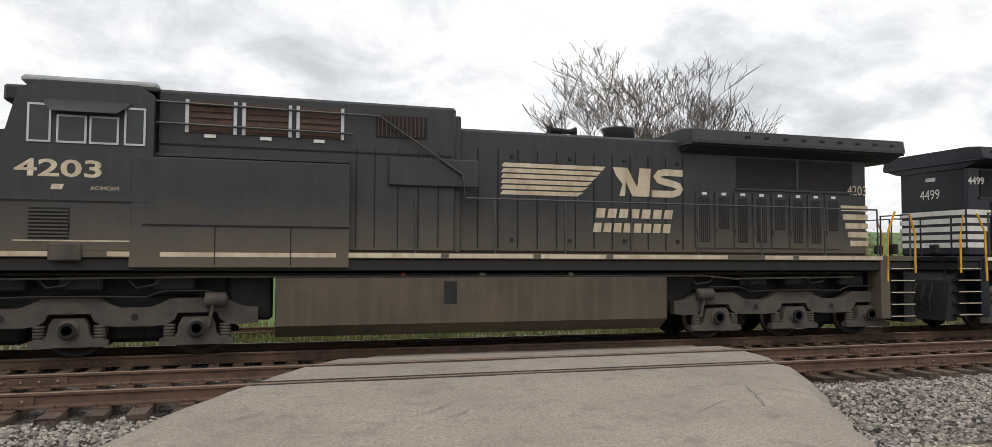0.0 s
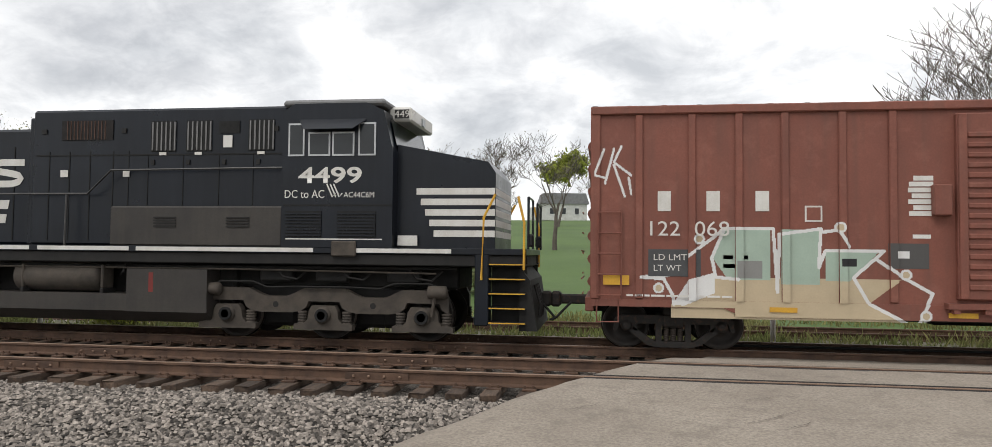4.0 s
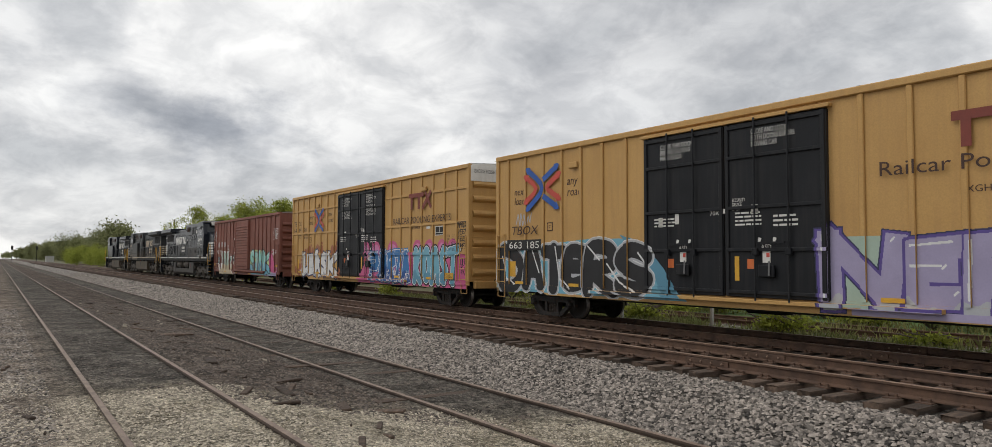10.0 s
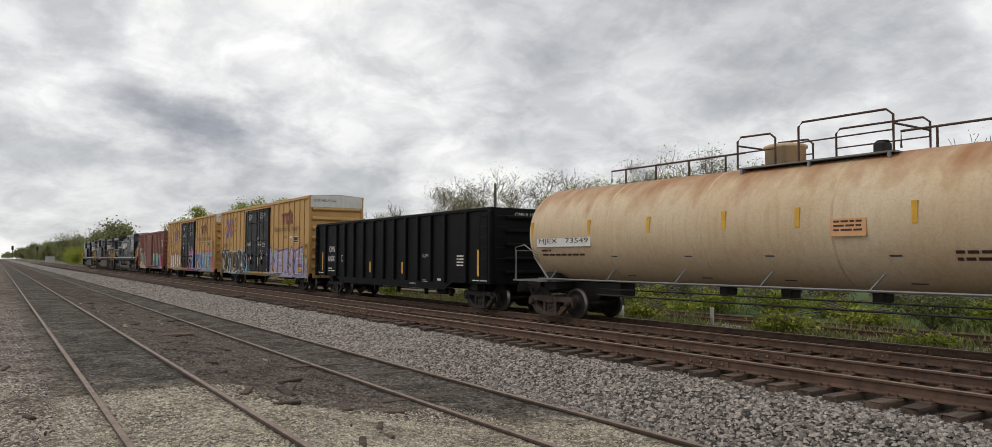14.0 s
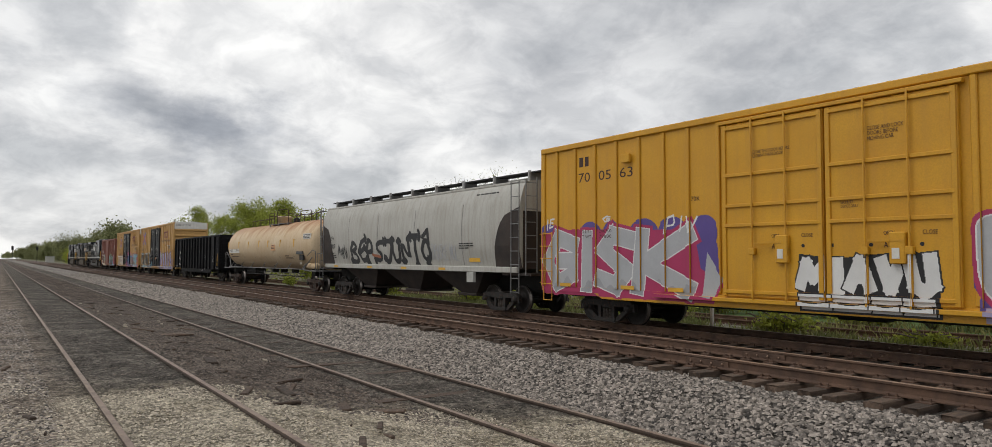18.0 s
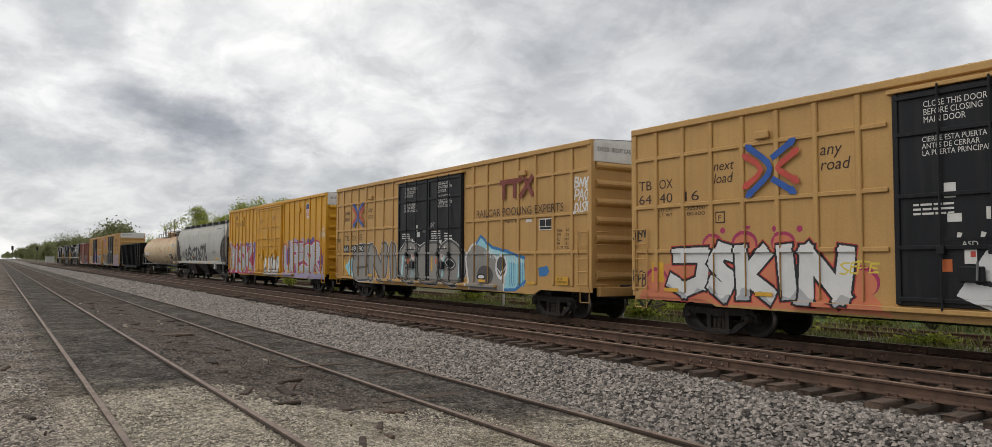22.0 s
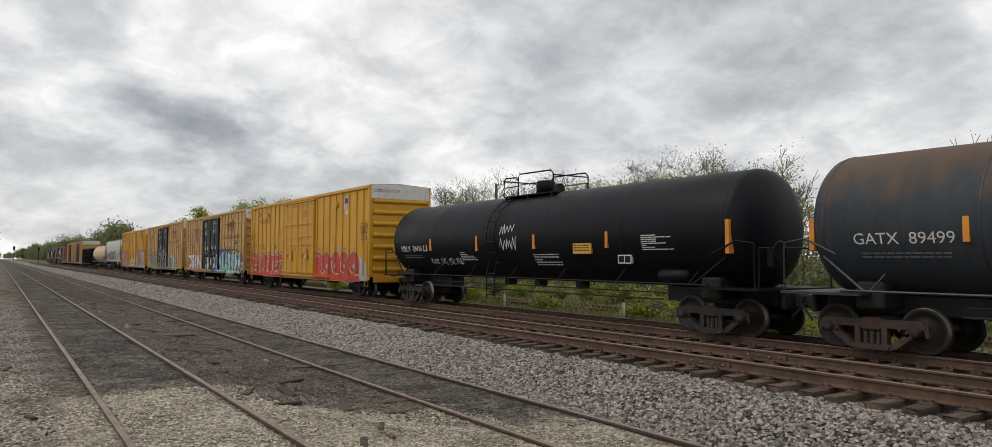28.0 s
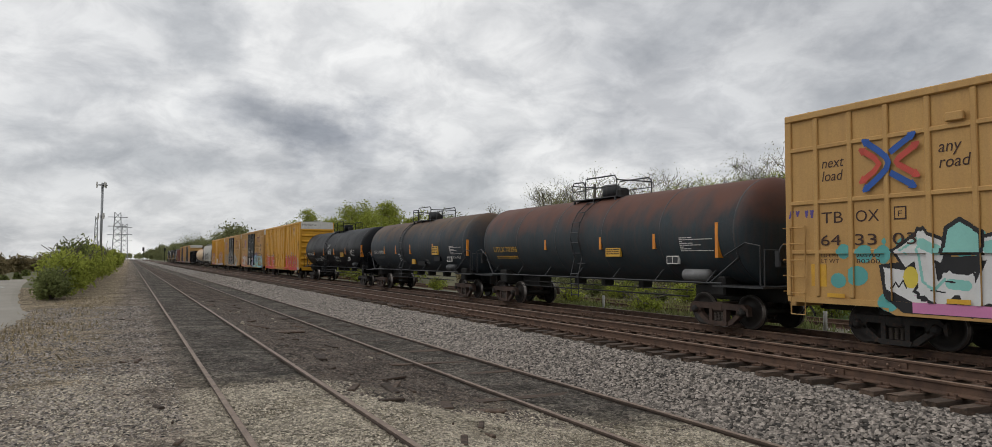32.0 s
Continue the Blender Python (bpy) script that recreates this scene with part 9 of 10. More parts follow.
def track(label, yc, top, x0, x1, ties, head, side, tie_range, far_ties=True, pitch=0.48):
    t = tagged(new("railroad_track"), label, "railroad track", "parallel tracks", "structure")
    t.matrix_basis = pose(0, yc, top)
    for s in (-1, 1):
        put("rail", rail_mesh(x0, x1, head, side), t, 0, s * 0.7525, -0.18)
    r = random.Random(int(yc * 10))
    if ties:
        a, c = tie_range
        n = int((c - a) / pitch)
        PV, PF, SV, SF = [], [], [], []

        def cube(V, F, x, y, z, w, d, h):
            k = len(V)
            V += [(x + sx * w / 2, y + sy * d / 2, z + sz * h / 2) for sz in (-1, 1) for sx, sy in ((-1, -1), (1, -1), (1, 1), (-1, 1))]
            F += [(k, k + 3, k + 2, k + 1), (k + 4, k + 5, k + 6, k + 7)] + [(k + i, k + (i + 1) % 4, k + 4 + (i + 1) % 4, k + 4 + i) for i in range(4)]
        for i in range(n):
            x = a + i * pitch + r.uniform(-0.04, 0.04)
            l, rt = road_edges(yc)
            if l - 0.2 < x < rt + 0.2:
                continue
            put("tie", tie_mesh(i % 9, M["tie"]), t, x, r.uniform(-0.10, 0.10), -0.29 + r.uniform(-0.012, 0.008), rz=r.uniform(-1.5, 1.5))
            for s in (-1, 1):
                cube(PV, PF, x, s * 0.7525, -0.192, 0.19, 0.36, 0.022)
                for dx, dy in ((-0.06, -0.11), (0.06, 0.11), (0.05, -0.1)):
                    cube(SV, SF, x + dx, s * 0.7525 + dy, -0.165, 0.03, 0.035, 0.05)
        put("tie_plate", from_lists("tie_plate", PV, PF, M["rail"]), t)["kind"] = "stuff"
        put("spike", from_lists("spike", SV, SF, M["rail"]), t)["kind"] = "stuff"
        if far_ties:
            V, F = [], []
            for i in range(int((a - x0) / pitch) if a - x0 < 260 else int(260 / pitch)):
                cube(V, F, a - (i + 1) * pitch, r.uniform(-0.1, 0.1), -0.29, 0.22, 2.6, 0.18)
            put("tie_far", from_lists("tie_far", V, F, M["tie"]), t)["kind"] = "stuff"
        # joint bars with bolts
        for x in (-8.4, -3.1, -22.5, 10.8):
            for s in (-1, 1):
                j = put("joint_bar", block(0.9, 0.02, 0.10, M["rail"], 0.005), t, x, s * 0.7525 - 0.028, -0.10)
                for k in range(4):
                    put("bolt", block(0.035, 0.03, 0.035, M["railhead"], 0.008), j, -0.33 + 0.22 * k, -0.02, 0)
    return t


def build_tracks():
    track("rusty main track on dark timber ties in grey ballast", 10.715, 0.086, -900, 200, True, M["railhead"], M["rail"], (-48, 20))
    track("rusty main track that carries the freight train", TRACK_Y, RAIL_Z, -900, 200, True, M["railhead"], M["rail"], (-38, 20))
    track("old siding track sunk in gravel", 1.94, -0.20, -700, -4.9, False, M["oldrail"], M["oldside"], (0, 0))
    track("old siding track sunk in dark cinders", 6.41, -0.545, -700, -2.6, False, M["oldrail"], M["oldside"], (0, 0))
    track("far track behind the train in weedy ballast", 22.0, -0.36, -300, 200, True, M["rail"], M["rail"], (-16, 20), far_ties=False, pitch=0.55)
    # a few tie tops that show in the sidings
    sid = tagged(new("buried_ties"), "rotten siding ties half buried in cinders", "ties", kind="structure")
    r = random.Random(9)
    for i in range(9):
        x = -11 - i * 2.3 + r.uniform(-0.5, 0.5)
        put("tie", tie_mesh(i % 9, M["tie"]), sid, x, 6.41 + r.uniform(-0.1, 0.1), -0.69, r.uniform(-1, 1), 0, r.uniform(-3, 3))


def scatter_stones(name, label, material, n, x0, x1, y0, y1, smin, smax, seed, faces=20, skip_road=True, lift=0.0, bias=1.0, keep=None):
    """Loose stones as one mesh; each is a small uneven solid half sunk in the bed."""
    rg = np.random.default_rng(seed)
    if faces == 10:
        U = np.array([(math.cos(k * 1.0472), math.sin(k * 1.0472), -0.45) for k in range(6)] + [(0.62 * math.cos(k * 2.0944 + 0.5), 0.62 * math.sin(k * 2.0944 + 0.5), 0.62) for k in range(3)])
        T = np.array([(6, 7, 8), (0, 1, 6), (1, 7, 6), (1, 2, 7), (2, 3, 7), (3, 8, 7), (3, 4, 8), (4, 5, 8), (5, 6, 8), (5, 0, 6)])
    else:
        U = np.array([(1, -0.8, -0.45), (0.9, 0.9, -0.45), (-1, 0.8, -0.45), (-0.9, -0.9, -0.45), (0.45, 0.1, 0.6), (-0.45, -0.1, 0.5)], float)
        T = np.array([(0, 1, 4), (1, 2, 4), (2, 5, 4), (2, 3, 5), (3, 0, 5), (0, 4, 5)])
    x = x1 - (x1 - x0) * rg.random(n) ** bias
    y = y0 + (y1 - y0) * rg.random(n)
    ok = np.ones(n, bool)
    if skip_road:
        le = np.interp(y, [-40, 3, 6, 8.5, 11.8, 14.4, 24], [-25.0, -3.8, -2.25, -1.0, 0.75, 1.85, 5.7]) - 0.45
        ri = np.interp(y, [-40, 3, 7, 10.3, 11.8, 14.4, 24], [-17.0, 4.3, 5.9, 7.55, 8.0, 8.85, 12.5]) + 0.5
        ok &= ~((x > le) & (x < ri) & (y > -9))
    if keep is not None:
        ok &= keep(x, y)
    x, y = x[ok], y[ok]
    n = len(x)
    z = np.interp(y, PROFILE_Y, PROFILE_Z) + lift
    s = smin + (smax - smin) * rg.random(n) ** 1.6
    V = np.repeat(U[None], n, 0) * (0.72 + 0.5 * rg.random((n, len(U), 1)))
    V *= np.stack([s * rg.uniform(0.8, 1.3, n), s * rg.uniform(0.7, 1.2, n), s * rg.uniform(0.5, 0.9, n)], 1)[:, None, :] * 0.5
    a = rg.uniform(0, 6.28, n)
    c, q = np.cos(a)[:, None], np.sin(a)[:, None]
    V = np.stack([V[..., 0] * c - V[..., 1] * q, V[..., 0] * q + V[..., 1] * c, V[..., 2]], 2)
    V += np.stack([x, y, z + s * 0.15], 1)[:, None, :]
    tri = (T[None] + (np.arange(n) * len(U))[:, None, None]).reshape(-1, 3)
    me = bpy.data.meshes.new(name)
    me.vertices.add(n * len(U))
    me.vertices.foreach_set("co", V.astype(np.float32).ravel())
    me.loops.add(tri.size)
    me.loops.foreach_set("vertex_index", tri.astype(np.int32).ravel())
    me.polygons.add(len(tri))
    me.polygons.foreach_set("loop_start", np.arange(0, tri.size, 3, dtype=np.int32))
    me.update(calc_edges=True)
    me.materials.append(material)
    tagged(new(name, me), label, "gravel", kind="stuff")


def build_stones():
    S = M["stone"]
    no_tie = lambda x, y: ~((y > 9.4) & (y < 12.05) & ((x - (-48)) % 0.5 < 0.11) | (y > 9.4) & (y < 12.05) & ((x - (-48)) % 0.5 > 0.39))
    scatter_stones("ballast_shoulder", "loose grey ballast stones on the shoulder", S, 62000, -16, 14, 7.35, 9.6, 0.035, 0.085, 1, 10)
    scatter_stones("ballast_shoulder", "loose grey ballast stones down the line", S, 30000, -42, -16, 7.35, 9.6, 0.05, 0.10, 2, 6, bias=1.2)
    scatter_stones("ballast_shoulder", "loose grey ballast stones far down the line", S, 16000, -110, -42, 7.35, 9.5, 0.08, 0.16, 12, 6, bias=1.5)
    scatter_stones("ballast_crib", "ballast stones between the near track's ties", S, 12000, -30, 15, 9.6, 12.0, 0.035, 0.07, 3, 6, keep=no_tie, lift=-0.03)
    scatter_stones("ballast_between", "ballast stones between the two main tracks", S, 16000, -30, 15, 12.0, 14.4, 0.035, 0.08, 4, 6)
    scatter_stones("ballast_crib", "ballast stones under the train's track", S, 8000, -30, 15, 14.4, 17.2, 0.035, 0.07, 5, 6, lift=-0.04)
    scatter_stones("verge_gravel", "scattered gravel on the weedy verge", S, 14000, -25, 20, 17.2, 23.5, 0.03, 0.09, 6, 6)
    by_road = lambda x, y: (x - 0.70 * y + 0.8 * np.sin(x * 1.7 + y) > -13.4) | ((y < 0.7) & (x > -12.0 + 2.8 * np.sin(x * 57.3 + y * 91.7)))
    scatter_stones("fine_gravel", "fine pale gravel of the lot", M["finestone"], 80000, -15, -2.2, -3.5, 7.0, 0.016, 0.044, 7, 6, bias=0.8, skip_road=False, keep=by_road)
    scatter_stones("lot_gravel", "grey gravel at the edge of the lot", M["stone"], 26000, -34, -9, -3.4, 0.7, 0.018, 0.06, 17, 6, bias=1.2, skip_road=False)
    in_cinders = lambda x, y: (x - 0.70 * y < -12.6) & ((y > 2.75) & (y < 5.5) | (np.sin(x * 7.0 + y * 3.0) > 0.82))
    scatter_stones("cinder_debris", "dark cinders and grit between the sidings", M["cinder"], 44000, -40, -5, 1.2, 7.2, 0.016, 0.065, 8, 6, bias=1.3, skip_road=False, keep=in_cinders)


# ---- plants, far things ----
def leaf_cloud(n, rx, ry, rz, size, seed, z0=0.0, hollow=0.55, clumps=14):
    """Many small leaf blades gathered in uneven clumps."""
    rg = np.random.default_rng(seed)
    c = rg.normal(size=(clumps, 3))
    c /= np.linalg.norm(c, axis=1)[:, None]
    c *= (hollow + (1 - hollow) * rg.random((clumps, 1)))
    k = rg.integers(0, clumps, n)
    p = c[k] * 0.72 + rg.normal(size=(n, 3)) * 0.19
    P = p * np.array([rx, ry, rz]) + np.array([0, 0, z0])
    d1 = rg.normal(size=(n, 3))
    d1 /= np.linalg.norm(d1, axis=1)[:, None]
    d2 = np.cross(d1, rg.normal(size=(n, 3)))
    d2 /= np.linalg.norm(d2, axis=1)[:, None]
    s = size * (0.6 + 0.8 * rg.random((n, 1)))
    V = np.stack([P - d1 * s, P + d2 * s * 0.45, P + d1 * s, P - d2 * s * 0.45], 1).reshape(-1, 3)
    return V


def quads_mesh(name, V, m):
    n = len(V) // 4
    me = bpy.data.meshes.new(name)
    me.vertices.add(len(V))
    me.vertices.foreach_set("co", np.asarray(V, dtype=np.float32).ravel())
    me.loops.add(len(V))
    me.loops.foreach_set("vertex_index", np.arange(len(V), dtype=np.int32))
    me.polygons.add(n)
    me.polygons.foreach_set("loop_start", np.arange(0, len(V), 4, dtype=np.int32))
    me.update(calc_edges=True)
    me.materials.append(m)
    return me


def limbs(seed, height, spread, levels=5, trunk=0.25, fork=3, fan=False):
    """A bare branching skeleton: polylines with tapering radii, and the tips."""
    r = random.Random(seed)
    paths, tapers, tips = [], [], []

    def grow(p, d, length, rad, lv):
        pts, rs = [p], [rad]
        q, dd = p.copy(), d.copy()
        n = 4
        for i in range(n):
            dd = (dd + Vector((r.uniform(-1, 1), r.uniform(-1, 1), r.uniform(-0.3, 0.7))) * 0.16).normalized()
            q = q + dd * length / n
            pts.append(q.copy())
            rs.append(rad * (1 - 0.5 * (i + 1) / n))
        paths.append(pts)
        tapers.append(rs)
        if lv == 0:
            tips.append(q.copy())
            return
        for k in range(fork + (1 if r.random() < 0.4 else 0)):
            i = r.choice((2, 3, 4)) if lv < levels else r.choice((3, 4, 4))
            base = pts[i]
            out = Vector((r.uniform(-1, 1), r.uniform(-1, 1), r.uniform(-0.1, 0.9))).normalized()
            nd = (dd * (1.0 - spread) + out * spread).normalized()
            grow(base, nd, length * r.uniform(0.55, 0.8), rs[i] * r.uniform(0.5, 0.7), lv - 1)
    if fan:
        # a short bole that splits low into long limbs leaning out all round
        bole = Vector((0, 0, height * 0.22))
        paths.append([Vector((0, 0, 0)), bole * 0.5, bole])
        tapers.append([trunk * 1.2, trunk, trunk * 0.9])
        for k in range(8):
            a, lean = k * 2.4 + r.uniform(-0.3, 0.3), (0.12 + 0.085 * k) * r.uniform(0.85, 1.15)
            grow(bole * r.uniform(0.75, 1.0), Vector((math.cos(a) * math.sin(lean * 1.6), math.sin(a) * math.sin(lean * 1.6), math.cos(lean * 1.6))), height * (0.42 - 0.016 * k), trunk * r.uniform(0.42, 0.58), levels - 1)
    else:
        grow(Vector((0, 0, 0)), Vector((0, 0, 1)), height * 0.36, trunk, levels)
    top = max(t.z for t in tips)
    k = height / top
    return [[p * k for p in path] for path in paths], tapers, [t * k for t in tips]


def tree(label, seed, height, x, y, leaf=None, leaf_n=0, leaf_size=0.16, levels=5, spread=0.55, trunk=0.22, wide=1.15, twig=0.013, fan=False):
    t = tagged(new("tree"), label, "tree", "trackside trees")
    t.matrix_basis = pose(x, y, ground_z(x, y) - 0.1, 0, 0, seed * 40 % 360)
    paths, tapers, tips = limbs(seed, height, spread, levels, trunk, 3, fan)
    paths = [[Vector((p.x * wide, p.y * wide, p.z)) for p in path] for path in paths]
    tips = [Vector((p.x * wide, p.y * wide, p.z)) for p in tips]
    main = [i for i in range(len(paths)) if len(paths[i]) and tapers[i][0] > trunk * 0.25]
    rest = [i for i in range(len(paths)) if i not in set(main)]
    put("trunk", tube_mesh("trunk", [paths[i] for i in main], 1, M["bark"], 6, [[max(q, 0.02) for q in tapers[i]] for i in main]), t)
    put("branch", tube_mesh("branch", [paths[i] for i in rest], 1, M["bark"], 3, [[max(q, twig) for q in tapers[i]] for i in rest]), t)
    if leaf is not None:
        rg = np.random.default_rng(seed)
        T = np.array([tuple(p) for p in tips])
        k = rg.integers(0, len(T), leaf_n)
        P = T[k] + rg.normal(size=(leaf_n, 3)) * height * 0.035
        d1 = rg.normal(size=(leaf_n, 3))
        d1 /= np.linalg.norm(d1, axis=1)[:, None]
        d2 = np.cross(d1, rg.normal(size=(leaf_n, 3)))
        d2 /= np.linalg.norm(d2, axis=1)[:, None]
        s = leaf_size * (0.5 + rg.random((leaf_n, 1)))
        V = np.stack([P - d1 * s, P + d2 * s * 0.5, P + d1 * s, P - d2 * s * 0.5], 1).reshape(-1, 3)
        put("crown", quads_mesh("crown", V, leaf), t)
    return t


def bush(label, seed, x, y, w, h, leaf, n=2600, size=0.09, d=None):
    t = tagged(new("bush"), label, "bush", "trackside bushes")
    t.matrix_basis = pose(x, y, ground_z(x, y) - 0.05, 0, 0, 0)
    d = d or w
    V = leaf_cloud(n, w / 2, d / 2, h * 0.5, size, seed, h * 0.47, 0.35, 26)
    V = V[np.repeat((V.reshape(-1, 4, 3)[:, :, 2].min(1) > 0.0), 4)]
    put("foliage", quads_mesh("foliage", V, leaf), t)
    r = random.Random(seed)
    P = [[(0, 0, 0), (r.uniform(-0.3, 0.3) * w, r.uniform(-0.3, 0.3) * d, h * 0.5), (r.uniform(-0.45, 0.45) * w, r.uniform(-0.4, 0.4) * d, h * r.uniform(0.75, 1.02))] for k in range(14)]
    put("stem", tube_mesh("stem", P, 0.018, M["bark"], 4), t)
    return t


def woods(name, label, leaf, x0, x1, y0, y1, h0, h1, n_trees, per, size, seed, base=None):
    """Far woods as one mass of leaf clumps on an uneven skyline."""
    r = random.Random(seed)
    parts = []
    for k in range(n_trees):
        x = x0 + (x1 - x0) * (k + r.random()) / n_trees
        y = r.uniform(y0, y1)
        f = (x - x0) / (x1 - x0)
        h = (h0 + (h1 - h0) * f) * r.uniform(0.75, 1.15)
        V = leaf_cloud(per, h * r.uniform(0.35, 0.55), h * r.uniform(0.35, 0.55), h * 0.5, size * r.uniform(0.8, 1.2), seed * 100 + k, h * 0.5, 0.45, 18)
        parts.append(V + np.array([x, y, (ground_z(x, y) if base is None else base) - 0.3]))
    tagged(new(name, quads_mesh(name, np.concatenate(parts), leaf)), label, "woods", kind="stuff")


def weeds(name, label, leaf, n, x0, x1, y0, y1, h, seed, clumps):
    """Upright blades and leafy weeds in patches."""
    rg = np.random.default_rng(seed)
    cx, cy = x0 + (x1 - x0) * rg.random(clumps), y0 + (y1 - y0) * rg.random(clumps)
    k = rg.integers(0, clumps, n)
    x, y = cx[k] + rg.normal(size=n) * 0.55, cy[k] + rg.normal(size=n) * 0.35
    z = np.array([ground_z(a, c) for a, c in zip(x, y)]) - 0.02
    hh = h * (0.3 + rg.random(n))
    a = rg.uniform(0, 6.28, n)
    wd = 0.012 + 0.02 * rg.random(n)
    lean = rg.normal(size=(n, 2)) * 0.35 * hh[:, None]
    dx, dy = np.cos(a) * wd, np.sin(a) * wd
    V = np.stack([np.stack([x - dx, y - dy, z], 1), np.stack([x + dx, y + dy, z], 1),
                  np.stack([x + dx * 0.8 + lean[:, 0] * 0.6, y + dy * 0.8 + lean[:, 1] * 0.6, z + hh * 0.7], 1), np.stack([x + lean[:, 0], y + lean[:, 1], z + hh], 1)], 1).reshape(-1, 3)
    tagged(new(name, quads_mesh(name, V, leaf)), label, "weeds", kind="stuff")


def build_plants():
    # the bare tree beyond the crossing
    tree("large bare-branched tree beyond the crossing", 3, 15.9, 23.6, 42.6, levels=6, spread=0.42, trunk=0.42, wide=1.3, twig=0.016, fan=True)
    tree("slender bare tree beyond the crossing", 8, 9.8, 18.0, 45.0, levels=5, spread=0.45, trunk=0.22, wide=0.9, twig=0.014, fan=True)
    for k, (x, y, h) in enumerate(((-9, 58, 10), (-4, 60, 9.5), (-13.5, 62, 9), (1.5, 64, 8.5), (14, 70, 9))):
        tree("bare grey tree by the green field", 20 + k, h, x, y, M["leaf_pale"], 60, 0.07, levels=5, spread=0.6)
    tree("young leafy tree on the green hillside", 31, 11.5, -7.0, 112, M["leaf_bright"], 5200, 0.30, levels=5, spread=0.5, trunk=0.22)
    tree("small bare tree on the green hillside", 32, 6.5, -15.2, 118, levels=4)
    tree("small bare tree on the green hillside", 33, 6.0, -11.5, 130, levels=4)
    for k, (x, y, h) in enumerate(((-20, 75, 8.5), (-24, 70, 9.5), (-28, 76, 9), (-33, 72, 9.5), (-17, 80, 8))):
        tree("budding tree at the field's edge", 40 + k, h, x, y, M["leaf_pale"], 200, 0.08, levels=5, spread=0.6)
    # trees that show above the low cars
    spots = [(-40, 33, 7.6), (-46, 36, 8.6), (-52, 34, 8.4), (-58, 40, 10.5), (-64, 38, 9.4), (-72, 36, 8.2), (-33, 34, 7.4), (-78, 44, 9.5), (-36, 42, 9.2), (-28, 36, 7.8), (-43, 44, 9.5), (-49, 42, 9.6), (-24, 34, 6.8)]
    for k, (x, y, h) in enumerate(spots):
        tree("half-leafed trackside tree behind the train", 50 + k, h, x, y, M["leaf_pale"] if k % 3 else M["leaf_bright"], (4200, 2200, 3200, 1600)[k % 4], 0.055, levels=5, spread=0.55, twig=0.014)
    for k in range(16):
        x = -84 - k * 6.5
        tall = 3 <= k <= 9
        tree("tall green tree behind the train" if tall else "half-leafed trackside tree behind the train", 70 + k % 6, (9.6 + 1.6 * ((k * 3) % 4) / 3) if tall else 6.5 + 2.2 * ((k * 7) % 5) / 4, x, 30 + (k * 5) % 11, M["leaf_bright"] if k % 3 == 1 or tall else M["leaf_far"], 6500 if tall else 3000, 0.13 if tall else 0.10, levels=4, spread=0.55)
    woods("woods_near", "dense green spring thicket along the track", M["leaf_bright"], -330, -62, 20.5, 27, 7.2, 5.6, 46, 2600, 0.15, 5)
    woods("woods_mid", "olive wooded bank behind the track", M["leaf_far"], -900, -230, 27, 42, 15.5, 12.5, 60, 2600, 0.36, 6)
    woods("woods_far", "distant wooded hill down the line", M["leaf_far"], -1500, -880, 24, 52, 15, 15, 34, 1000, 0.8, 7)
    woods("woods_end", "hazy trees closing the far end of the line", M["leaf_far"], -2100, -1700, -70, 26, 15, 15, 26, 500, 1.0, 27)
    woods("hill_trees", "brown-green trees on the rise", M["leaf_pale"], -190, -60, 40, 58, 8.5, 7.5, 26, 1500, 0.18, 8)
    # behind the train
    weeds("verge_weeds", "green weeds and grass behind the track", M["leaf_dark"], 15000, -40, 24, 17.8, 21.3, 0.22, 11, 130)
    weeds("verge_grass", "pale dry grass behind the track", M["leaf_pale"], 14000, -40, 24, 17.8, 26.5, 0.28, 12, 190)
    for k, (x, y, w, h) in enumerate(((-9.5, 19.5, 2.0, 0.5), (-14, 20, 2.6, 0.8), (-20, 20, 3.0, 0.8), (-26, 20, 3.0, 0.9), (-33, 20.5, 3.6, 1.1), (-41, 20, 3.4, 1.0), (-50, 20, 4, 1.1), (-60, 20, 4, 1.2), (-71, 20, 5, 1.3), (-17, 24.2, 2.5, 1.2), (-24, 25, 3, 1.3))):
        bush("low leafy green weed clump behind the track", 100 + k, x, y, w, h, M["leaf_bright"], 900, 0.075, 1.2)
    for k in range(16):
        x = -5.5 - 2.1 * k
        bush("dense green shrub behind the far track", 160 + k, x, 24.2 + (k * 7) % 4 * 0.5, 2.6 + 0.5 * (k % 3), 0.75 + 0.22 * ((k * 5) % 4), M["leaf_bright"] if k % 3 else M["leaf_dark"], 1500, 0.07, 1.5)
    woods("brush_row", "tangled olive and brown brush behind the far track", M["leaf_far"], -62, -4.5, 26.5, 33, 3.0, 2.6, 40, 900, 0.085, 21)
    woods("brush_row", "tangled olive and brown brush beyond the crossing", M["leaf_far"], 8, 48, 27, 34, 2.8, 2.8, 26, 900, 0.085, 22)
    woods("brush_row", "budding olive thicket beyond the crossing", M["leaf_far"], 6, 34, 34, 42, 4.8, 4.4, 30, 1100, 0.09, 26)
    woods("brush_row", "dry brown stems among the brush", M["leaf_brown"], -62, -7, 25.5, 31, 2.0, 1.8, 34, 400, 0.085, 23)
    woods("thicket", "grey-green budding thicket behind the far track", M["leaf_far"], -32, -7, 28, 34, 5.0, 4.6, 22, 800, 0.08, 24)
    for k in range(11):
        tree("slim bare tree in the thicket", 200 + k, 5.4 + 1.4 * ((k * 5) % 4) / 3, -7.6 - 2.3 * k, 28.5 + (k * 3) % 5, M["leaf_pale"], 120, 0.06, levels=4, spread=0.5, trunk=0.1, wide=0.8, twig=0.012)
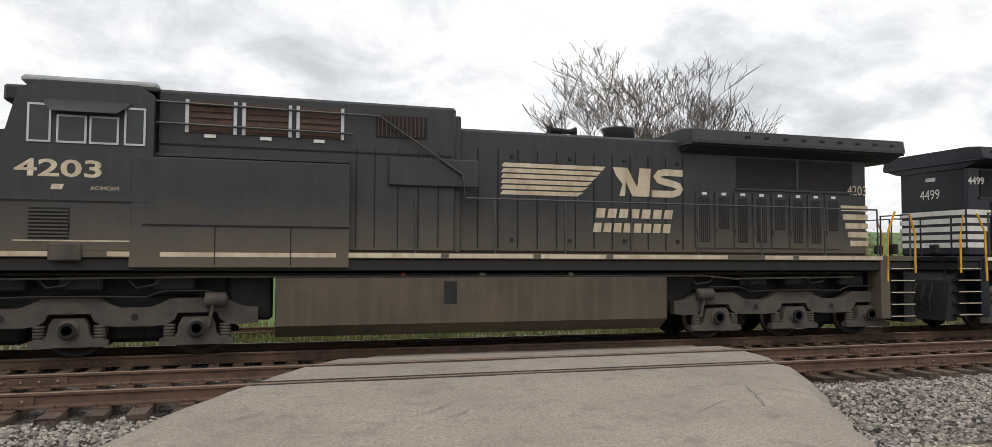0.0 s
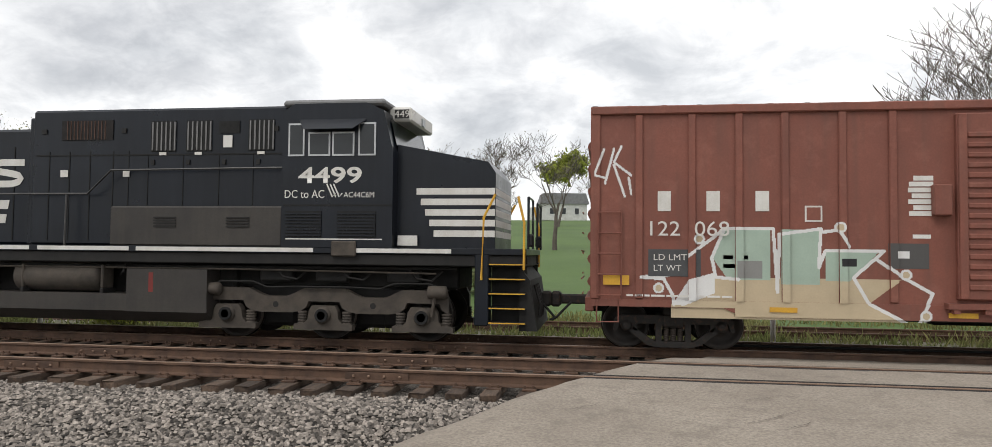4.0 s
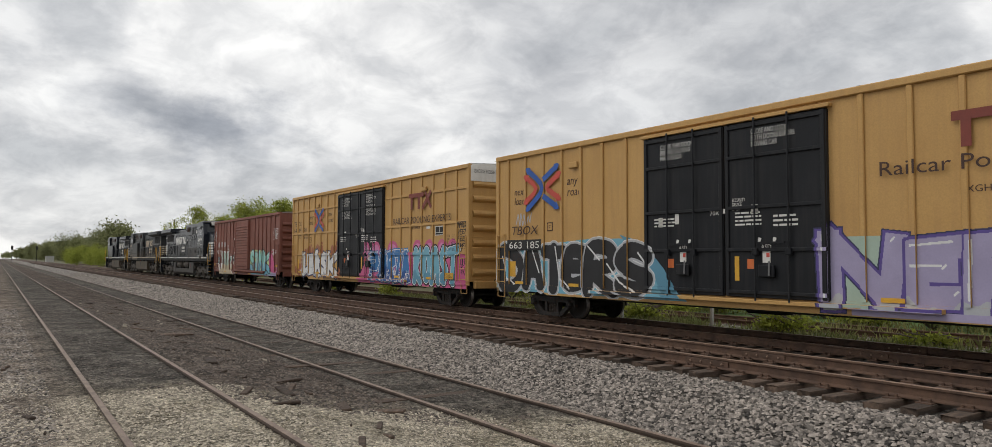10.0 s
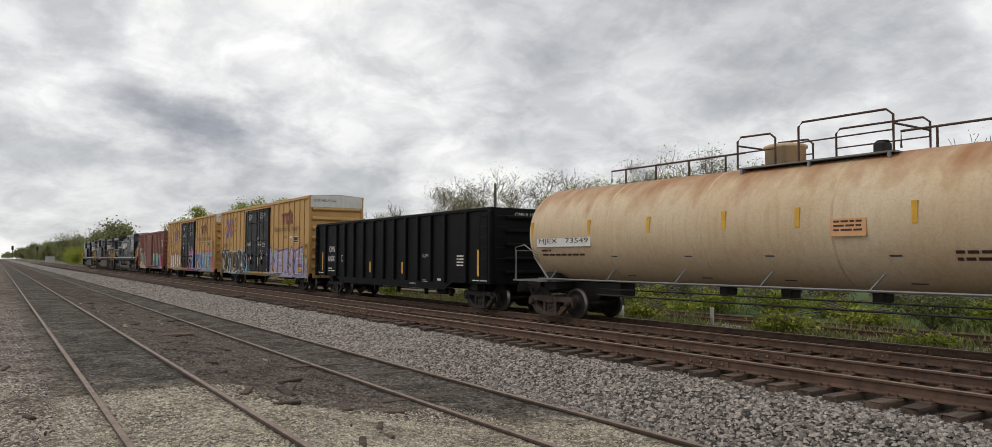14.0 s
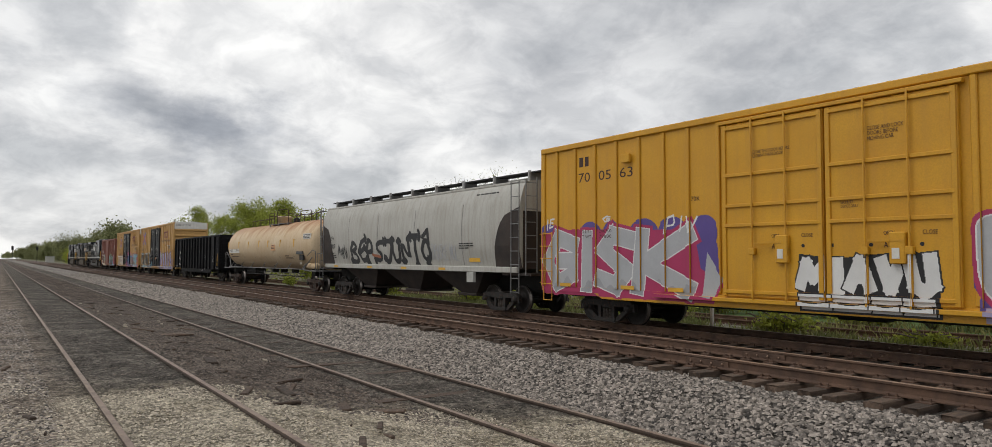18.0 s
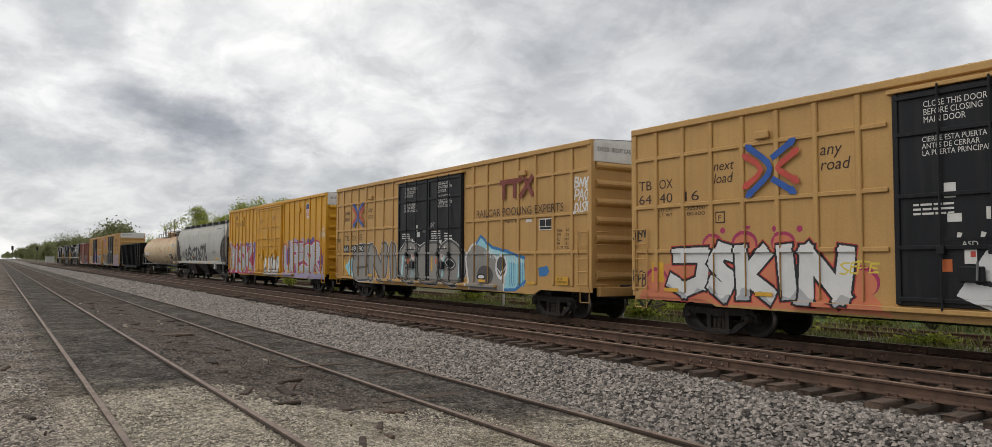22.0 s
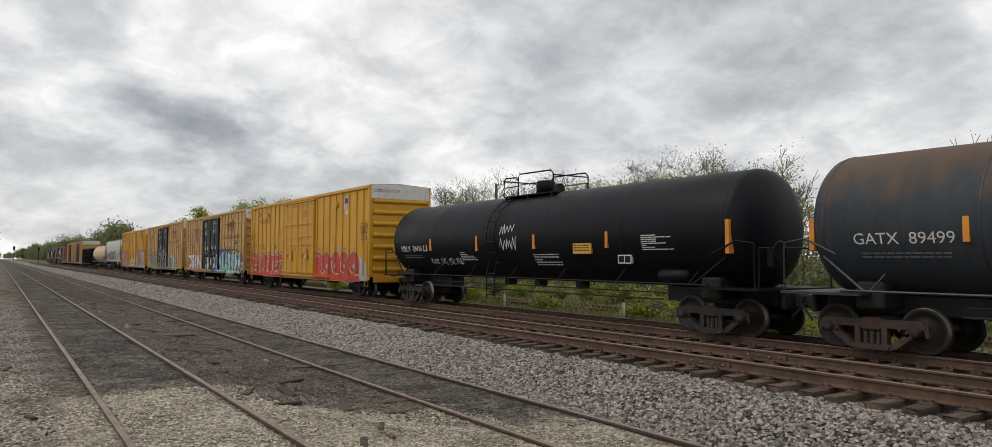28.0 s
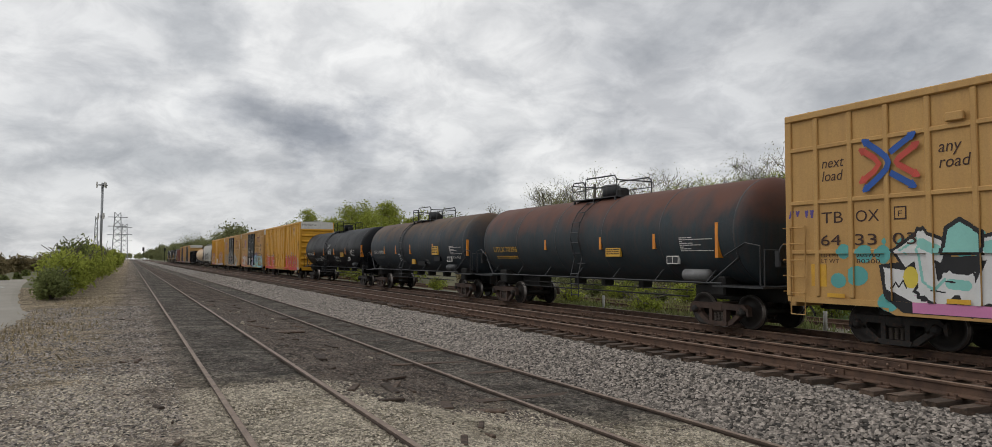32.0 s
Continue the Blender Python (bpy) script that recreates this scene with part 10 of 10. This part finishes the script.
    # the bank at the camera's own side
    for k in range(17):
        x = -41.5 - k * 4.6
        h = (1.7, 2.2, 2.5, 2.8, 3.1)[min(k, 4)] + 0.25 * ((k * 5) % 3)
        bush("bright green shrub beside the gravel lot", 130 + k, x, -3.3 - 0.035 * min(-41.5 - x, 40) * (-1 if k % 2 else 1) * 0.4, 5.0, h, M["leaf_bright"] if k % 4 else M["leaf_dark"], 4600 if k < 7 else 2200, 0.10 if k < 7 else 0.16, 2.0 if k == 0 else 2.9)
    woods("brush_field", "tangled brown brush beyond the shrubs", M["leaf_brown"], -190, -66, -40, -12, 3.4, 2.8, 60, 900, 0.22, 9, base=-0.6)
    woods("brush_green", "olive scrub along the lane", M["leaf_dark"], -170, -72, -30, -9.5, 1.5, 1.3, 44, 500, 0.16, 19, base=-0.6)
    woods("shrub_row", "green shrubs running on down the line", M["leaf_bright"], -420, -120, -6.5, -2.8, 5.0, 3.0, 40, 500, 0.35, 10, base=-0.2)
    woods("brush_trees", "low green tree line beyond the brush", M["leaf_dark"], -420, -90, -150, -60, 6.5, 5.0, 46, 600, 0.6, 13, base=-1.0)
    weeds("lot_weeds", "dry weeds on the gravel bank", M["leaf_straw"], 900, -42, -17, -3.0, -0.9, 0.13, 14, 60)


def lattice(root, h, w0, w1, m, r, n=9):
    """Four tapering legs with cross bracing."""
    for k in range(4):
        sx, sy = ((-1, -1), (1, -1), (1, 1), (-1, 1))[k]
        tx, ty = ((-1, -1), (1, -1), (1, 1), (-1, 1))[(k + 1) % 4]
        tube("leg", root, [(sx * w0, sy * w0, 0), (sx * w1, sy * w1, h)], r, m, 5)
        P = []
        for i in range(n):
            a, c = i / n, (i + 1) / n
            wa, wc = w0 + (w1 - w0) * a, w0 + (w1 - w0) * c
            P.append([(sx * wa, sy * wa, h * a), (tx * wc, ty * wc, h * c)])
            P.append([(tx * wa, ty * wa, h * a), (sx * wc, sy * wc, h * c)])
        put("bracing", tube_mesh("bracing", P, r * 0.5, m, 4), root)


def build_far_things():
    t = tagged(new("cell_tower"), "tall slim grey cell tower behind the shrubs", "tower")
    t.matrix_basis = pose(-250, -7.8, -0.8)
    tube("mast", t, [(0, 0, 0), (0, 0, 25.0)], 0.34, M["galv"], 8)
    for z, w in ((24.3, 1.5), (15.0, 0.9)):
        for k in range(3):
            a = 2.1 * k + 0.4
            bar("antenna_panel", t, math.cos(a) * w - 0.2, math.cos(a) * w + 0.2, math.sin(a) * w - 0.2, math.sin(a) * w + 0.2, z - 0.8, z + 0.9, M["white"])
        put("antenna_ring", lathe("antenna_ring", [(-0.06, w), (0.06, w), (0.06, w - 0.15), (-0.06, w - 0.15)], M["galv"], 12, "z"), t, 0, 0, z)
    t2 = tagged(new("lattice_tower"), "slim lattice mast beside the cell tower", "tower")
    t2.matrix_basis = pose(-252, -9.2, -0.8)
    lattice(t2, 15, 0.7, 0.25, M["galv"], 0.09, 10)
    for x, y, h in ((-400, -5.6, 24.5), (-520, -3.2, 24.0)):
        p = tagged(new("power_pylon"), "grey steel lattice power pylon on the skyline", "pylon", "power line")
        p.matrix_basis = pose(x, y, -0.8)
        lattice(p, h, 2.2, 1.3, M["galv"], 0.18, 8)
        for z in (h * 0.55, h * 0.72, h * 0.9):
            bar("crossarm", p, -0.25, 0.25, -4.2, 4.2, z, z + 0.3, M["galv"])
    for k, (x, y, h) in enumerate(((-108, 40, 9.0), (-61, 41, 9.2), (-205, 38, 12.0))):
        u = tagged(new("utility_pole"), "weathered wooden utility pole behind the trees", "pole", "utility poles")
        u.matrix_basis = pose(x, y, ground_z(x, y))
        tube("shaft", u, [(0, 0, 0), (0, 0, h)], 0.14, M["pole"], 8)
    for x, y, h in ((4.0, 18.6, 0.85), (-15.5, 18.6, 0.75), (-19.5, 18.6, 0.7), (-27.0, 18.6, 0.7)):
        mpost = tagged(new("marker_post"), "short pale marker post behind the track", "post", "marker posts")
        mpost.matrix_basis = pose(x, y, ground_z(x, y) - 0.02)
        tube("post", mpost, [(0, 0, 0), (0, 0, h)], 0.06, M["concrete"], 8)
    for x, y in ((-480, 7.1), (-500, 19.3)):
        sg = tagged(new("signal_mast"), "dark railway signal mast far down the line", "signal", "signals")
        sg.matrix_basis = pose(x, y, -0.35)
        tube("mast", sg, [(0, 0, 0), (0, 0, 7.0)], 0.14, M["frame"], 6)
        bar("signal_head", sg, -0.2, 0.2, -0.55, 0.55, 6.2, 8.4, M["frame"], 0.1)
    hut = tagged(new("signal_hut"), "small pale metal signal hut by the line", "hut")
    hut.matrix_basis = pose(-385, 19.8, -0.45)
    bar("wall", hut, -2.6, 2.6, -1.6, 1.6, 0, 2.6, M["concrete"], 0.02)
    bar("roof", hut, -2.8, 2.8, -1.8, 1.8, 2.6, 2.8, M["roof"], 0.02)
    farm = tagged(new("farmhouse"), "white farmhouse with grey roof on the hill", "house")
    farm.matrix_basis = pose(-8.5, 150, ground_z(-8.5, 150) - 0.2, 0, 0, 12)
    bar("wall", farm, -4.5, 4.5, -3, 3, 0, 3.4, M["siding"])
    put("roof", prism("roof", [(-4.9, 3.3), (4.9, 3.3), (4.2, 5.4), (-4.2, 5.4)], -3.3, 3.3, M["shingle"]), farm)
    for x in (-3, -0.6, 2.0):
        w = bar("window", farm, x, x + 0.9, -3.05, -3.0, 1.2, 2.5, M["alu"])
        bar("pane", w, -0.38, 0.38, -0.035, -0.026, -0.58, 0.58, M["glass"])
    bar("porch", farm, -6.5, -4.5, -2, 2, 0, 2.6, M["siding"])
    lane = tagged(new("lane"), "pale gravel lane beside the shrubs", "lane", kind="structure")
    V, F = [], []
    for k in range(26):
        x = -18 - k * 2.6
        right = float(np.interp(x, [-85, -70, -55, -40, -30, -22, -17], [-8.4, -7.3, -5.9, -4.3, -2.75, -2.9, -3.6])) + 0.12 * noise.noise(Vector((x, 0, 0)))
        for d in (0.0, 0.5, 3.5, 8.5, 9.2):
            V.append((x, right - d, ground_z(x, right - d) + (0.035 if 0.1 < d < 9 else -0.03)))
        if k:
            b = 5 * (k - 1)
            F += [(b + i, b + i + 1, b + i + 6, b + i + 5) for i in range(4)]
    put("lane_surface", from_lists("lane_surface", V, F, M["lane"]), lane)
    tube("lane_edge_line", lane, [(-75, -13, -0.40), (-66, -9.4, -0.40), (-60.5, -7.6, -0.38), (-58.0, -7.8, -0.38), (-55.0, -9.5, -0.40), (-52, -12, -0.42)], 0.07, M["concrete"], 5)
    r = random.Random(4)
    many = [(r.uniform(-38, -7.5), r.uniform(2.9, 5.3), r.uniform(0.06, 0.42)) for k in range(46)] + [(r.uniform(-30, -8), r.uniform(-1.5, 0.6), r.uniform(0.05, 0.2)) for k in range(12)]
    for k, (x, y, w) in enumerate(many):
        pale = k % 5 == 0
        w = min(w, 0.09) if pale else w
        o = tagged(new("wood_scrap", block(w * 1.7, w * 0.4, 0.045, M["finestone"] if pale else M["tie"], 0.012)), "pale flat chip of stone on the cinders" if pale else "dark splintered scrap of wood on the ground", "debris", "ground debris")
        o.matrix_basis = pose(x, y, ground_z(x, y) + 0.015, r.uniform(-6, 6), r.uniform(-6, 6), r.uniform(-40, 60))
    for k, (x, y, w) in enumerate(((-6.05, 3.6, 0.16), (-6.2, 2.3, 0.10), (-5.0, 3.35, 0.14), (-11.5, 3.8, 0.4), (-13.0, 4.3, 0.5), (-15.5, 3.6, 0.6), (-22, 4.0, 0.8), (-10.2, 3.4, 0.25), (-8.7, 4.1, 0.2))):
        o = tagged(new("wood_scrap", block(w * 1.6, w * 0.35, 0.05, M["tie"], 0.012)), "dark splintered scrap of wood on the ground", "debris", "ground debris")
        o.matrix_basis = pose(x, y, ground_z(x, y) + 0.02, r.uniform(-4, 4), r.uniform(-4, 4), r.uniform(0, 180))


# ---- put it together ----
build_ground()
build_road()
build_tracks()
train = build_train()
build_far_things()
build_plants()
build_stones()


def motions():
    """The train rolls away; every axle turns with it."""
    for car, centre in train:
        walk(car, [(t, pose(s + centre, TRACK_Y, RAIL_Z)) for t, s in ROLL])
    times = [k / 15 for k in range(481)]
    way = np.interp(times, [t for t, s in ROLL], [s for t, s in ROLL])
    groups = [(w, 0.457) for w in (SPINNING[1], SPINNING[-1])]
    for a in (-2.06, 0.0, 2.06):
        groups.append(([w for w in LOCO_WHEELS if abs(w.location.x - a) < 0.01], 0.53))
    for wheels, r in groups:
        first = wheels[0]
        at = first.location.copy()
        walk(first, [(t, pose(at.x, 0, at.z, 0, math.degrees((s - way[0]) / r), 0)) for t, s in zip(times, way)])
        for w in wheels[1:]:
            w.rotation_mode = "QUATERNION"
            w.animation_data_create()
            w.animation_data.action = first.animation_data.action
            w.animation_data.action_slot = first.animation_data.action_slot


motions()
